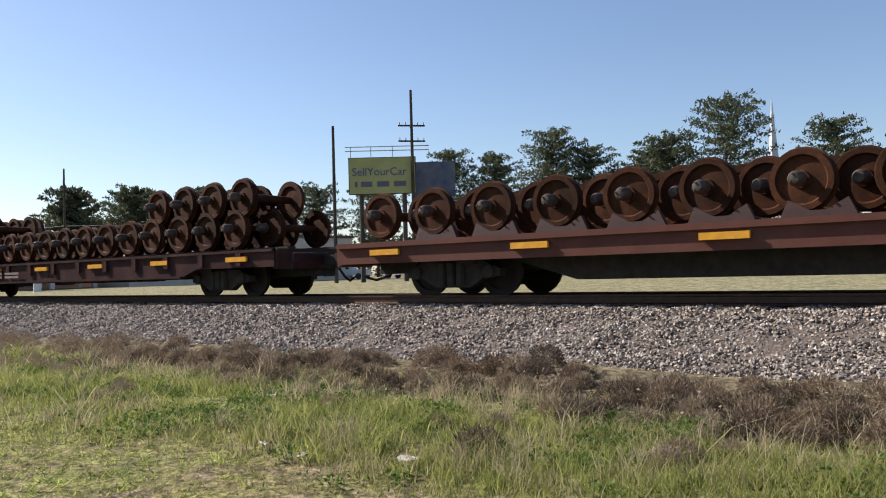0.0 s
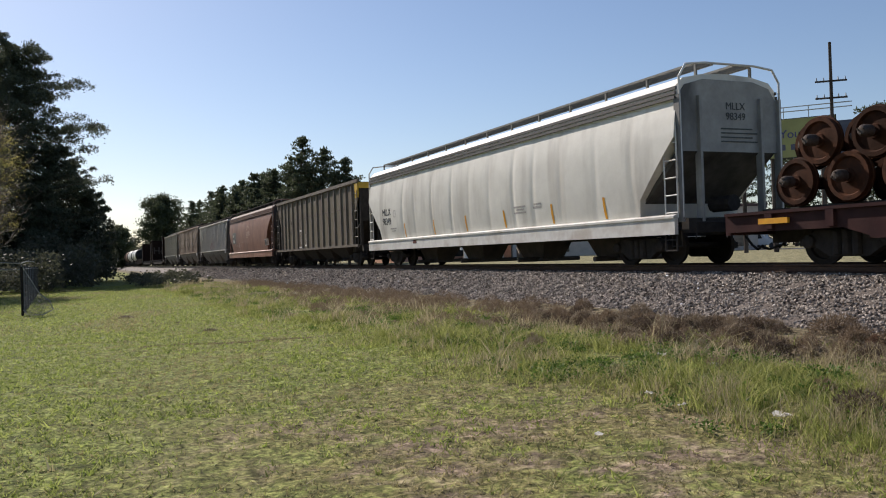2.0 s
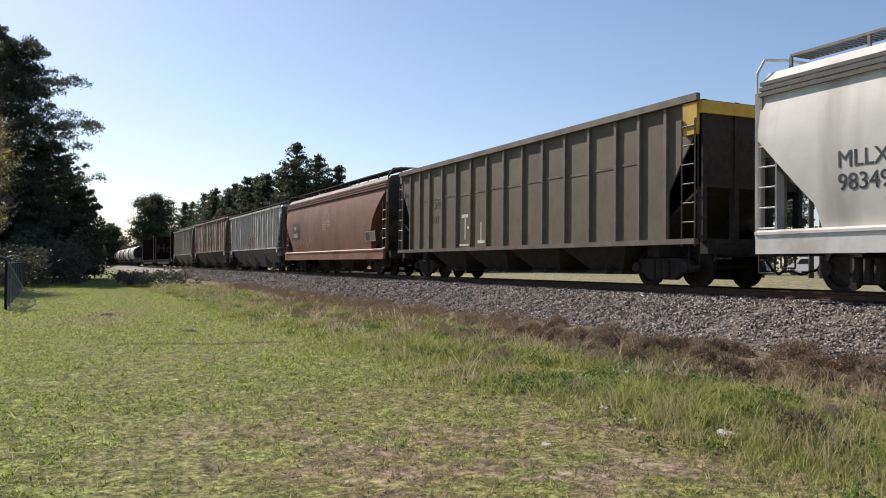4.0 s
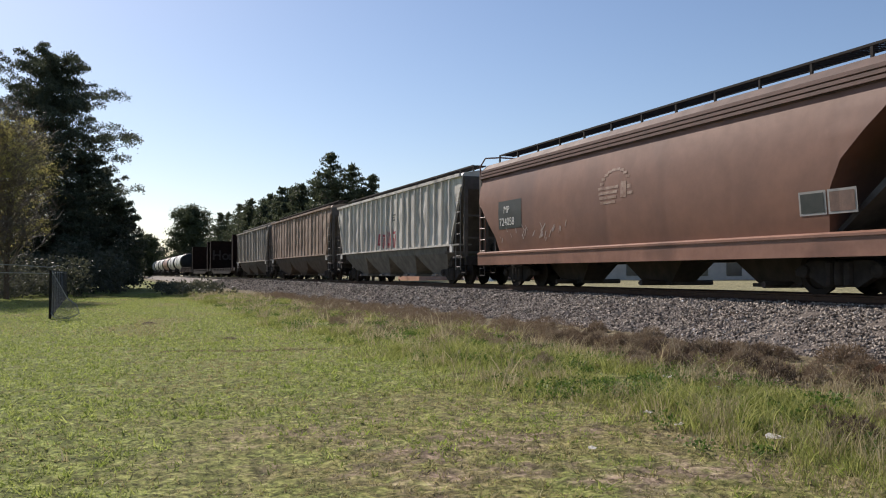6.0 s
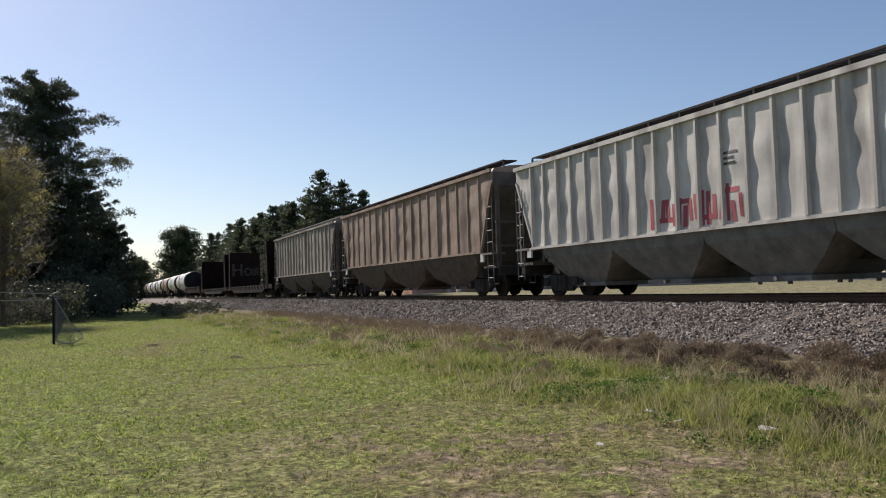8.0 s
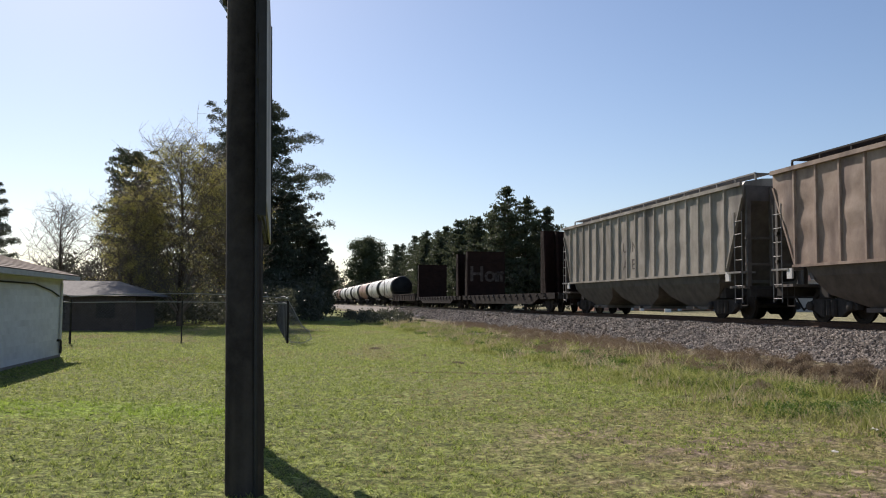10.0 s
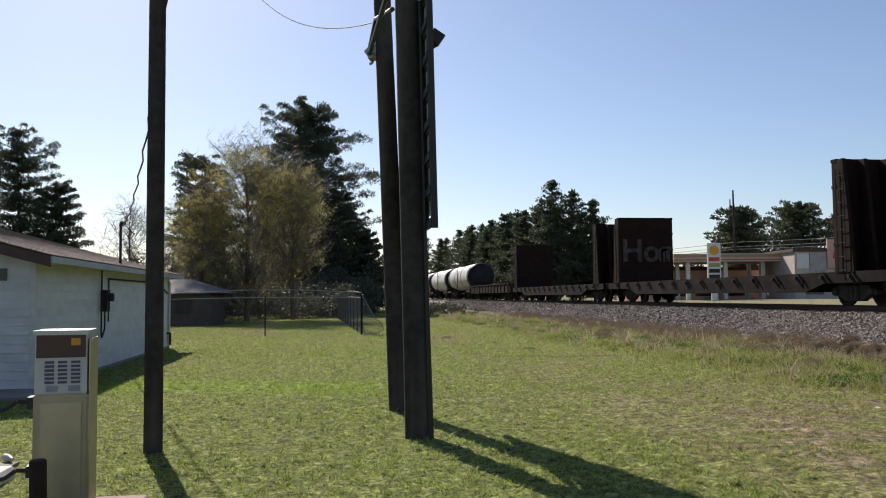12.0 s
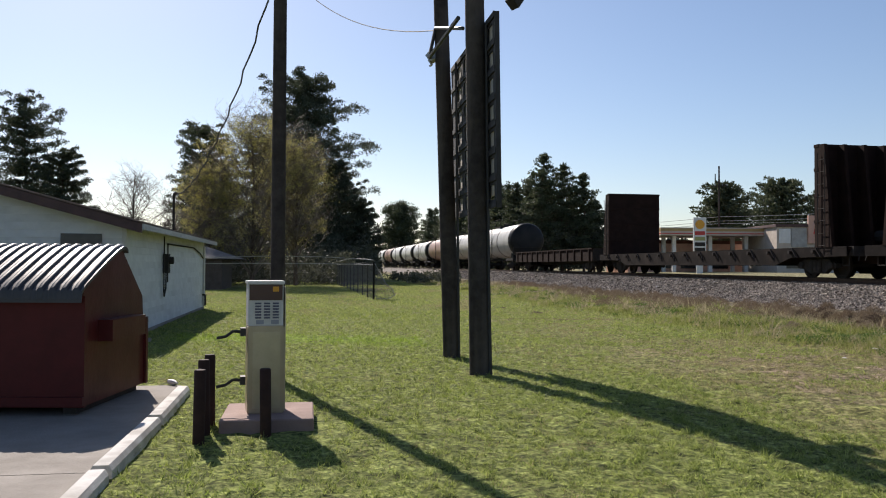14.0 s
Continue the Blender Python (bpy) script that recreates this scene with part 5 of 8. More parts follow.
def smooth_hopper(s0, s1, body_mat, sill_mat, end_mat, band_mat, rail_mat, label, off, roof_mat, cut, rear_cut, block):
    """Curve-sided covered hopper: bulged side sheets cut away over the bogies, deep side sill, roof walk."""
    L = s1 - s0
    h = L / 2
    car = thing("covered_hopper_car", label, "hopper car", car_pose((s0 + s1) / 2), "cars of the freight train")

    def surf(y, z):
        return hopper_wide(z) + off(y, z)

    def low(y):
        e = h - abs(y)
        shape = rear_cut if y > 0 else cut
        for (ea, za), (eb, zb_) in zip(shape, shape[1:]):
            if e <= eb:
                return za + (zb_ - za) * max(0.0, e - ea) / (eb - ea)
        return 1.16
    bm = bmesh.new()
    ys = sorted(set([-h, h] + [s * (h - d) for s in (-1, 1) for d, _ in cut] + [s * (h - d) for s in (-1, 1) for d in np.arange(0.1, 2.0, 0.1)] + list(np.arange(-h + 2.0, h - 2.0, 0.075))))
    rings = []
    for y in ys:
        zb = low(y)
        zs = [zb + (3.82 - zb) * i / 12 for i in range(13)]
        ring = [(surf(y, z), z) for z in zs]
        rings.append([bm.verts.new((-w, y, z)) for w, z in ring] + [bm.verts.new((w, y, z)) for w, z in ring[::-1]])
    k = len(rings[0])
    for a, b in zip(rings, rings[1:]):
        for i in range(k):
            bm.faces.new((a[i], b[i], b[(i + 1) % k], a[(i + 1) % k]))
    bm.faces.new(rings[0])
    bm.faces.new(rings[-1][::-1])
    part("body", bm, body_mat, car, "", True)
    # roof bands, eaves and the low curved roof
    for s in (-1, 1):
        for z, w in ((3.81, 1.57), (3.92, 1.55), (4.03, 1.53)):
            bm = bmesh.new()
            box(bm, min(s * (w - 0.05), s * w), max(s * (w - 0.05), s * w), -h - 0.02, h + 0.02, z, z + 0.07)
            part("roof_band", bm, band_mat, car)
    bm = bmesh.new()
    prism(bm, [(-1.52, 3.78), (1.52, 3.78), (1.49, 4.12), (1.30, 4.31), (0.75, 4.42), (0, 4.46), (-0.75, 4.42), (-1.30, 4.31), (-1.49, 4.12)], -h + 0.01, h - 0.01)
    part("roof", bm, roof_mat, car)
    hatches(car, h - 1.2, 4.50, rail_mat, 10)
    running_board(car, h - 0.1, 4.72, rail_mat, 0.82, 4.42, 12)
    for s in (-1, 1):
        end_hoop(car, s * (h + 0.12), 4.60, 1.1, sill_mat)
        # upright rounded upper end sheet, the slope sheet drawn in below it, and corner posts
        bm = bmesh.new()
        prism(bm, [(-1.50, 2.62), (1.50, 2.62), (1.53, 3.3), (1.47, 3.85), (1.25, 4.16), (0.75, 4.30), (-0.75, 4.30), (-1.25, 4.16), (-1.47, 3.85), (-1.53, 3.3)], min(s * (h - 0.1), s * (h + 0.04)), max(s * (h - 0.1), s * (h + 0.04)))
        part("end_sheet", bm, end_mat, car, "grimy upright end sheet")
        bm = bmesh.new()
        prism(bm, [(s * (h + 0.03), 2.62), (s * (h - 1.75), 1.2), (s * (h - 1.9), 1.2), (s * (h - 0.2), 2.62)], -1.40, 1.40, "x")
        part("slope_sheet", bm, M_SOOT, car, "sooty slope sheet")
        for x in (-1.50, -0.92, 0.92, 1.50):
            bm = bmesh.new()
            prism(bm, [(s * (h + 0.14), 1.0), (s * (h + 0.14), 3.9), (s * (h - 0.05), 3.9), (s * (h - 0.05), 1.0)], x - 0.035, x + 0.035, "x")
            part("end_post", bm, end_mat, car)
        ladder("end_ladder", car, -1.56, s * (h - 0.42), s * (h + 0.02), 1.1, 3.2, sill_mat, 0.4)
        bm = bmesh.new()
        rod(bm, [(-1.58, s * (h - 0.42), 0.85), (-1.58, s * (h - 0.42), 0.35), (-1.58, s * (h - 0.02), 0.35), (-1.58, s * (h - 0.02), 0.85)], 0.02, 5)
        tube(bm, (-1.58, s * (h - 0.42), 0.6), (-1.58, s * (h - 0.02), 0.6), 0.016, 0.016, 5)
        part("stirrup_step", bm, M_UNDER, car)
    for s in (-1, 1):
        bm = bmesh.new()
        box(bm, s * 1.61 - 0.05, s * 1.61 + 0.05, -h, h, 0.72, 1.11)
        prism(bm, [(s * 1.48, 1.19), (s * 1.60, 1.18), (s * 1.69, 1.14), (s * 1.69, 1.09), (s * 1.48, 1.09)], -h, h)
        part("side_sill", bm, sill_mat, car)
    underframe(car, h)
    n = 4 if L > 20 else 3
    span = (L - 4.4) / n
    outlet_hoppers(car, [(i - (n - 1) / 2) * span for i in range(n)], 0.55, 0.80, 0.20, M_HOPB, span * block, 0.64, 0.36)
    bm = bmesh.new()
    box(bm, -1.2, 1.2, -h + 2.2, h - 2.2, 0.78, 1.14)
    part("hopper_bottom", bm, M_UNDER, car)
    add_trucks(car, (-h + 2.1, h - 2.1))
    add_couplers(car, h)
    MOVING.append((car, (s0 + s1) / 2))
    return car, h, surf


def ribbed_hopper(s0, s1, body_mat, label, ribs, seed, zt=4.15, zb=1.55, rail_mat=None, warp=1.0, d=0.062):
    """Rib-sided covered hopper with slanted end panels and a row of hoppers below the side."""
    h = (s1 - s0) / 2
    rng = random.Random(seed)
    car = thing("ribbed_hopper_car", label, "hopper car", car_pose((s0 + s1) / 2), "cars of the freight train")
    pitch = (2 * h - 2.2) / (ribs - 1)
    bays = [(rng.uniform(-0.030, 0.022) * warp, rng.uniform(0.006, 0.016) * warp, rng.uniform(0, 6.28), rng.uniform(4.5, 7.5)) for _ in range(ribs + 2)]

    def surf(y, z):
        u = (y + h - 1.1) / pitch
        k = min(max(int(math.floor(u)) + 1, 0), ribs + 1)
        f = math.sin(math.pi * (u - math.floor(u)))
        e = math.sin(math.pi * min(1.0, max(0.0, (z - zb) / (zt - zb))))
        amp, wav, ph, fr = bays[k]
        return 1.52 + f * (amp * e ** 0.5 + wav * math.sin(fr * z + ph) * e)

    def lowest(y):
        return zb + (zt - 0.35 - zb) * max(0.0, abs(y) - (h - 1.05)) / 1.05
    # outlet sheets use the body colour scaled down to a deeper tone
    darkened = mat("darkened_" + body_mat.name, *[tuple(v * f + 0.012 for v in body_mat.node_tree.nodes["Color Ramp"].color_ramp.elements[0].color[:3]) for f in (0.30, 0.17)], 2.5, 0.75, 0, 0.1, 20)
    cols = sorted(set([-h, h, -h + 1.05, h - 1.05] + [round(-h + 1.1 + (i + j / 7) * pitch, 4) for i in range(-1, ribs) for j in range(7) if abs(-h + 1.1 + (i + j / 7) * pitch) < h]))
    for s in (-1, 1):
        bm = bmesh.new()
        rings = []
        for y in cols:
            zs = [lowest(y) + (zt - lowest(y)) * j / 14 for j in range(15)]
            rings.append([bm.verts.new((s * surf(y, z), y, z)) for z in zs] + [bm.verts.new((s * 1.46, y, z)) for z in zs[::-1]])
        for p, q in zip(rings, rings[1:]):
            for i in range(30):
                bm.faces.new((p[i], q[i], q[(i + 1) % 30], p[(i + 1) % 30]))
        bm.faces.new(rings[0])
        bm.faces.new(rings[-1][::-1])
        part("side_sheet", bm, body_mat, car, "buckled side sheet between ribs", True)
        bm = bmesh.new()
        box(bm, s * 1.56 - 0.06, s * 1.56 + 0.03, -h, h, zt - 0.02, zt + 0.10)
        box(bm, s * 1.54 - 0.05, s * 1.54 + 0.04, -h + 1.0, h - 1.0, zb - 0.05, zb + 0.03)
        part("side_chord", bm, body_mat, car)
        for e in (-1, 1):
            bm = bmesh.new()
            prism(bm, [(e * h, zt - 0.40), (e * (h - 1.05), zb), (e * (h - 1.13), zb), (e * (h - 0.08), zt - 0.40)], s * 1.53 - 0.03, s * 1.53 + 0.03, "x")
            part("end_flange", bm, body_mat, car)
        bm = bmesh.new()
        w = 0.035
        a = s * 1.51
        prism(bm, [(a, -w - 0.03), (a + s * d, -w), (a + s * d, w), (a, w + 0.03)], zb + 0.03, zt - 0.02, "z")
        me = mesh_of("rib", bm, body_mat)
        for i in range(ribs):
            piece("rib", me, car, (0, -h + 1.1 + i * pitch, 0), (0, 0, 0))
    # hopper sheets: a continuous upper band drawn in below the side, then the separate outlets
    n = 4 if ribs > 19 else 3
    spn = (2 * h - 3.2) / n
    for i in range(n):
        yc = -h + 1.6 + (i + 0.5) * spn
        bm = bmesh.new()
        levels = [(1.50, spn / 2, zb - 0.04), (1.44, spn / 2 - 0.02, zb - 0.32), (1.20, spn / 2 - 0.55, 0.78), (0.98, 0.78, 0.42), (1.06, 0.86, 0.41), (1.06, 0.86, 0.30)]
        rings = [[bm.verts.new((sx * x, yc + sy * a, z)) for sx, sy in ((-1, -1), (1, -1), (1, 1), (-1, 1))] for x, a, z in levels]
        for p, q in zip(rings, rings[1:]):
            for j in range(4):
                bm.faces.new((p[j], p[(j + 1) % 4], q[(j + 1) % 4], q[j]))
        bm.faces.new(rings[0])
        bm.faces.new(rings[-1][::-1])
        tube(bm, (-1.2, yc, 0.36), (1.2, yc, 0.36), 0.05, 0.05, 8)
        part("outlet_hopper", bm, darkened, car)
    bm = bmesh.new()
    prism(bm, [(-1.5, zt), (1.5, zt), (1.4, zt + 0.13), (0.8, zt + 0.24), (0, zt + 0.28), (-0.8, zt + 0.24), (-1.4, zt + 0.13)], -h + 0.02, h - 0.02)
    part("roof", bm, body_mat, car)
    rm = rail_mat or M_UNDER
    hatches(car, h - 1.2, zt + 0.32, rm, 8)
    running_board(car, h - 0.15, zt + 0.46, rm, 0.95, zt + 0.22, 14)
    for s in (-1, 1):
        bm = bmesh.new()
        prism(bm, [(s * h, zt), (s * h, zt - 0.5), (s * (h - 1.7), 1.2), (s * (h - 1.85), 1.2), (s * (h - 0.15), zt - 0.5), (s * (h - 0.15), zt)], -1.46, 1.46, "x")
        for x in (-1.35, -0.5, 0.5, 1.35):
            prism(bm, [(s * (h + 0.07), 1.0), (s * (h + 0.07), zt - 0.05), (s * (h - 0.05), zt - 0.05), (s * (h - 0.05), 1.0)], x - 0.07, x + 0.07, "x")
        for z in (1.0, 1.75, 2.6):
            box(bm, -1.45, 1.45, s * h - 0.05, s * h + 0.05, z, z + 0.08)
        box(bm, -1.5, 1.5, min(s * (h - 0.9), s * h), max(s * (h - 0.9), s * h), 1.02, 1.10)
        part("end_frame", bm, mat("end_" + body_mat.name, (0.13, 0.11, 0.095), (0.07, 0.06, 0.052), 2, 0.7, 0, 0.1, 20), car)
        ladder("end_ladder", car, -1.56, s * (h - 0.46), s * (h - 0.02), 0.55, 3.5, M_LADDER, 0.42, 0.0, 0.016)
        bm = bmesh.new()
        box(bm, -1.6, -1.54, min(s * (h - 1.0), s * (h - 0.75)), max(s * (h - 1.0), s * (h - 0.75)), 1.25, 1.55)
        part("placard_board", bm, M_LETW, car)
        bm = bmesh.new()
        box(bm, -1.62, -1.1, min(s * (h - 0.85), s * h), max(s * (h - 0.85), s * h), 1.5, 1.56)
        part("corner_platform", bm, M_LADDER, car)
    underframe(car, h)
    add_trucks(car, (-h + 2.0, h - 2.0))
    add_couplers(car, h)
    MOVING.append((car, (s0 + s1) / 2))
    return car, h, surf


def open_hopper(s0, s1, label):
    """Tall open hopper: flat side sheets with thin upright posts, end bays cut away below, pale top chord, yellow corners."""
    h = (s1 - s0) / 2
    zt, zb = 4.10, 1.02
    car = thing("open_hopper_car", label, "hopper car", car_pose((s0 + s1) / 2), "cars of the freight train")
    posts = [1.08, 2.06] + [2.99 + k * (2 * h - 5.98) / 10 for k in range(11)] + [2 * h - 2.06, 2 * h - 1.08]
    for s in (-1, 1):
        bm = bmesh.new()
        prism(bm, [(-h, zt), (h, zt), (h, zt - 0.55), (h - 0.55, zt - 1.25), (h - 1.05, zt - 2.0), (h - 1.08, zb), (-h + 1.08, zb), (-h + 1.05, zt - 2.0), (-h + 0.55, zt - 1.25), (-h, zt - 0.55)], s * 1.45 - 0.02, s * 1.45 + 0.02, "x")
        part("side_sheet", bm, M_DTAN, car)
        bm = bmesh.new()
        box(bm, s * 1.52 - 0.07, s * 1.52 + 0.04, -h - 0.02, h + 0.02, zt - 0.02, zt + 0.14)
        part("top_chord", bm, M_DRIB, car)
        bm = bmesh.new()
        box(bm, s * 1.54 - 0.08, s * 1.54 + 0.05, -h, h, zb - 0.06, zb + 0.06)
        part("side_sill", bm, M_DRIB, car)
        bm = bmesh.new()
        a = s * 1.465
        prism(bm, [(a, -0.075), (a + s * 0.075, -0.05), (a + s * 0.075, 0.05), (a, 0.075)], zb + 0.05, zt - 0.02, "z")
        me = mesh_of("side_post", bm, M_DRIB)
        for y in posts:
            piece("side_post", me, car, (0, -h + y, 0))
        bm = bmesh.new()
        for k, (ya, yb) in enumerate(zip(posts[1:-2], posts[2:-1])):
            box(bm, s * 1.474 - 0.008, s * 1.474 + 0.008, -h + ya + 0.1, -h + yb - 0.1, zt - 1.18 - 0.02 * (k % 3), zt - 1.12 - 0.02 * (k % 3))
        part("sheet_seam", bm, M_DBROWN, car)
    for s in (-1, 1):
        bm = bmesh.new()
        box(bm, -1.46, 1.46, s * h - 0.04, s * h + 0.04, 2.2, zt)
        part("end_sheet", bm, M_UNDER, car)
        for x in (-1.4, -0.5, 0.5, 1.4):
            bm = bmesh.new()
            box(bm, x - 0.06, x + 0.06, s * h - 0.09, s * h + 0.09, zb, zt)
            part("end_post", bm, M_UNDER, car)
        bm = bmesh.new()
        prism(bm, [(s * h, 2.2), (s * (h - 1.9), 1.05), (s * (h - 2.0), 1.05), (s * (h - 0.1), 2.2)], -1.40, 1.40, "x")
        part("slope_sheet", bm, M_UNDER, car)
        bm = bmesh.new()
        box(bm, -1.5, 1.5, s * h - 0.11, s * h + 0.11, zt - 0.30, zt - 0.03)
        if s < 0:
            box(bm, -1.56, -1.48, -h, -h + 0.45, zt - 0.75, zt - 0.05)
        part("end_stripe", bm, M_YELLOW if s < 0 else M_DRIB, car, "yellow painted end band" if s < 0 else "")
        ladder("end_ladder", car, -1.58, s * (h - 0.45), s * (h - 0.03), 0.9, 3.7, M_DRIB, 0.42)
    bm = bmesh.new()
    box(bm, -1.42, 1.42, -h + 0.05, h - 0.05, 3.35, 3.45)
    part("coal_bed", bm, M_UNDER, car)
    for t, y, z in (("CMO", h - 3.20, 2.55), ("503", h - 3.15, 2.02)):
        lettering(t, 0.42, M_DLET, car, Matrix.Translation((-1.474, y, z)) @ pose(0, 0, 0, 90, 0, -90))
    bm = bmesh.new()
    for ya, yb, za, zb2 in ((5.75, 6.25, 2.1, 2.22), (6.0, 6.06, 1.35, 2.15), (6.2, 6.5, 1.72, 1.8), (5.55, 6.55, 1.14, 1.2), (7.0, 7.7, 1.2, 1.3), (7.2, 7.27, 1.3, 1.9)):
        box(bm, -1.476, -1.46, h - yb, h - ya, za, zb2)
    part("graffiti", bm, M_LETW, car, "white sprayed tag low on the side")
    outlet_hoppers(car, [-4.6, -1.55, 1.55, 4.6], 1.4, 1.02, 0.36, M_UNDER, 3.05, 0.7)
    underframe(car, h)
    add_trucks(car, (-h + 1.75, h - 1.75))
    add_couplers(car, h)
    MOVING.append((car, (s0 + s1) / 2))
    return car, h


def make_wheelset():
    w = thing("wheelset_load", "rust-orange railway wheelset with two wheels on an axle", "wheelset", None, "wheelsets loaded on the flat cars")
    bm = bmesh.new()
    lathe(bm, [(-1.05, 0.07), (-0.72, 0.085), (-0.3, 0.10), (0.3, 0.10), (0.72, 0.085), (1.05, 0.07)], (0, 0, 0), "x", 10)
    part("axle", bm, M_RUST, w, "", True)
    for s in (-1, 1):
        bm = bmesh.new()
        lathe(bm, [(s * (0.70 + a * s), r) for a, r in [(q[0] * s, q[1]) for q in wheel_profile(1)]], (0, 0, 0), "x", 24)
        part("wheel", bm, M_RUST, w, "", True)
        bm = bmesh.new()
        lathe(bm, [(s * 0.90, 0.03), (s * 0.90, 0.115), (s * 1.06, 0.115), (s * 1.10, 0.10), (s * 1.14, 0.075), (s * 1.15, 0.02)], (0, 0, 0), "x", 12)
        for i in range(3):
            a = i * 2.094 + 0.3
            tube(bm, (s * 1.09, 0.06 * math.cos(a), 0.06 * math.sin(a)), (s * 1.165, 0.06 * math.cos(a), 0.06 * math.sin(a)), 0.018, 0.018, 6)
        part("bearing", bm, M_CAP, w, "grey steel bearing end cap with bolts", True)
    return w


WHEELSET = make_wheelset()
wheelset_used = []


def place_wheelset(s, x, z, rng):
    m = pose(TRACK_X + x, s, RAIL_Z + z, rng.uniform(0, 360), 0, rng.uniform(-2.5, 2.5))
    if not wheelset_used:
        WHEELSET.matrix_basis = m
        w = WHEELSET
    else:
        w = copy_thing(WHEELSET, m)
    wheelset_used.append(w)
    MOVING.append((w, s, m))


def wheel_flat(s0, s1, sill_mat, label, seed, plain):
    """Flat car for wheelsets: fish-bellied side sills with stake pockets and a row of saddle plates on the deck."""
    h = (s1 - s0) / 2
    car = thing("wheel_flat_car", label, "flat car", car_pose((s0 + s1) / 2), "cars of the freight train")
    zt, zb = 1.09, 0.48
    for s in (-1, 1):
        bm = bmesh.new()
        if plain:
            prism(bm, [(-h, zt), (h, zt), (h, zt - 0.42), (-h, zt - 0.42)], s * 1.52 - 0.03, s * 1.52 + 0.03, "x")
            box(bm, s * 1.56 - 0.06, s * 1.56 + 0.05, -h, h, zt - 0.10, zt)
        else:
            prism(bm, [(-h, zt), (h, zt), (h, zt - 0.40), (h - 2.9, zt - 0.40), (h - 3.6, zb), (-h + 3.6, zb), (-h + 2.9, zt - 0.40), (-h, zt - 0.40)], s * 1.52 - 0.03, s * 1.52 + 0.03, "x")
            box(bm, s * 1.55 - 0.07, s * 1.55 + 0.05, -h, h, zt - 0.06, zt)
            box(bm, s * 1.55 - 0.07, s * 1.55 + 0.05, -h + 3.5, h - 3.5, zb, zb + 0.05)
        part("side_sill", bm, sill_mat, car)
        bm = bmesh.new()
        box(bm, s * 1.57 - 0.05, s * 1.57 + 0.05, -0.09, 0.09, zt - 0.36, zt - 0.05)
        me = mesh_of("stake_pocket", bm, sill_mat)
        for i in range(0 if plain else 14):
            piece("stake_pocket", me, car, (0, -h + 1.2 + i * (2 * h - 2.4) / 13, 0))
        bm = bmesh.new()
        box(bm, s * 1.60 - 0.03, s * 1.60 + 0.03, 0, 0.75, zt - 0.26, zt - 0.15)
        me = mesh_of("reflector_strip", bm, M_ORANGE)
        for i in range(7):
            piece("reflector_strip", me, car, (0, -h + 0.9 + i * (2 * h - 2.6) / 6, 0))
    bm = bmesh.new()
    box(bm, -1.5, 1.5, -h, h, zt - 0.12, zt - 0.02)
    for s in (-1, 1):
        box(bm, -1.52, 1.52, s * h - 0.08, s * h + 0.08, zt - 0.45, zt)
    part("deck", bm, sill_mat, car)
    if plain:
        bm = bmesh.new()
        prism(bm, [(-0.52, zt), (0.52, zt), (0.40, zt + 0.26), (0.12, zt + 0.10), (-0.12, zt + 0.10), (-0.40, zt + 0.26)], -0.05, 0.05, "x")
        me = mesh_of("saddle", bm, mat("dark_saddle_steel", (0.075, 0.033, 0.026), (0.045, 0.023, 0.019), 3, 0.7))
        for i in range(15):
            for x in (-1.25, 1.25):
                piece("saddle", me, car, (x, -h + 1.1 + i * 1.38, 0))
    else:
        bm = bmesh.new()
        for x in (-0.75, 0.75):
            box(bm, x - 0.1, x + 0.1, -h + 0.3, h - 0.3, zt - 0.02, zt + 0.07)
        part("load_rail", bm, M_UNDER, car)
    bm = bmesh.new()
    box(bm, -0.3, 0.3, -h, h, 0.45, zt - 0.1)
    box(bm, -1.1, 1.1, -2.4, -0.2, 0.42, 0.9)
    for s in (-1, 1):
        box(bm, -1.2, 1.2, s * (h - 3.0) - 0.2, s * (h - 3.0) + 0.2, 0.6, 0.95)
    part("underframe", bm, M_UNDER, car)
    if plain:
        for x in (-0.75, 0.75):
            bm = bmesh.new()
            prism(bm, [(-h + 4.0, zt - 0.15), (h - 4.0, zt - 0.15), (h - 4.0, 0.62), (h - 5.2, 0.27), (-h + 5.2, 0.27), (-h + 4.0, 0.62)], x - 0.12, x + 0.12, "x")
            part("belly_sill", bm, M_UNDER, car, "deep dark fish-bellied sill")
    add_trucks(car, (-h + 2.6, h - 2.6))
    add_couplers(car, h)
    MOVING.append((car, (s0 + s1) / 2))
    return car, h


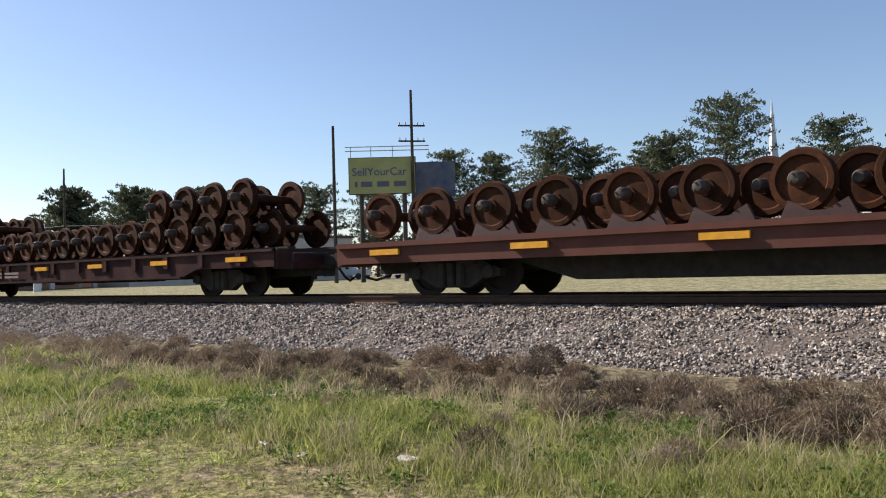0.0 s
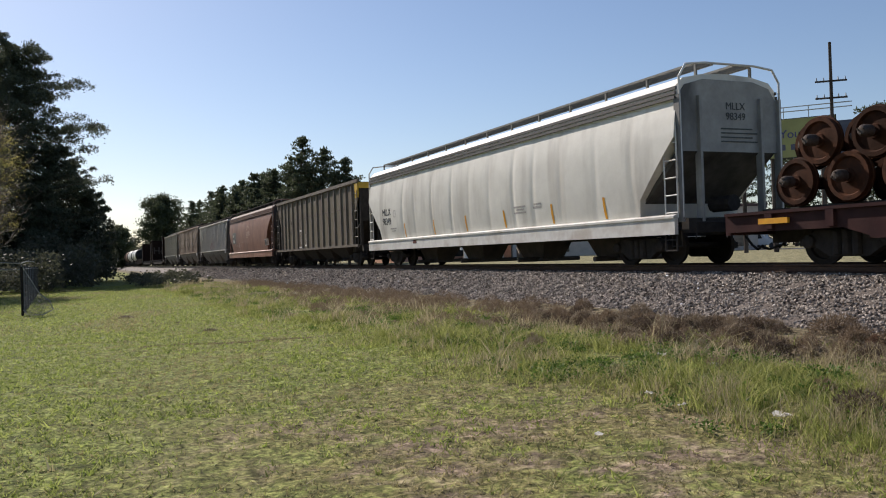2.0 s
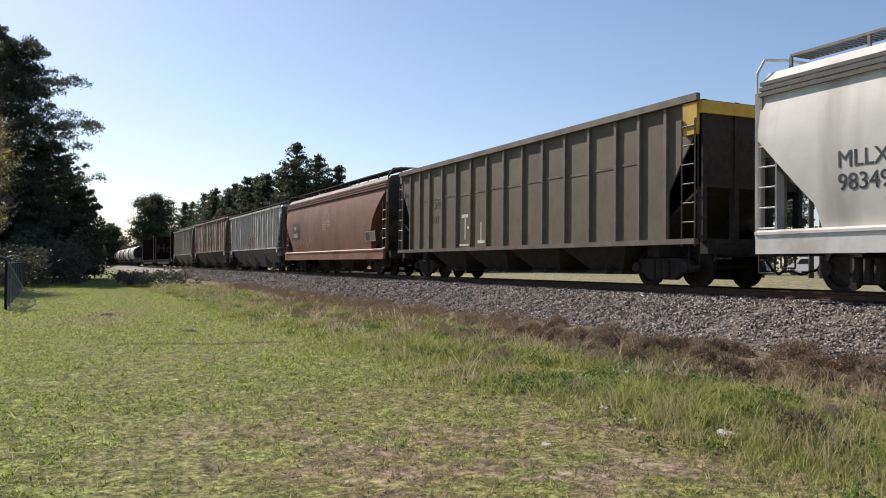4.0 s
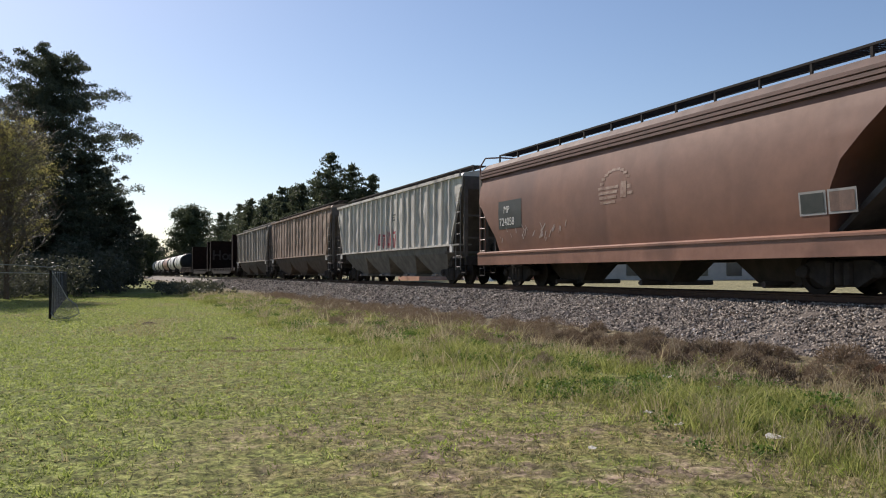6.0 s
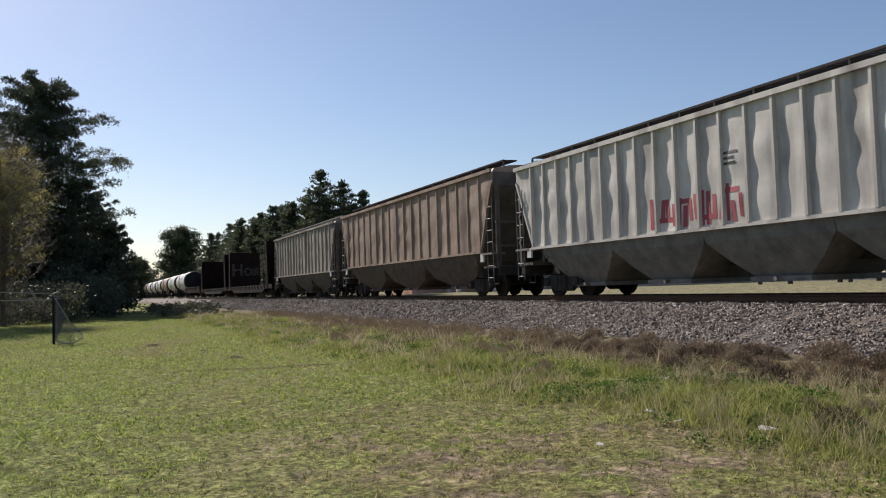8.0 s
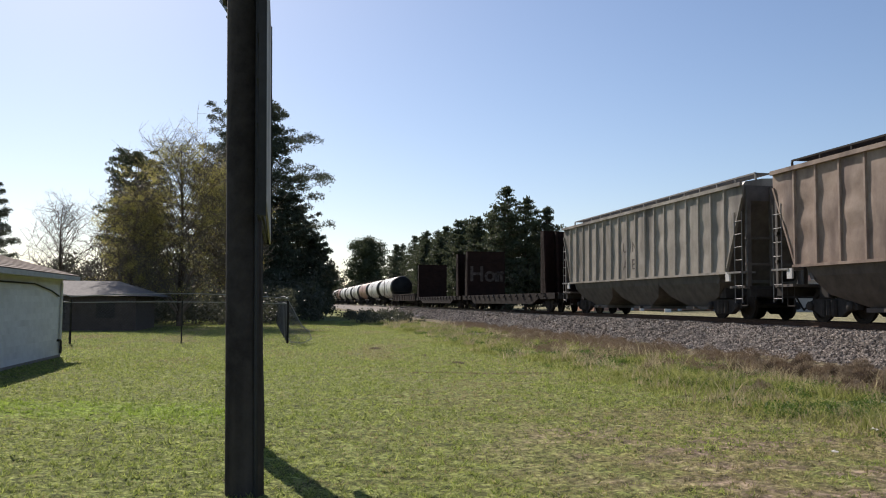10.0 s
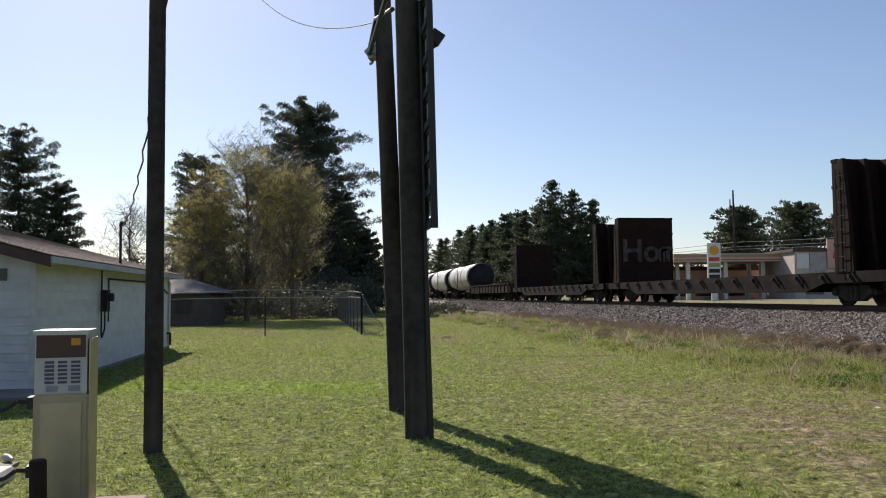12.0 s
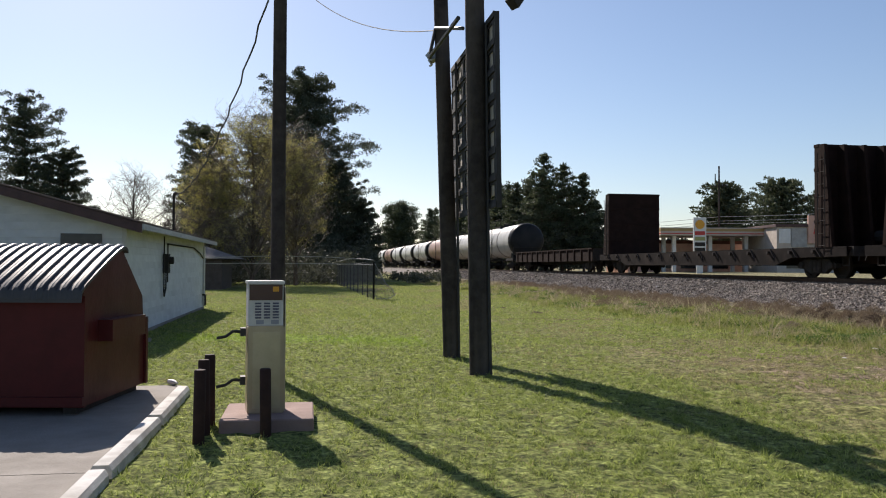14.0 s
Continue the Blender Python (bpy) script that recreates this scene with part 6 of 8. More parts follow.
def bulkhead_flat(s0, s1, f, r, label, graffiti):
    """Empty bulkhead flat: low truss-like deck sides and a tall sheeted bulkhead at either end."""
    h = (s1 - s0) / 2
    c = (s0 + s1) / 2
    car = thing("bulkhead_flat_car", label, "flat car", car_pose(c), "cars of the freight train")
    bm = bmesh.new()
    box(bm, -1.5, 1.5, -h, h, 0.95, 1.06)
    box(bm, -0.35, 0.35, -h, h, 0.5, 0.98)
    part("deck", bm, M_BULK, car)
    for s in (-1, 1):
        bm = bmesh.new()
        prism(bm, [(-h, 1.08), (h, 1.08), (h, 0.75), (h - 3.2, 0.72), (h - 4.2, 0.45), (-h + 4.2, 0.45), (-h + 3.2, 0.72), (-h, 0.75)], s * 1.5 - 0.03, s * 1.5 + 0.03, "x")
        part("side_sill", bm, M_SHADESILL, car)
        bm = bmesh.new()
        prism(bm, [(-0.03, 1.06), (0.01, 1.06), (-0.27, 0.74), (-0.31, 0.74)], s * 1.57 - 0.05, s * 1.57 + 0.02, "x")
        lathe(bm, [(s * 1.53, 0.02), (s * 1.53, 0.07), (s * 1.63, 0.07), (s * 1.63, 0.02)], (0, 0.16, 0.93), "x", 8)
        me = mesh_of("strap_winch", bm, M_WINCH)
        for i in range(15):
            piece("strap_winch", me, car, (0, -h + 1.6 + i * (2 * h - 3.2) / 14, 0))
    for y, sg in ((f - c, -1), (r - c, 1)):
        bm = bmesh.new()
        y0, y1 = (y - 0.1, y + 0.1)
        box(bm, -1.55, 1.55, y0, y1, 1.06, 4.62)
        wall = part("bulkhead", bm, M_BULK, car, "tall dark sheeted bulkhead with outer braces")
        bm = bmesh.new()
        prism(bm, [(y1 if sg > 0 else y0, 1.06), (y + sg * 0.85, 1.06), (y + sg * 0.45, 4.6), (y1 if sg > 0 else y0, 4.6)], -0.06, 0.06, "x")
        me = mesh_of("brace", bm, M_BULK)
        for x in (-1.49, -0.75, 0, 0.75, 1.49):
            piece("brace", me, wall, (x, 0, 0))
        bm = bmesh.new()
        box(bm, -1.56, 1.56, y - 0.13, y + 0.13, 0, 0.1)
        me = mesh_of("stiffener", bm, M_BULK)
        for z in (1.9, 2.8, 3.7, 4.53):
            piece("stiffener", me, wall, (0, 0, z))
        ladder("bulkhead_ladder", car, -1.6, y + sg * 0.15, y + sg * 0.55, 1.0, 4.3, M_UNDER, 0.42, 0, 0.014)
    if graffiti:
        y = r - c - 0.155
        for t, sz, px, pz in (("Hor", 1.70, -1.40, 2.25), ("n", 1.45, 0.68, 2.25)):
            lettering(t, sz, M_GRAF, car, Matrix.Translation((px, y, pz)) @ pose(0, 0, 0, 90, 0, 0), "graffiti", 0.035)
    underframe(car, h, 0.5, 0.9)
    add_trucks(car, (-h + 2.3, h - 2.3))
    add_couplers(car, h)
    MOVING.append((car, c))
    return car, h


def low_gondola(s0, s1, label):
    h = (s1 - s0) / 2
    c = (s0 + s1) / 2
    car = thing("low_gondola_car", label, "gondola car", car_pose(c), "cars of the freight train")
    for s in (-1, 1):
        bm = bmesh.new()
        box(bm, s * 1.5 - 0.03, s * 1.5 + 0.03, -h, h, 0.7, 1.5)
        box(bm, s * 1.53 - 0.06, s * 1.53 + 0.06, -h, h, 1.44, 1.52)
        part("side", bm, M_BULK, car)
        bm = bmesh.new()
        box(bm, s * 1.55 - 0.04, s * 1.55 + 0.04, -0.07, 0.07, 0.75, 1.44)
        me = mesh_of("rib", bm, M_BULK)
        for i in range(13):
            piece("rib", me, car, (0, -h + 0.6 + i * (2 * h - 1.2) / 12, 0))
    bm = bmesh.new()
    box(bm, -1.5, 1.5, -h, h, 0.8, 0.9)
    for s in (-1, 1):
        box(bm, -1.5, 1.5, s * h - 0.05, s * h + 0.05, 0.7, 1.5)
    part("floor_plate", bm, M_UNDER, car)
    underframe(car, h, 0.5, 0.85)
    add_trucks(car, (-h + 2.0, h - 2.0))
    add_couplers(car, h)
    MOVING.append((car, c))


def tank_car(s0, s1, material, label, bands):
    h = (s1 - s0) / 2
    c = (s0 + s1) / 2
    car = thing("tank_car", label, "tank car", car_pose(c), "cars of the freight train")
    hb = h - 0.35
    bm = bmesh.new()
    lathe(bm, [(-hb + 0.4, 1.49), (hb - 0.4, 1.49)], (0, 0, 2.62), "y", 32)
    part("tank_shell", bm, material, car, "", True)
    for s in (-1, 1):
        bm = bmesh.new()
        lathe(bm, [(s * (hb - 1.2), 1.48), (s * (hb - 1.19), 1.503), (s * (hb - 0.41), 1.503), (s * (hb - 0.2), 1.40), (s * (hb - 0.05), 1.1), (s * (hb + 0.02), 0.6), (s * (hb + 0.04), 0.05)], (0, 0, 2.62), "y", 32)
        part("tank_head", bm, M_TANKK, car, "sooty black tank end", True)
    for i in range(bands):
        bm = bmesh.new()
        y = -hb + 1.2 + i * (2 * hb - 2.4) / max(1, bands - 1)
        lathe(bm, [(y - 0.05, 1.45), (y - 0.05, 1.515), (y + 0.05, 1.515), (y + 0.05, 1.45)], (0, 0, 2.62), "y", 32)
        part("hoop_band", bm, M_BAND, car)
    bm = bmesh.new()
    lathe(bm, [(4.0, 0.3), (4.38, 0.3), (4.42, 0.1)], (0, 0, 0), "z", 14)
    box(bm, -0.9, 0.9, -1.1, 1.1, 4.05, 4.11)
    rod(bm, [(-0.9, -1.1, 4.1), (-0.9, -1.1, 4.75), (-0.9, 1.1, 4.75), (-0.9, 1.1, 4.1)], 0.025, 5)
    rod(bm, [(0.9, -1.1, 4.1), (0.9, -1.1, 4.75), (0.9, 1.1, 4.75), (0.9, 1.1, 4.1)], 0.025, 5)
    part("dome_platform", bm, M_UNDER, car)
    ladder("side_ladder", car, -1.5, -0.22, 0.22, 0.9, 4.1, M_UNDER, 0.4)
    for s in (-1, 1):
        bm = bmesh.new()
        box(bm, -1.45, 1.45, min(s * h, s * (h - 2.6)), max(s * h, s * (h - 2.6)), 0.85, 1.05)
        box(bm, -1.0, 1.0, s * (h - 2.2) - 0.25, s * (h - 2.2) + 0.25, 0.9, 1.6)
        rod(bm, [(-1.4, s * h, 1.05), (-1.4, s * h, 2.0), (1.4, s * h, 2.0), (1.4, s * h, 1.05)], 0.025, 5)
        part("end_platform", bm, M_UNDER, car)
    add_trucks(car, (-h + 2.2, h - 2.2), False)
    add_couplers(car, h)
    MOVING.append((car, c))


def build_train():
    rng = random.Random(11)
    CUT_SHORT = ((0.0, 2.95), (0.5, 2.45), (1.0, 1.95), (1.35, 1.6), (1.45, 1.16))
    CUT_LONG = ((0.0, 3.78), (0.6, 3.37), (1.1, 2.95), (1.6, 2.5), (1.85, 2.0), (1.95, 1.16))
    # two flat cars with wheelsets
    a, _ = wheel_flat(-9.5, 13.3, M_FLATA, "faded oxide-red flat car carrying one row of wheelsets", 1, True)
    for i in range(16):
        s = 12.55 - i * 1.38
        place_wheelset(s, -0.28, 1.09 + 0.10 + 0.46, rng)
        place_wheelset(s - 0.69, 0.32, 1.09 + 0.10 + 0.46, rng)
    b, hb = wheel_flat(15.35, 36.75, M_FLATB, "maroon flat car stacked with two tiers of rusty wheelsets", 2, False)
    zb = 1.09 + 0.07 + 0.485
    i = 0
    s = 16.75
    while s < 36.2:
        place_wheelset(s, -0.26 if i % 2 else 0.30, zb, rng)
        s += 0.60
        i += 1
    for lo, hi in ((17.1, 21.9), (31.2, 35.95)):
        s = lo
        i = 0
        while s < hi:
            place_wheelset(s, 0.28 if i % 2 else -0.24, zb + 0.74, rng)
            s += 0.60
            i += 1
    m = Matrix.Translation((-1.64, hb - 5.0, 0.64)) @ pose(0, 0, 0, 90, 0, -90)
    lettering("AOKX 44079", 0.37, M_LETW, b, m)
    bar_rows(b, -1.635, hb - 9.3, 0.62, [(0, 0.02, 0.95, 0.07), (0, 0.13, 0.95, 0.07), (1.15, 0.02, 0.75, 0.07), (1.15, 0.13, 0.75, 0.07)], mat("dim_stencil", (0.22, 0.16, 0.15), (0.14, 0.10, 0.09), 9, 0.6))
    bar_rows(b, -1.635, hb - 8.0, 0.62, [(0, 0, 0.03, 0.28), (0.38, 0, 0.03, 0.28), (0, 0, 0.4, 0.03), (0, 0.26, 0.4, 0.03)], M_LETW, "stencil_frame")
    # covered hoppers
    c, hc, side_c = smooth_hopper(38.3, 59.95, M_WHITE, M_WHITEB, M_GREYEND, M_BAND, M_GRATE, "off-white curve-sided covered hopper with grimy streaks and dark roof stripes", buckles(10.8, 1.5, 0.030, 0.024, 3), M_WHITE, CUT_SHORT, CUT_SHORT, 0.45)
    for t, z, x in (("MLLX", 2.22, -1.613), ("98349", 1.82, -1.606)):
        wrap(lettering(t, 0.42, M_LETK, c, Matrix.Translation((x, hc - 1.86, z)) @ pose(0, 0, 0, 90, 0, -90)), side_c)
    for y in (6.33, 3.3, 0.4, -2.5, -5.4, -8.0):
        decal("reflector_strip", c, y - 0.04, y + 0.06, 1.22, 1.78, side_c, M_ORANGE, "amber upright reflector strip", 0.07)
    worn = mat("worn_grey_stencil", (0.40, 0.38, 0.35), (0.30, 0.28, 0.26), 9, 0.6)
    for dy, z, ln, ht in ((0, 1.62, 0.8, 0.05), (0.1, 1.71, 0.5, 0.05), (0, 1.80, 0.8, 0.05), (-0.9, 1.72, 0.5, 0.06), (-0.9, 1.82, 0.45, 0.05), (11.2, 1.60, 0.75, 0.05), (11.3, 1.50, 0.5, 0.04)):
        decal("stencil_bar", c, -3.9 + dy, -3.9 + dy + ln, z, z + ht, side_c, worn)
    for dy, z, ln, ht in ((0, 2.10, 0.28, 0.025), (0, 2.36, 0.28, 0.025), (0, 2.10, 0.025, 0.28), (0.255, 2.10, 0.025, 0.28)):
        decal("stencil_frame", c, hc - 3.55 + dy, hc - 3.55 + dy + ln, z, z + ht, side_c, worn)
    for t, x, z in (("MLLX", -0.1, 3.62), ("98349", -0.1, 3.38)):
        lettering(t, 0.24, M_LETK, c, Matrix.Translation((x, -hc - 0.05, z)) @ pose(0, 0, 0, 90, 0, 0))
    bm = bmesh.new()
    for k in range(4):
        box(bm, -0.25, 0.85 - 0.15 * (k % 2), -hc - 0.052, -hc - 0.03, 2.85 + k * 0.1, 2.88 + k * 0.1)
    part("end_stencil", bm, M_PATCH, c)
    bar_rows(c, -1.66, 4.9, 0.92, [(0, 0, 0.35, 0.14)], M_FLATA, "stencil_plate")
    open_hopper(61.75, 79.45, "tan-brown open hopper with thin side posts, faded lettering and yellow ends")
    e, he, side_e = smooth_hopper(81.05, 98.6, M_MP, M_MPSILL, mat("brown_end_paint", (0.055, 0.040, 0.034), (0.03, 0.024, 0.021), 2, 0.7), mat("brown_band_paint", (0.15, 0.07, 0.05), (0.10, 0.05, 0.036), 2, 0.6), M_UNDER, "faded red-brown curve-sided covered hopper with a dark number panel", buckles(8.7, 2.6, 0.010, 0.006, 8), mat("dark_brown_roof", (0.105, 0.055, 0.040), (0.07, 0.04, 0.03), 1.5, 0.75), CUT_LONG, CUT_SHORT, 0.60)
    decal("number_panel", e, he - 3.30, he - 1.62, 1.92, 2.86, side_e, M_PATCH, "dark painted number panel")
    wrap(lettering("MP", 0.34, M_LETW, e, Matrix.Translation((-1.635, he - 2.02, 2.45)) @ pose(0, 0, 0, 90, 0, -90)), side_e, 0.014)
    wrap(lettering("724058", 0.37, M_LETW, e, Matrix.Translation((-1.635, he - 1.70, 2.03)) @ pose(0, 0, 0, 90, 0, -90)), side_e, 0.014)
    faded = mat("faded_emblem", (0.40, 0.29, 0.22), (0.22, 0.115, 0.08), 5, 0.6)
    for z, ya, yb in ((2.28, 0.10, 0.80), (2.41, 0.05, 0.85), (2.54, 0.0, 0.90), (2.67, -0.05, 0.92)):
        decal("emblem_bar", e, ya, yb, z, z + 0.075, side_e, faded)
    for k in range(9):
        a0 = radians(15 + k * 17)
        yk, zk = 0.10 + 0.66 * math.cos(a0), 2.72 + 0.45 * math.sin(a0)
        decal("emblem_arc", e, yk - 0.085, yk + 0.085, zk - 0.035, zk + 0.035, side_e, faded)
    for ya, yb, za, zb in ((-0.42, -0.16, 2.40, 2.82), (-0.70, -0.45, 2.46, 2.54), (-0.62, -0.45, 2.62, 2.72)):
        decal("emblem_block", e, ya, yb, za, zb, side_e, faded)
    rg = random.Random(6)
    spray = mat("pale_spray", (0.46, 0.38, 0.34), (0.28, 0.19, 0.16), 5, 0.6)
    for k in range(26):
        y0, z0 = he - rg.uniform(1.7, 6.2), rg.uniform(1.42, 1.82)
        decal("graffiti_stroke", e, y0, y0 + rg.uniform(0.03, 0.07), z0, z0 + rg.uniform(0.10, 0.26), side_e, spray, "", rg.uniform(-1.2, 1.2))
    for y in (1.25, 1.95):
        frame_part = decal("data_panel", e, -he + y, -he + y + 0.66, 1.52, 1.98, side_e, M_CHORD, "dark data panel in a white frame")
        decal("panel_face", frame_part, -he + y + 0.045, -he + y + 0.615, 1.565, 1.935, side_e, M_PATCH if y > 1.5 else mat("dull_panel_grey", (0.20, 0.12, 0.09), (0.14, 0.09, 0.07), 6, 0.6), "", 0.0, 0.011)
    f, _, side_f = ribbed_hopper(100.4, 118.5, M_FGREY, "pale grey rib-sided covered hopper with red spray paint", 21, 4, 4.15, 1.55, None, 1.5, 0.09)
    rf = random.Random(3)
    for k in range(16):
        y0 = -1.4 + k * 0.21
        decal("graffiti_stroke", f, y0, y0 + rf.uniform(0.08, 0.16), 1.62 + rf.uniform(0, 0.2), rf.uniform(2.1, 2.5), side_f, M_REDP, "", rf.uniform(-0.12, 0.12))
    for y0, z0 in ((-1.3, 2.28), (-0.55, 1.75), (0.35, 2.2), (1.0, 1.8)):
        decal("graffiti_stroke", f, y0, y0 + 0.6, z0, z0 + 0.12, side_f, M_REDP)
    for dy, z, ln in ((0, 2.9, 0.5), (0.05, 3.02, 0.4), (-0.05, 3.14, 0.5)):
        decal("stencil_bar", f, -1.25 + dy, -1.25 + dy + ln, z, z + 0.06, side_f, M_PATCH)
    ribbed_hopper(120.3, 139.6, M_GBROWN, "rust-stained tan rib-sided covered hopper", 18, 5, 4.42, 1.62, None, 1.5)
    hcar, hh, side_h = ribbed_hopper(141.3, 158.8, M_HGREY, "dingy beige rib-sided covered hopper with faded lettering", 18, 6, 4.35, 1.55, M_LADDER, 1.0, 0.07)
    pitch = (2 * hh - 2.2) / 17
    for k, (up, dn) in enumerate((("U", "A"), ("N", "E"))):
        for t, z in ((up, 2.7), (dn, 1.95)):
            wrap(lettering(t, 0.62, M_DLET, hcar, Matrix.Translation((-1.525, hh - 1.1 - (7 + k) * pitch - 0.42, z)) @ pose(0, 0, 0, 90, 0, -90)), side_h, 0.007)
    bulkhead_flat(160.3, 184.0, 162.7, 182.3, "empty soot-brown bulkhead flat car with faded graffiti", True)
    bulkhead_flat(184.9, 208.2, 186.5, 206.7, "empty soot-brown bulkhead flat car", False)
    low_gondola(209.5, 228.6, "low rusty grey empty gondola car")
    s = 230.0
    kinds = ((M_TANKW, "white"), (M_TANKW, "white"), (M_TANKR, "rust-red"), (M_TANKW, "white"), (M_TANKW, "white"), (M_TANKW, "white"), (M_TANKR, "rust-red"), (M_TANKW, "white"), (M_TANKK, "black"), (M_TANKW, "white"), (M_TANKW, "white"))
    for i, (m, word) in enumerate(kinds):
        tank_car(s, s + 16.4, m, f"long {word} tank car with black ends", (4, 3, 2)[i % 3])
        s += 17.6


build_train()


# how far the train lies behind its mean speed, second by second
LAG = ((0.0, 0.0), (0.5, 0.15), (1.0, 0.0), (1.5, 0.0), (2.0, 0.7), (2.5, 0.05), (3.0, 0.05), (5.5, -0.45), (6.0, 0.0), (6.5, 0.0), (7.0, 0.6), (9.5, 0.0), (10.0, 0.3), (10.5, 0.0), (11.0, 0.1), (11.5, 0.8), (12.0, 0.3), (12.5, 0.0), (13.0, 0.0), (13.5, 0.1), (14.0, 0.4))


def motions():
    for item in MOVING:
        ob, s = item[0], item[1]
        m0 = item[2] if len(item) > 2 else car_pose(s)
        walk(ob, [(t, Matrix.Translation((0, lag - SPEED * t, 0)) @ m0) for t, lag in LAG])
    # the wheels roll without slipping
    turn = math.degrees(SPEED / WHEEL_R)
    for ws in ROLLING:
        y = ws.location.y
        walk(ws, [(i / 30, pose(0, y, WHEEL_R, turn * i / 30)) for i in range(421)])

# ---- grass and weeds ----
M_LAWN = leaf_mat("lawn_blades", (0.125, 0.172, 0.040), (0.42, 0.465, 0.135), 0.55)
M_LAWN2 = leaf_mat("dry_lawn_blades", (0.215, 0.187, 0.086), (0.45, 0.40, 0.21), 0.48)
M_LUSH = leaf_mat("lush_blades", (0.155, 0.235, 0.03), (0.34, 0.44, 0.085), 0.6)
M_TALL = leaf_mat("tall_green_grass", (0.125, 0.160, 0.034), (0.40, 0.41, 0.14), 0.55)
M_DRY = leaf_mat("dry_straw", (0.27, 0.225, 0.125), (0.52, 0.45, 0.29), 0.45)
M_WEED = leaf_mat("dead_weed_stems", (0.150, 0.108, 0.072), (0.29, 0.22, 0.15), 0.3)
M_BROAD = leaf_mat("broad_weed_leaves", (0.045, 0.095, 0.016), (0.15, 0.23, 0.05), 0.4)
M_WEED2 = leaf_mat("dark_dead_stems", (0.080, 0.057, 0.040), (0.17, 0.128, 0.092), 0.3)
M_WEED3 = leaf_mat("pale_dead_stems", (0.18, 0.14, 0.098), (0.36, 0.29, 0.205), 0.3)
M_RUSTWEED = leaf_mat("red_dead_weed", (0.17, 0.095, 0.06), (0.27, 0.165, 0.11), 0.25)


def blades(name, pos, height, width, lean, material, label, rng, bent=False):
    """Grass blades as tapered slips: pos (n, 3), height and width (n,)."""
    k = len(pos)
    th = rng.uniform(0, 2 * math.pi, k)
    side = np.stack([np.cos(th), np.sin(th), 0 * th], 1)
    tilt = rng.normal(0, 1, (k, 2)) * lean[:, None] * height[:, None]
    up = np.stack([tilt[:, 0], tilt[:, 1], height], 1)
    a, b = pos - side * width[:, None] / 2, pos + side * width[:, None] / 2
    if bent:
        mid = pos + up * [0.35, 0.35, 0.6]
        tip = pos + up
        v = np.stack([a, b, mid + side * width[:, None] * 0.35, mid - side * width[:, None] * 0.35, tip], 1).reshape(-1, 3)
        i = np.arange(k)[:, None] * 5
        faces = (i + [0, 1, 2, 3]).tolist() + (i + [3, 2, 4]).tolist()
    else:
        v = np.stack([a, b, pos + up], 1).reshape(-1, 3)
        faces = (np.arange(k)[:, None] * 3 + [0, 1, 2]).tolist()
    ob = raw(name, v.tolist(), faces, material)
    return tagged(ob, label, "grass", kind="stuff")


def on_ground(x, y, dz=0.0):
    return np.array([(p, q, ground_z(p, q) + dz) for p, q in zip(x, y)])


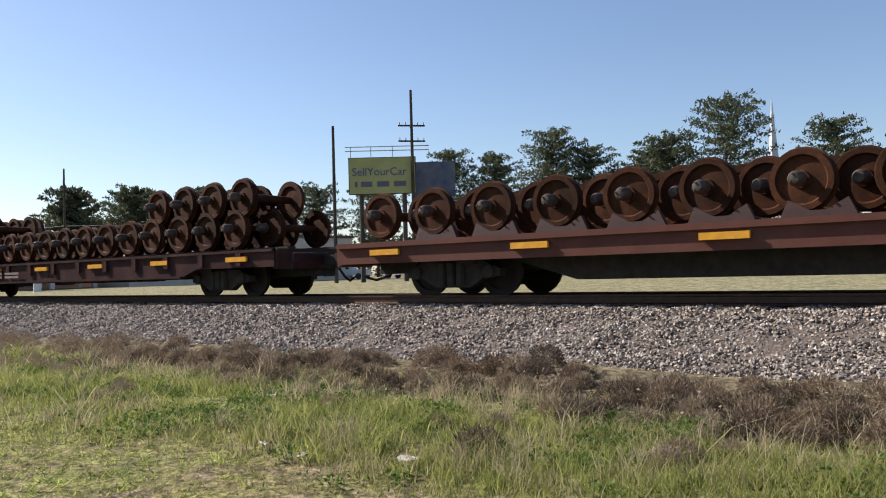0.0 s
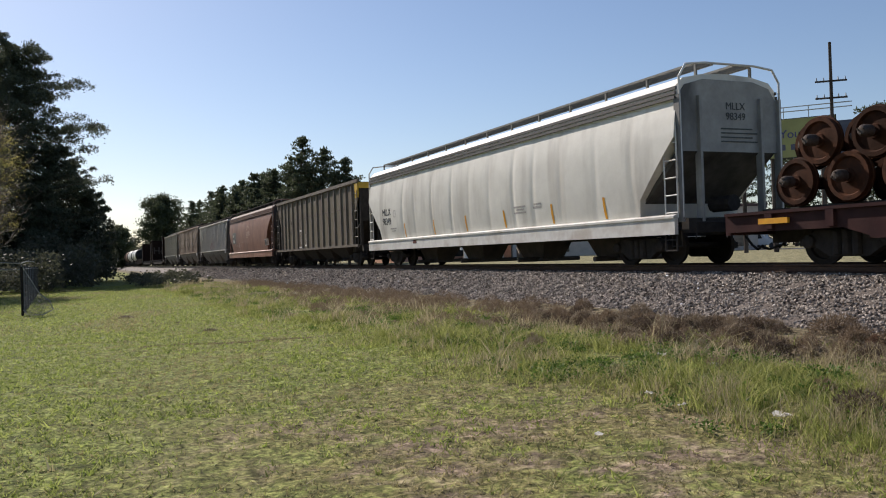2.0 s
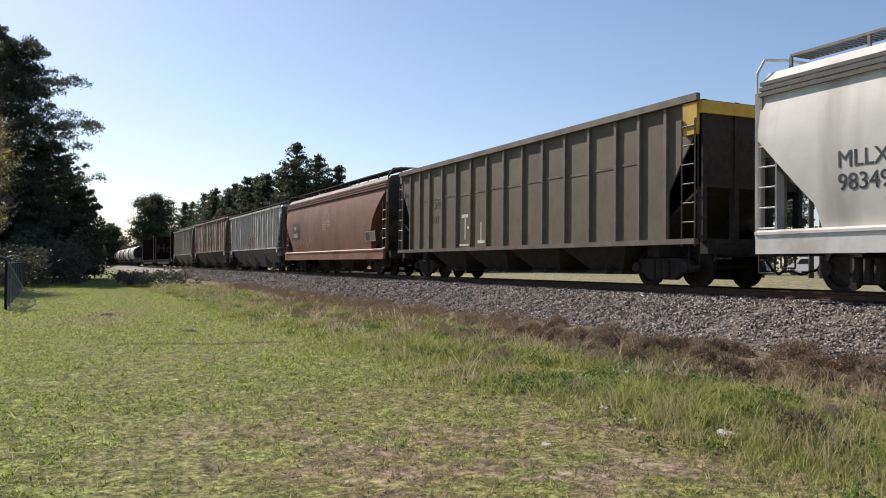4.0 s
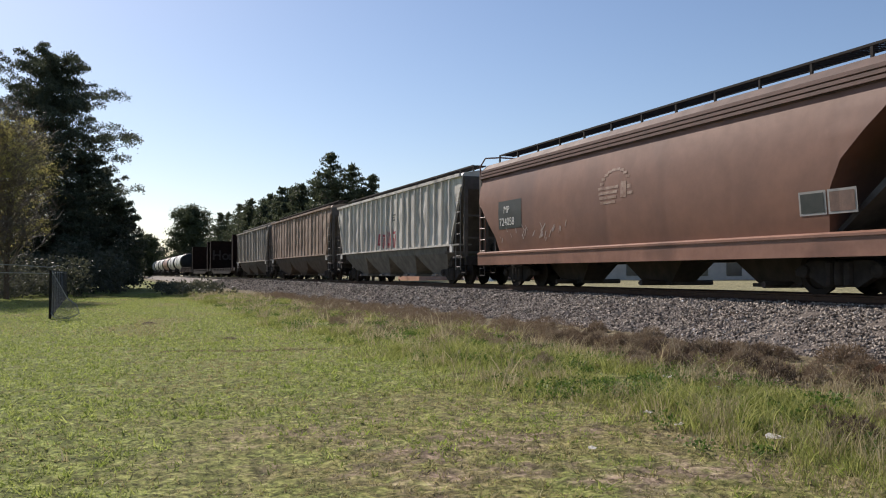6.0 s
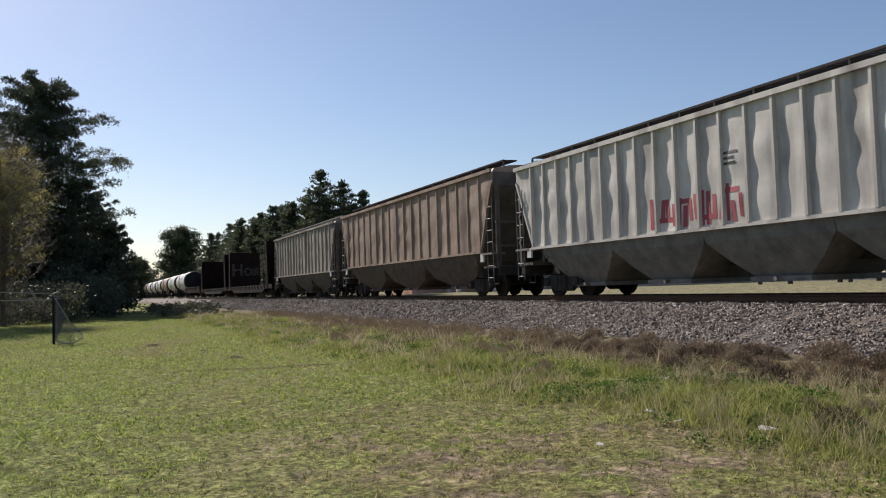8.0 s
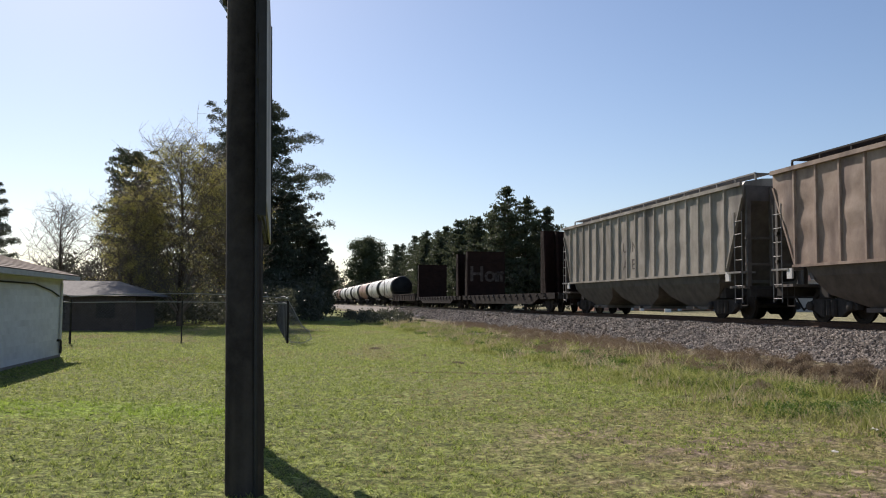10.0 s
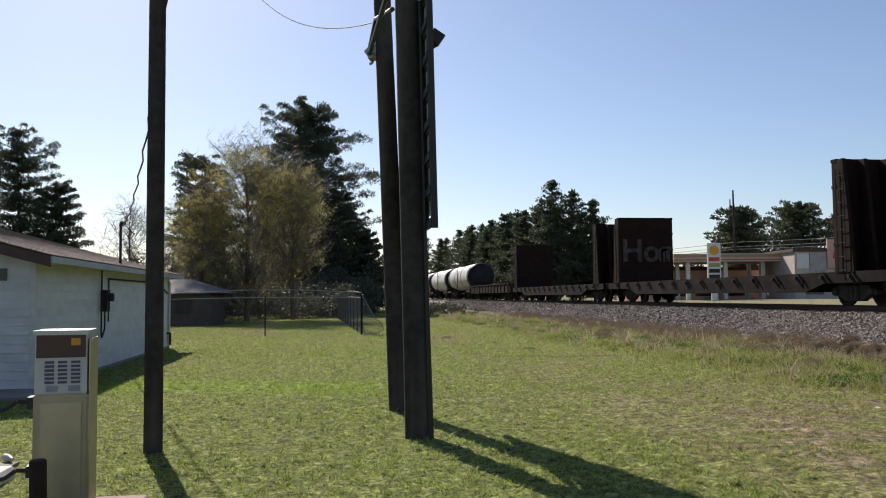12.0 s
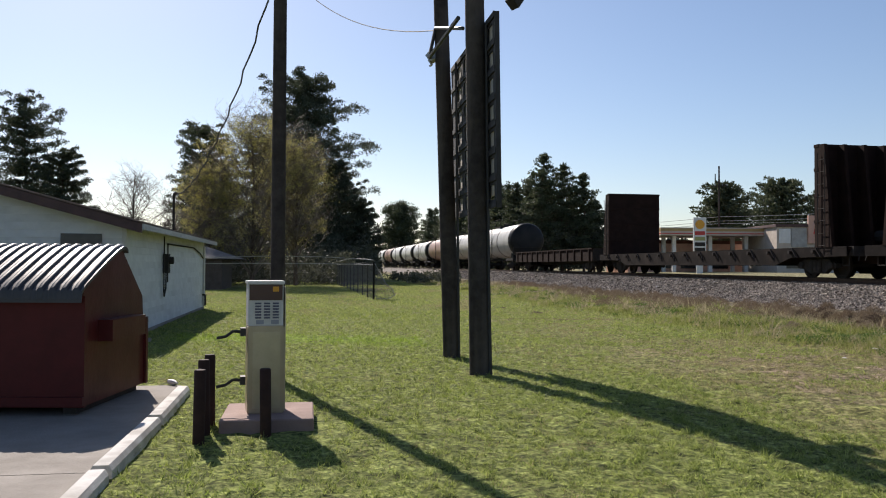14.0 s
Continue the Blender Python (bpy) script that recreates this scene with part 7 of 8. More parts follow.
def build_grass():
    rng = np.random.RandomState(8)
    # mown lawn, thickest along the strip in front of the walk
    n = 700000
    t = rng.rand(n)
    cx, cy = 0.2 - 5.4 * t, 0.8 - 7.6 * t
    r = 1.2 + 25 * rng.rand(n) ** 1.15
    th = radians(90) + rng.uniform(-1.15, 0.95, n)
    x, y = cx + r * np.cos(th), cy + r * np.sin(th)
    keep = (x < 6.2) & ~((x < -6.5) & (y < 4.6)) & ~((x < -8.7) & (y > 11.2) & (y < 24.5)) & ~((x > -5.85) & (x < -4.85) & (y > 1.0) & (y < 2.2))
    bare = np.array([noise.noise((p * 0.55, q * 0.55, 4)) for p, q in zip(x, y)])
    keep &= ~((x > 0.0) & (x < 5.2) & (y < 9) & (rng.rand(n) < 0.34 + 0.9 * bare))
    x, y, r, bare = x[keep], y[keep], r[keep], bare[keep]
    k = len(x)
    h = rng.uniform(0.013, 0.036, k) + 0.025 * (rng.rand(k) < 0.03)
    w = rng.uniform(0.0035, 0.007, k) * (1 + r / 5)
    tuft = np.array([noise.noise((p * 7.5, q * 7.5, 6)) for p, q in zip(x, y)])
    mid = np.array([noise.noise((p * 2.1, q * 2.1, 16)) + 0.9 * noise.noise((p * 0.45, q * 0.45, 8)) for p, q in zip(x, y)])
    keep = rng.rand(k) < 0.55 + 1.2 * tuft + 0.15 * (r > 8)
    x, y, r, h, w, tuft, mid = x[keep], y[keep], r[keep], h[keep], w[keep], tuft[keep], mid[keep]
    k = len(x)
    fine = 0.7 * tuft + mid
    h *= np.clip(1.0 + 1.9 * tuft + 0.5 * mid, 0.4, 2.4)
    dry = fine + rng.normal(0, 0.25, k) < -0.12 + 0.50 * np.clip((x - 0.2) / 2.5, 0, 1) * np.clip((12 - y) / 4, 0, 1) - 0.42 * np.clip((0.5 - x) / 3.0, 0, 1)
    lush = (np.exp(-((y - 11.2 + 0.30 * (x + 4.6)) / 1.0) ** 2) * (x > -7.9) * (x < -2.6) + rng.normal(0, 0.24, k) + 0.3 * fine) > 0.5
    P = on_ground(x, y, -0.005)
    for nm, sel, mt, lb in (("lawn_grass", ~dry & ~lush, M_LAWN, "short green mown lawn grass"), ("dry_lawn_grass", dry & ~lush, M_LAWN2, "short yellowed patches of mown lawn grass"), ("lush_lawn_grass", lush, M_LUSH, "bright green strip of lush lawn grass")):
        blades(nm, P[sel], h[sel], w[sel], np.full(int(sel.sum()), 0.85), mt, lb, rng)
    # the lawn goes on past the fence with broader tufts
    rf = np.random.RandomState(18)
    n = 190000
    x, y = rf.uniform(-22, 7.5, n), 19 + 52 * rf.rand(n) ** 1.2
    keep = (rf.rand(n) < np.clip((y - 17) / 9, 0.1, 1)) & (x < 4.6 + np.clip((y - 18) * 0.07, 0, 2.5)) & ~((x < -8.5) & (y < 24.7)) & ~((x < -9.5) & (y > 46) & (y < 55))
    x, y = x[keep], y[keep]
    k = len(x)
    tone = np.array([noise.noise((p * 0.5, q * 0.22, 8)) for p, q in zip(x, y)]) + rf.normal(0, 0.22, k)
    P = on_ground(x, y, -0.005)
    for sel, mt, lb in ((tone > -0.26, M_LAWN, "green mown lawn grass towards the trees"), (tone <= -0.26, M_LAWN2, "yellowed mown lawn grass towards the trees")):
        blades("far_lawn_grass", P[sel], rf.uniform(0.025, 0.06, int(sel.sum())), rf.uniform(0.025, 0.055, int(sel.sum())), np.full(int(sel.sum()), 0.8), mt, lb, rf)
    # rough verge: tufts of green and straw
    for name, m, cnt, per, hlo, hhi, x0, x1, lab, sd in (
            ("verge_grass", M_TALL, 5600, 26, 0.06, 0.23, 4.6, 8.9, "tall rough green grass along the verge", 1),
            ("straw_tufts", M_DRY, 1300, 14, 0.14, 0.40, 4.7, 9.2, "pale dry straw tufts standing in the verge", 2)):
        rg = np.random.RandomState(20 + sd)
        cy = -4 + 70 * rg.rand(cnt) ** 1.5
        cx = x0 + (x1 - x0) * np.clip(rg.beta(1.6, 1.8, cnt), 0, 1)
        cx += np.array([0.9 * noise.noise((0.3, q * 0.45, 5)) for q in cy]) * (cx < 7)
        fq = 0.4 if sd == 1 else 0.95
        pat = np.array([noise.noise((p * fq, q * fq, 9 + sd)) for p, q in zip(cx, cy)])
        fade = np.clip((cy - 12) / 8, 0, 1)
        ok = pat > ((-0.20 + 0.32 * fade) if sd == 1 else 0.02)
        cx, cy, pat = cx[ok], cy[ok], pat[ok]
        hh = rg.uniform(hlo, hhi, len(cx)) * (0.66 + 1.5 * pat)
        X = np.repeat(cx, per) + rg.normal(0, 0.09, len(cx) * per)
        Y = np.repeat(cy, per) + rg.normal(0, 0.09, len(cx) * per)
        Hh = np.repeat(hh, per) * rg.uniform(0.5, 1.15, len(X))
        W = rg.uniform(0.004, 0.010, len(X)) * (1 + np.clip(Y, 0, 60) / 18)
        blades(name, on_ground(X, Y, -0.01), Hh, W, np.full(len(X), 0.62), m, lab, rg, True)
    # leaning pale stalks thick in the verge opposite the start of the walk
    rg = np.random.RandomState(27)
    cx, cy = rg.uniform(5.0, 8.9, 520), rg.uniform(0.5, 15.5, 520)
    pat = np.array([noise.noise((p * 0.8, q * 0.8, 14)) for p, q in zip(cx, cy)])
    cx, cy, pat = cx[pat > -0.02], cy[pat > -0.02], pat[pat > -0.02]
    X = np.repeat(cx, 22) + rg.normal(0, 0.08, len(cx) * 22)
    Y = np.repeat(cy, 22) + rg.normal(0, 0.08, len(cx) * 22)
    Hh = np.repeat(rg.uniform(0.14, 0.34, len(cx)) * (0.7 + 1.2 * pat), 22) * rg.uniform(0.5, 1.2, len(X))
    blades("straw_tufts", on_ground(X, Y, -0.01), Hh, rg.uniform(0.004, 0.009, len(X)), np.full(len(X), 0.5), M_DRY, "dense pale dry stalks leaning in the rough verge", rg, True)
    rg = np.random.RandomState(31)
    n = 80000
    x, y = 4.3 + 5.2 * rg.beta(1.3, 1.3, n), -4 + 60 * rg.rand(n) ** 1.4
    x += np.array([0.9 * noise.noise((0.3, q * 0.45, 5)) for q in y]) * (x < 7)
    ok = np.array([noise.noise((p * 0.7, q * 0.7, 2)) for p, q in zip(x, y)]) > -0.25 + 0.3 * np.clip((y - 13) / 8, 0, 1)
    x, y = x[ok], y[ok]
    blades("verge_undergrowth", on_ground(x, y, -0.01), rg.uniform(0.03, 0.11, len(x)), rg.uniform(0.008, 0.016, len(x)) * (1 + np.clip(y, 0, 60) / 15), np.full(len(x), 0.6), M_TALL, "low green weeds under the verge grass", rg)
    # leafy clumps and brown litter of old stalks between the tufts
    for name, m, cnt, x0, x1, lab, sd, sz in (("leafy_weeds", M_BROAD, 1100, 4.7, 8.6, "low broad-leaved green weeds in the verge", 3, 0.045),
                                             ("dead_litter", M_WEED3, 420, 7.6, 9.9, "matted brown dead stalks in the verge", 4, 0.05)):
        rg = np.random.RandomState(40 + sd)
        cx, cy = x0 + (x1 - x0) * rg.beta(1.7, 1.5, cnt), -3 + 62 * rg.rand(cnt) ** 1.4
        if sd == 4:
            cx -= 2.6 * np.clip((cy - 13) / 6, 0, 1) * rg.rand(cnt)
        ok = np.array([noise.noise((a * 0.5, b * 0.5, 30 + sd)) for a, b in zip(cx, cy)]) > -0.05
        cx, cy = cx[ok], cy[ok]
        c = on_ground(cx, cy, 0.05)
        v, f = leaf_cloud(c, rg.uniform(0.12, 0.34, len(c)), 70, sz, rg, 0.35)
        v[:, 2] = np.maximum(v[:, 2], 0.02)
        tagged(raw(name, v.tolist(), f.tolist(), m), lab, "weeds", kind="stuff")
    # a thin brown rut of dead grass across the lawn
    rg = np.random.RandomState(55)
    u = rg.rand(1500)
    x = 0.9 + 3.3 * u + rg.normal(0, 0.05, 1500)
    y = 17.5 - 0.6 * u + 0.12 * np.sin(9 * u) + rg.normal(0, 0.07, 1500)
    blades("dead_grass_rut", on_ground(x, y, -0.005), rg.uniform(0.015, 0.04, 1500), rg.uniform(0.010, 0.02, 1500), np.full(1500, 0.9), M_WEED, "thin brown rut of dead grass across the lawn", rg)


def weed_mound(seed, material):
    """One dead weed: a low dome of fine crossing stems."""
    rg = np.random.RandomState(seed)
    k = 1500
    d = rg.normal(0, 1, (k, 3))
    d[:, 2] = np.abs(d[:, 2]) * 0.9
    d /= np.linalg.norm(d, axis=1)[:, None]
    lump = 1 + 0.16 * np.sin(3 * np.arctan2(d[:, 1], d[:, 0]) + seed)[:, None] * (1 - d[:, 2:])
    root = d * rg.uniform(0.60, 0.93, (k, 1)) * [1, 1, 0.9] * lump
    tip = root + d * rg.uniform(0.05, 0.16, (k, 1)) + rg.normal(0, 0.055, (k, 3))
    side = np.cross(d, rg.normal(0, 1, (k, 3)))
    side /= np.linalg.norm(side, axis=1)[:, None]
    w = rg.uniform(0.016, 0.034, (k, 1))
    v = np.stack([root - side * w, root + side * w, tip], 1).reshape(-1, 3)
    me = bpy.data.meshes.new("weed")
    me.from_pydata(v.tolist(), [], (np.arange(k)[:, None] * 3 + [0, 1, 2]).tolist())
    me.materials.append(material)
    return me


def build_weeds():
    rg = random.Random(12)
    kinds = [weed_mound(i, (M_WEED, M_WEED2, M_WEED3)[i % 3]) for i in range(6)]
    red = weed_mound(9, M_RUSTWEED)
    spots = []
    while len(spots) < 420:
        y = -4 + 58 * rg.random() ** 1.25
        x = rg.gauss(9.4, 0.46) - 0.9 * (1 - ease(3, 8, y))
        if 7.2 < x < 10.3 and noise.noise((x * 0.8, y * 0.55, 21)) > -0.25:
            spots.append((x, y, rg.uniform(0.15, 0.31)))
    for i in range(90):
        spots.append((rg.uniform(8.4, 9.9) - 0.7 * (i % 3 == 0), rg.uniform(2.5, 13.0), rg.uniform(0.13, 0.24)))
    for i in range(110):
        spots.append((rg.uniform(6.2, 9.3), rg.uniform(11, 34), rg.uniform(0.14, 0.30)))
    for i in range(40):
        spots.append((rg.uniform(6.0, 8.6), -3 + 50 * rg.random() ** 1.3, rg.uniform(0.12, 0.32)))
    spots.sort(key=lambda s: s[1])
    far = []
    for i, (x, y, s) in enumerate(spots):
        me = red if rg.random() < 0.02 else rg.choice(kinds)
        s *= 0.65 if me == red else 1.0
        z = max(ground_z(x, y), ballast_z(x, y) - 0.14 if x > 10.1 else 0) - 0.02
        m = Matrix.LocRotScale((x, y, z), Euler((rg.uniform(-0.15, 0.15), rg.uniform(-0.15, 0.15), rg.uniform(0, 6.28))), (s, s * rg.uniform(0.8, 1.2), s * rg.uniform(0.95, 1.35)))
        if i < 300:
            ob = new("weed_clump", me)
            ob.matrix_basis = m
            if me == red:
                tagged(ob, "rust-red dead weed clump beside the ballast", "weed", "dead weeds along the ballast")
            else:
                tagged(ob, "grey-brown dead weed clump beside the ballast" if x > 8.9 else "grey-brown dead weed clump standing in the verge", "weed", "dead weeds along the ballast")
        else:
            v = np.empty(len(me.vertices) * 3)
            me.vertices.foreach_get("co", v)
            far.append(v.reshape(-1, 9)[::3].reshape(-1, 3) @ np.array(m.to_3x3()).T + np.array(m.translation))
    v = np.concatenate(far)
    tagged(raw("far_weeds", v.tolist(), (np.arange(len(v) // 3)[:, None] * 3 + [0, 1, 2]).tolist(), M_WEED), "grey-brown dead weeds along the distant ballast", "weeds", kind="stuff")
    for x, y, s in ((2.67, 20.7, 0.22), (1.11, 27.7, 0.26), (2.3, 24.1, 0.16)):
        ob = new("dry_clump", kinds[1])
        ob.location, ob.scale = (x, y, ground_z(x, y) - 0.02), (s, s * 1.3, s * 0.45)
        tagged(ob, "low brown clump of dry cuttings on the lawn", "grass clump", "dry clumps on the lawn")
    # scraps of litter caught in the grass
    for x, y, s in ((5.55, 5.57, 0.09), (6.91, 7.96, 0.10), (5.38, 7.26, 0.07), (5.26, 6.56, 0.06), (3.78, 5.86, 0.06), (7.15, 9.27, 0.09)):
        bm = bmesh.new()
        grid = [[bm.verts.new(((a - 1.5) * s * 0.6 + rg.uniform(-0.2, 0.2) * s, (b - 1.5) * s * 0.4 + rg.uniform(-0.15, 0.15) * s, rg.uniform(0.1, 0.6) * s)) for b in range(4)] for a in range(4)]
        for a in range(3):
            for b in range(3):
                bm.faces.new((grid[a][b], grid[a + 1][b], grid[a + 1][b + 1], grid[a][b + 1]))
        bmesh.ops.solidify(bm, geom=bm.faces[:], thickness=0.003)
        ob = part("litter_scrap", bm, M_LETW)
        ob.matrix_basis = pose(x, y, ground_z(x, y) + 0.06, 0, 0, rg.uniform(0, 360))
        tagged(ob, "crumpled white scrap of litter in the grass", "litter", "litter in the verge")


# ---- trees ----
M_BARK = mat("pine_bark", (0.10, 0.065, 0.045), (0.055, 0.038, 0.028), 4, 0.9, 0, 0.6, 14, (0.16, 0.11, 0.08), 2, 0.5, 4)
M_NEEDLE = leaf_mat("pine_needles", (0.062, 0.078, 0.044), (0.105, 0.122, 0.068), 0.36)
M_NEEDLE2 = leaf_mat("pine_needles_dark", (0.060, 0.074, 0.050), (0.098, 0.114, 0.072), 0.36)
M_BUD = leaf_mat("spring_buds", (0.36, 0.33, 0.10), (0.60, 0.54, 0.19), 0.6)
M_TWIG = leaf_mat("bare_twigs", (0.115, 0.09, 0.07), (0.20, 0.165, 0.135), 0.1)
M_BRUSH = leaf_mat("thicket_leaves", (0.062, 0.068, 0.046), (0.115, 0.118, 0.078), 0.3)


def leaf_cloud(centres, radii, per, size, rg, flat=0.6):
    """Small three-cornered leaves scattered through clumps."""
    c = np.repeat(centres, per, 0) + rg.normal(0, 0.5, (len(centres) * per, 3)) * np.repeat(radii, per)[:, None] * [1, 1, flat]
    k = len(c)
    a, b = rg.normal(0, 1, (k, 3)), rg.normal(0, 1, (k, 3))
    a /= np.linalg.norm(a, axis=1)[:, None]
    b -= a * (a * b).sum(1)[:, None]
    b /= np.linalg.norm(b, axis=1)[:, None]
    s = rg.uniform(0.5, 1.0, (k, 1)) * size
    v = np.stack([c - a * s * 0.5, c + a * s * 0.5, c + b * s * 1.1], 1).reshape(-1, 3)
    return v, (np.arange(k)[:, None] * 3 + [0, 1, 2])


PROFILE = {
    "pine": ((0.0, 0.6), (0.25, 0.9), (0.5, 1.0), (0.7, 0.85), (0.88, 0.66), (1.0, 0.34)),
    "giant": ((0.0, 1.0), (0.3, 1.05), (0.47, 0.85), (0.52, 1.08), (0.62, 0.85), (0.75, 0.70), (0.90, 0.58), (1.0, 0.30)),
    "cone": ((0.0, 0.95), (0.2, 1.0), (0.5, 0.8), (0.75, 0.5), (1.0, 0.1)),
    "round": ((0.0, 0.6), (0.3, 1.0), (0.6, 0.95), (0.85, 0.65), (1.0, 0.3)),
    "bud": ((0.0, 0.85), (0.2, 1.0), (0.45, 0.85), (0.6, 1.0), (0.8, 0.62), (0.9, 0.66), (1.0, 0.2)),
    "bare": ((0.0, 0.9), (0.4, 1.0), (0.8, 0.6), (1.0, 0.3))}
RISE = {"round": (0.1, 0.6), "bud": (0.35, 1.1), "bare": (0.35, 1.0)}
LIMB_COUNT = {"round": 46, "bud": 76, "bare": 34}


def needle_pads(centres, radii, per, size, rg):
    """Flat domed pads of short needle tufts, as pines carry them at the ends of their limbs."""
    k = len(centres) * per
    R = np.repeat(radii, per)
    rr, th = np.sqrt(rg.rand(k)) * rg.uniform(0.75, 1.15, k), rg.uniform(0, 2 * math.pi, k)
    z = 0.46 * (1 - np.minimum(rr, 1) ** 2) - 0.08 + rg.normal(0, 0.19, k)
    c = np.repeat(centres, per, 0) + np.stack([rr * np.cos(th), rr * np.sin(th), z], 1) * R[:, None]
    a, b = rg.normal(0, 1, (k, 3)), rg.normal(0, 1, (k, 3)) + [0, 0, 0.7]
    b /= np.linalg.norm(b, axis=1)[:, None]
    a -= b * (a * b).sum(1)[:, None]
    a /= np.linalg.norm(a, axis=1)[:, None]
    s = rg.uniform(0.6, 1.15, (k, 1)) * size
    v = np.stack([c - a * s * 0.38, c + a * s * 0.38, c + b * s * 1.2], 1).reshape(-1, 3)
    return v, (np.arange(k)[:, None] * 3 + [0, 1, 2])


WHORLS = {"pine": (18, 5), "giant": (29, 6), "cone": (24, 5)}


def pine(name, label, x, y, h, seed, kind="pine", spread=0.26, bare=0.3, leaf=None, size=0.16, per=110, lean=0.0, clump=0.045):
    """Tapered trunk with whorls of limbs, each limb ending in flat pads of needles with air between the tiers."""
    rg = np.random.RandomState(seed)
    rd = random.Random(seed)
    ob = thing(name, label, "tree", pose(x, y, ground_z(x, y) - 0.05))
    pts = [Vector((lean * i / 8 * h * 0.1 + 0.012 * h * math.sin(i * 0.9 + seed) * (i / 8), 0.012 * h * math.cos(i * 1.3 + seed) * (i / 8), h * 0.97 * i / 8)) for i in range(9)]
    r0 = 0.011 * h + 0.05
    bm = bmesh.new()
    for i in range(8):
        tube(bm, pts[i], pts[i + 1], r0 * (1 - 0.88 * i / 8), r0 * (1 - 0.88 * (i + 1) / 8), 8, False)
    part("trunk", bm, M_BARK, ob)
    shape = PROFILE[kind]
    tiers, limbs = WHORLS[kind]
    bm = bmesh.new()
    cen, rad = [], []
    for w in range(tiers):
        f0 = bare + (0.975 - bare) * (w + 0.5 * rd.random()) / (tiers - 0.5)
        for i in range(limbs):
            f = min(0.985, f0 + rd.uniform(-0.018, 0.018))
            u = max(0.0, (f - bare) / (1 - bare))
            reach = next((ra + (rb - ra) * (u - ua) / (ub - ua) for (ua, ra), (ub, rb) in zip(shape, shape[1:]) if u <= ub), shape[-1][1])
            ln = spread * h * reach * rd.choice((0.55, 0.75, 0.9, 1.0, 1.1)) * rd.uniform(0.9, 1.08)
            az = i * 2 * math.pi / limbs + w * 1.1 + rd.uniform(-0.35, 0.35)
            flat = Vector((math.cos(az), math.sin(az), 0))
            k = min(7, int(f * 8))
            p = pts[k].lerp(pts[k + 1], f * 8 - k)
            rise = rd.uniform(-0.16, 0.10) + 0.28 * u * u
            q = p + flat * ln * 0.55 + Vector((0, 0, rise * ln * 0.45))
            e = p + flat * ln + Vector((0, 0, (rise + 0.10) * ln))
            rl = max(0.02, r0 * 0.24 * (1 - 0.6 * u))
            tube(bm, p, q, rl, rl * 0.6, 5, False)
            tube(bm, q, e, rl * 0.6, rl * 0.2, 5, False)
            for g in (0.18, 0.42, 0.64, 0.83, 0.98) if ln > 0.1 * h else (0.3, 0.9):
                c = p.lerp(q, g / 0.55) if g < 0.55 else q.lerp(e, (g - 0.55) / 0.45)
                across = Vector((-flat.y, flat.x, 0)) * rd.uniform(-0.22, 0.22) * ln * g
                cen.append(c + across + Vector((0, 0, rd.uniform(-0.2, 0.6) * 0.012 * h)))
                rad.append(clump * h * rd.uniform(0.65, 1.15) * (1.12 - 0.45 * u))
    for _ in range(3):
        cen.append(pts[8] + Vector((rd.uniform(-1, 1), rd.uniform(-1, 1), rd.uniform(-2, 1))) * 0.012 * h)
        rad.append(clump * h * 0.55)
    tagged(part("branch_work", bm, M_BARK, ob), kind="stuff")
    v, f = needle_pads(np.array([tuple(c) for c in cen]), np.array(rad), per, size, rg)
    raw("crown", v.tolist(), f.tolist(), leaf or M_NEEDLE, ob)
    return ob


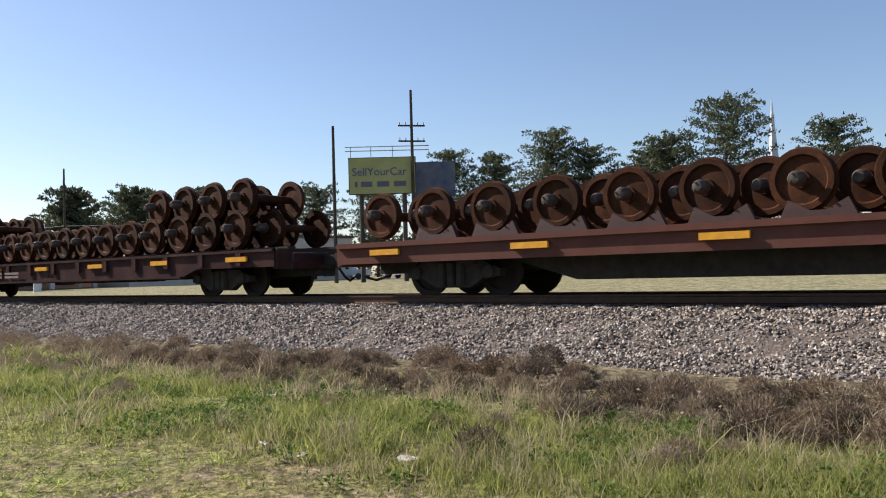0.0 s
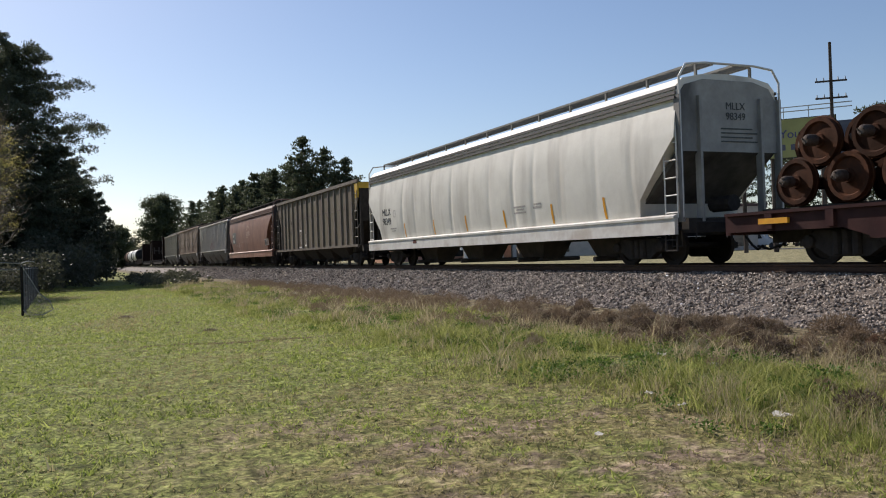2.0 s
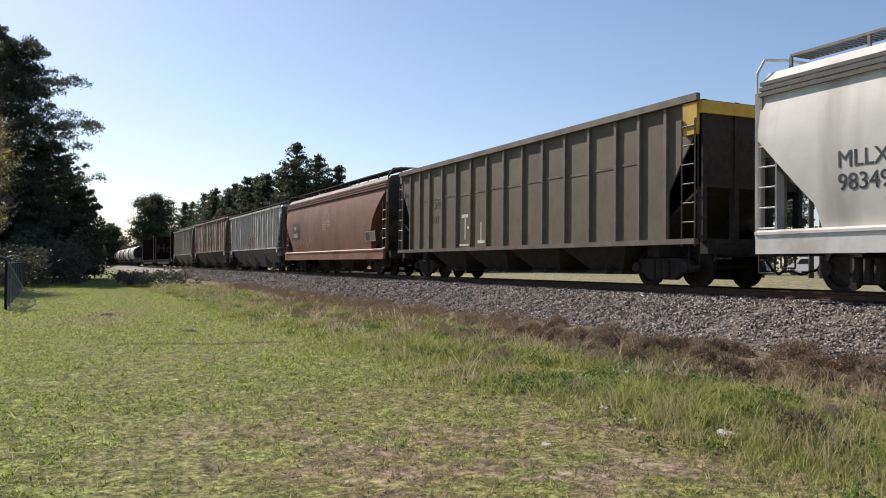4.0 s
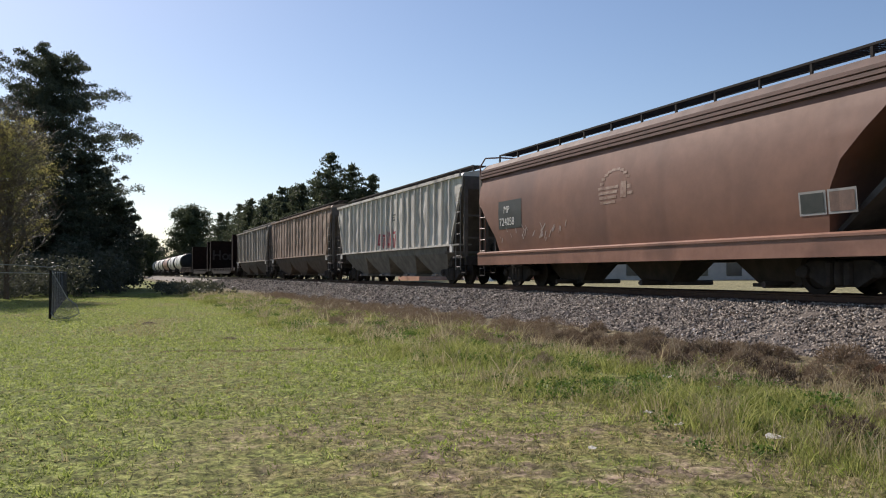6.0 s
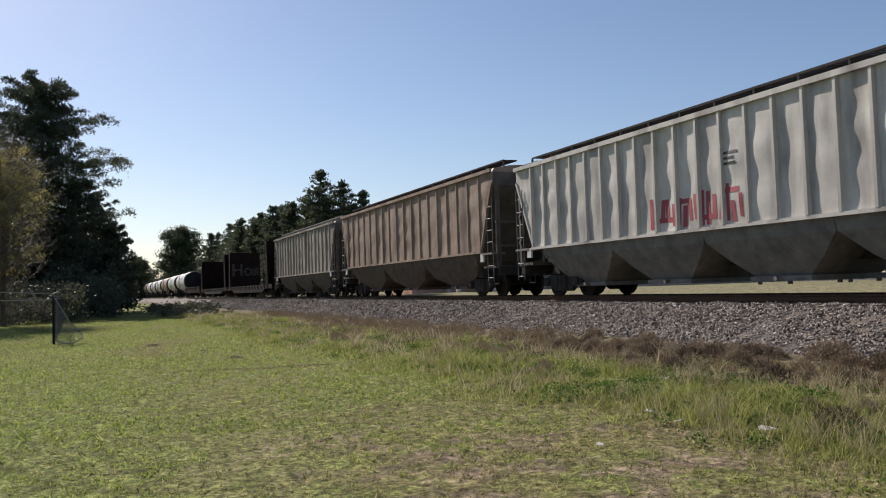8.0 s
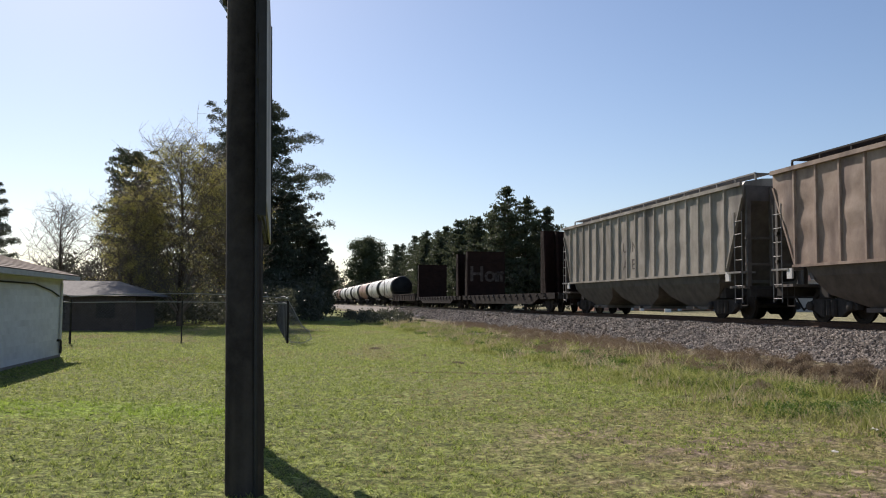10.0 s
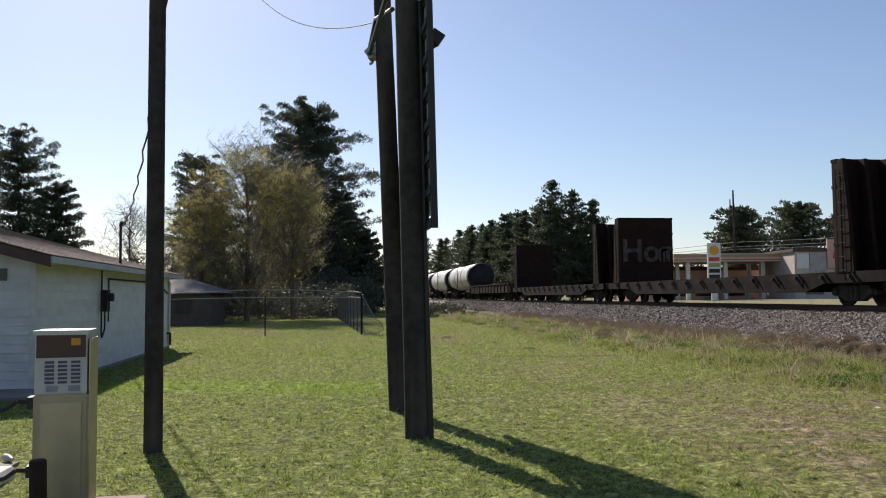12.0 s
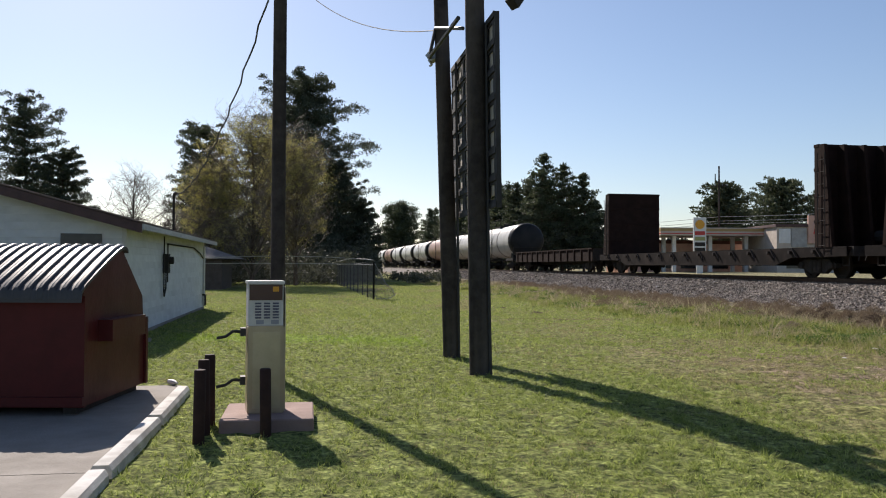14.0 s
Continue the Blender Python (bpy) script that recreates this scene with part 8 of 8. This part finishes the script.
def tree(name, label, x, y, h, seed, kind="round", spread=0.26, bare=0.3, leaf=None, size=0.2, per=60, lean=0.0, clump=0.033):
    """Tapered trunk, limbs and a crown of small leaf clumps with gaps between them."""
    rg = np.random.RandomState(seed)
    rd = random.Random(seed)
    z0 = ground_z(x, y) - 0.05
    ob = thing(name, label, "tree", pose(x, y, z0, 0, 0, 0))
    bm = bmesh.new()
    pts = [Vector((lean * i / 8 * h * 0.1 + 0.012 * h * math.sin(i * 0.9 + seed) * (i / 8), 0.012 * h * math.cos(i * 1.3 + seed) * (i / 8), h * 0.97 * i / 8)) for i in range(9)]
    r0 = 0.011 * h + 0.05
    for i in range(8):
        tube(bm, pts[i], pts[i + 1], r0 * (1 - 0.88 * i / 8), r0 * (1 - 0.88 * (i + 1) / 8), 8, False)
    part("trunk", bm, M_BARK, ob)

    def axis(f):
        i = min(7, int(f * 8))
        return pts[i].lerp(pts[i + 1], f * 8 - i)

    def reach(u):
        for (ua, ra), (ub, rb) in zip(PROFILE[kind], PROFILE[kind][1:]):
            if u <= ub:
                return ra + (rb - ra) * (u - ua) / (ub - ua)
        return PROFILE[kind][-1][1]
    bm = bmesh.new()
    cen, rad = [], []
    limbs = LIMB_COUNT[kind]
    leafy = kind not in ("bud", "bare")
    for i in range(limbs):
        f = bare + (0.985 - bare) * (i + rd.random()) / limbs
        u = (f - bare) / (1 - bare)
        ln = spread * h * reach(u) * rd.uniform(0.55, 1.05)
        rise = rd.uniform(*RISE[kind])
        az = i * 2.399 + rd.uniform(-0.5, 0.5)
        d = Vector((math.cos(az), math.sin(az), rise)).normalized()
        start = f if kind not in ("bud", "bare") else max(0.06, f - 0.30 * rise * spread - 0.12)
        p = axis(start)
        e = axis(f) + Vector((d.x, d.y, 0)).normalized() * ln + Vector((0, 0, rise * ln * (0.5 if leafy else 0.25)))
        q = p.lerp(e, 0.55) + Vector((rd.uniform(-0.05, 0.05), rd.uniform(-0.05, 0.05), -0.05 if leafy else 0.12)) * ln
        rl = max(0.02, r0 * (0.26 if leafy else 0.34) * (1 - 0.6 * u))
        tube(bm, p, q, rl, rl * 0.6, 5, False)
        tube(bm, q, e, rl * 0.6, rl * 0.2, 5, False)
        for g in ((0.3, 0.5, 0.7, 0.86, 1.0) if leafy else (0.40, 0.62, 0.82, 1.05)):
            c = p.lerp(q, g / 0.55) if g < 0.55 else q.lerp(e, (g - 0.55) / 0.45)
            jit = (0.028 if leafy else 0.062) * h
            at = c + Vector((rd.uniform(-1, 1), rd.uniform(-1, 1), rd.uniform(-0.3, 0.6))) * jit
            if kind != "bud" or rd.random() < 0.15 + 1.2 * g * u:
                cen.append(at)
                rad.append(clump * h * rd.uniform(0.6, 1.2) if leafy else 0.055 * h * rd.uniform(0.4, 1.5))
            if not leafy:
                for _ in range(3):
                    t = c + Vector((rd.uniform(-1, 1), rd.uniform(-1, 1), rd.uniform(0.0, 1.2))) * 0.11 * h
                    tube(bm, c, t, 0.022, 0.008, 4, False)
                    for _ in range(3):
                        tube(bm, t, t + Vector((rd.uniform(-1, 1), rd.uniform(-1, 1), rd.uniform(-0.1, 1.0))) * 0.07 * h, 0.011, 0.004, 3, False)
    tagged(part("branch_work", bm, M_BARK if leafy else M_TWIG, ob), kind="stuff")
    if kind != "bare":
        v, f = leaf_cloud(np.array([tuple(c) for c in cen]), np.array(rad), per, size, rg, 0.8)
        raw("crown", v.tolist(), f.tolist(), leaf or M_NEEDLE, ob)
    return ob


def thicket(name, label, x0, x1, y0, y1, h, count, seed, leaf, size=0.4, per=26):
    """A bank of scrub: many small clumps with an uneven top, on short stems."""
    rg = np.random.RandomState(seed)
    cx, cy = rg.uniform(x0, x1, count), rg.uniform(y0, y1, count)
    top = h * (0.65 + 0.45 * np.array([noise.noise((a * 0.22, b * 0.12, seed)) for a, b in zip(cx, cy)]))
    cz = np.array([ground_z(a, b) for a, b in zip(cx, cy)]) + top * rg.uniform(0.05, 1.0, count) ** 0.8
    v, f = leaf_cloud(np.stack([cx, cy, cz], 1), rg.uniform(0.5, 1.1, count) * (0.4 + 0.08 * h), per, size, rg, 0.9)
    ob = raw(name, v.tolist(), f.tolist(), leaf)
    return tagged(ob, label, "thicket", kind="stuff")


def build_trees():
    P = "tall loblolly pine with a dark ragged crown"
    # the dark stand at the end of the lawn
    pine("pine_tree", "tall dark loblolly pine at the end of the lawn", -5.0, 91, 23.9, 3, "giant", 0.315, 0.12, M_NEEDLE2, 0.175, 185, -0.25, 0.045)
    pine("pine_tree", P, -10.5, 97, 17.5, 5, "pine", 0.24, 0.15, M_NEEDLE2, 0.19, 85)
    pine("pine_tree", P, -0.6, 98, 13.5, 7, "cone", 0.26, 0.08, M_NEEDLE2, 0.19, 85)
    pine("pine_tree", "smaller dark pine under the tall one", -2.4, 87, 13.5, 35, "pine", 0.30, 0.08, M_NEEDLE2, 0.19, 85)
    pine("pine_tree", "smaller dark pine under the tall one", 0.9, 89, 9.0, 37, "pine", 0.30, 0.06, M_NEEDLE2, 0.19, 85)
    pine("pine_tree", P, -16.5, 92, 14.0, 19, "pine", 0.28, 0.15, M_NEEDLE2, 0.19, 85)
    pine("pine_tree", "broad pine with a thin lower crown", -13.7, 67, 13.7, 9, "pine", 0.23, 0.28, M_NEEDLE, 0.14, 120)
    pine("pine_tree", "tall pine behind the white house", -28.8, 69, 16.2, 11, "pine", 0.24, 0.22, M_NEEDLE2, 0.15, 120)
    pine("pine_tree", "pine with drooping boughs behind the white house", -25.2, 67, 11.2, 13, "pine", 0.24, 0.2, M_NEEDLE2, 0.14, 105)
    pine("pine_tree", "pine behind the white house", -36, 72, 15.0, 15, "pine", 0.25, 0.25, M_NEEDLE2, 0.16, 95)
    tree("budding_tree", "broad tree hazy with tan and yellow-green spring buds", -9.0, 56, 12.7, 17, "bud", 0.30, 0.20, M_BUD, 0.075, 150)
    tree("budding_tree", "smaller tree with yellow-green spring buds", -11.9, 55, 9.0, 21, "bud", 0.33, 0.18, M_BUD, 0.07, 130)
    tree("budding_tree", "tan budding tree against the pines", -5.9, 58, 11.6, 23, "bud", 0.26, 0.28, M_BUD, 0.07, 110)
    tree("bare_tree", "leafless grey tree behind the house", -20.5, 72, 10.0, 25, "bare", 0.36, 0.25)
    tree("bare_tree", "leafless grey tree behind the house", -17.5, 76, 8.2, 27, "bare", 0.38, 0.25)
    tree("bare_tree", "small leafless tree behind the house", -32, 60, 7.5, 29, "bare", 0.40, 0.25)
    thicket("dark_thicket", "dark shaded scrub at the end of the lawn", -40, 3.2, 84, 104, 7.5, 1100, 3, M_BRUSH, 0.3, 60)
    thicket("low_thicket", "low dark bushes under the pines", -34, 1.5, 66, 84, 4.6, 760, 4, M_BRUSH, 0.26, 50)
    thicket("shaded_bushes", "dark shaded bushes under the budding trees", -14.5, -1.5, 59, 66, 3.4, 260, 14, M_BRUSH, 0.22, 50)
    thicket("lineside_bushes", "low dark bushes beside the track", 4.0, 8.8, 62, 92, 0.9, 150, 5, M_BRUSH, 0.22, 30)
    # pines across the track
    rd = random.Random(41)
    for x, y, h in ((22.2, 88, 14.3), (24.6, 88, 12.9), (26.6, 86, 11.6), (28.2, 87, 8.6), (20.2, 93, 11.0), (22.9, 97, 12.0), (25.6, 99, 12.4), (20.4, 104, 11.9), (23.5, 110, 12.9), (21.2, 118, 12.4), (25, 121, 13.6), (20.6, 131, 12.7), (24, 140, 13.6), (22, 152, 13.5), (20.5, 168, 13), (24, 182, 14), (27, 93, 10.6), (25.2, 105, 12.0), (27.5, 112, 12.2), (22.4, 125, 12.0), (27.6, 128, 13.4), (22.5, 145, 12.6), (19.6, 99, 9.4), (19.4, 112, 10.2), (19.3, 124, 10.8)):
        pine("pine_tree", "slender dark pine in the row across the track", x, y, h + 0.2, rd.randint(50, 999), "cone", 0.23 + 0.05 * rd.random(), 0.14, M_NEEDLE, 0.23, 24, 0, 0.044)
    tree("oak_tree", "round-crowned tree beyond the pines", 18.6, 208, 17.2, 61, "round", 0.34, 0.12, M_NEEDLE, 0.42, 150, 0, 0.075)
    tree("oak_tree", "round-crowned tree beyond the pines", 10.5, 262, 12.5, 63, "round", 0.45, 0.1, M_NEEDLE, 0.55, 100, 0, 0.075)
    thicket("far_thicket", "dark scrub under the pines across the track", 18.5, 29, 84, 190, 7.5, 1000, 6, M_BRUSH, 0.3, 60)
    thicket("distant_woods", "dark distant woods closing the line", -60, 60, 300, 330, 13, 700, 7, M_BRUSH, 1.0, 50)
    # trees beyond the road
    for x, y, h, sp in ((53.9, 105, 12.6, 0.30), (68, 113, 14.4, 0.34), (61, 118, 11, 0.3), (76, 108, 14.5, 0.34), (84, 106, 14, 0.34), (112, 68.5, 22.4, 0.25), (109.5, 40, 22.6, 0.30), (104.5, 46, 18, 0.28), (123.5, 30, 20.4, 0.26), (115.5, 64, 19.6, 0.30), (114.5, 81, 20.4, 0.26), (110, 87, 21.2, 0.26), (81.4, 155, 16.4, 0.34), (87, 148, 17, 0.36), (92, 140, 15, 0.36), (99, 126, 16, 0.36), (105, 115, 17, 0.36), (108, 102, 18.5, 0.34), (119, 55, 18, 0.34), (128, 20, 19, 0.3), (121, 12, 17, 0.3), (47, 158, 11, 0.36), (57, 150, 11, 0.36)):
        pine("pine_tree", "dark broad-topped pine beyond the road", x, y, h, rd.randint(50, 999), "pine", sp, 0.34, M_NEEDLE, 0.36, 26, 0, 0.055)
    thicket("roadside_woods", "band of dark woods beyond the road", 112, 134, -10, 150, 11, 620, 8, M_BRUSH, 0.8, 45)
    thicket("northern_woods", "band of dark woods behind the shops", 30, 112, 160, 176, 9, 520, 9, M_BRUSH, 0.7, 45)
    thicket("western_woods", "dark woods behind the house", -110, -40, 80, 100, 9, 420, 10, M_BRUSH, 0.7, 40)


build_grass()
build_weeds()
build_trees()


motions()
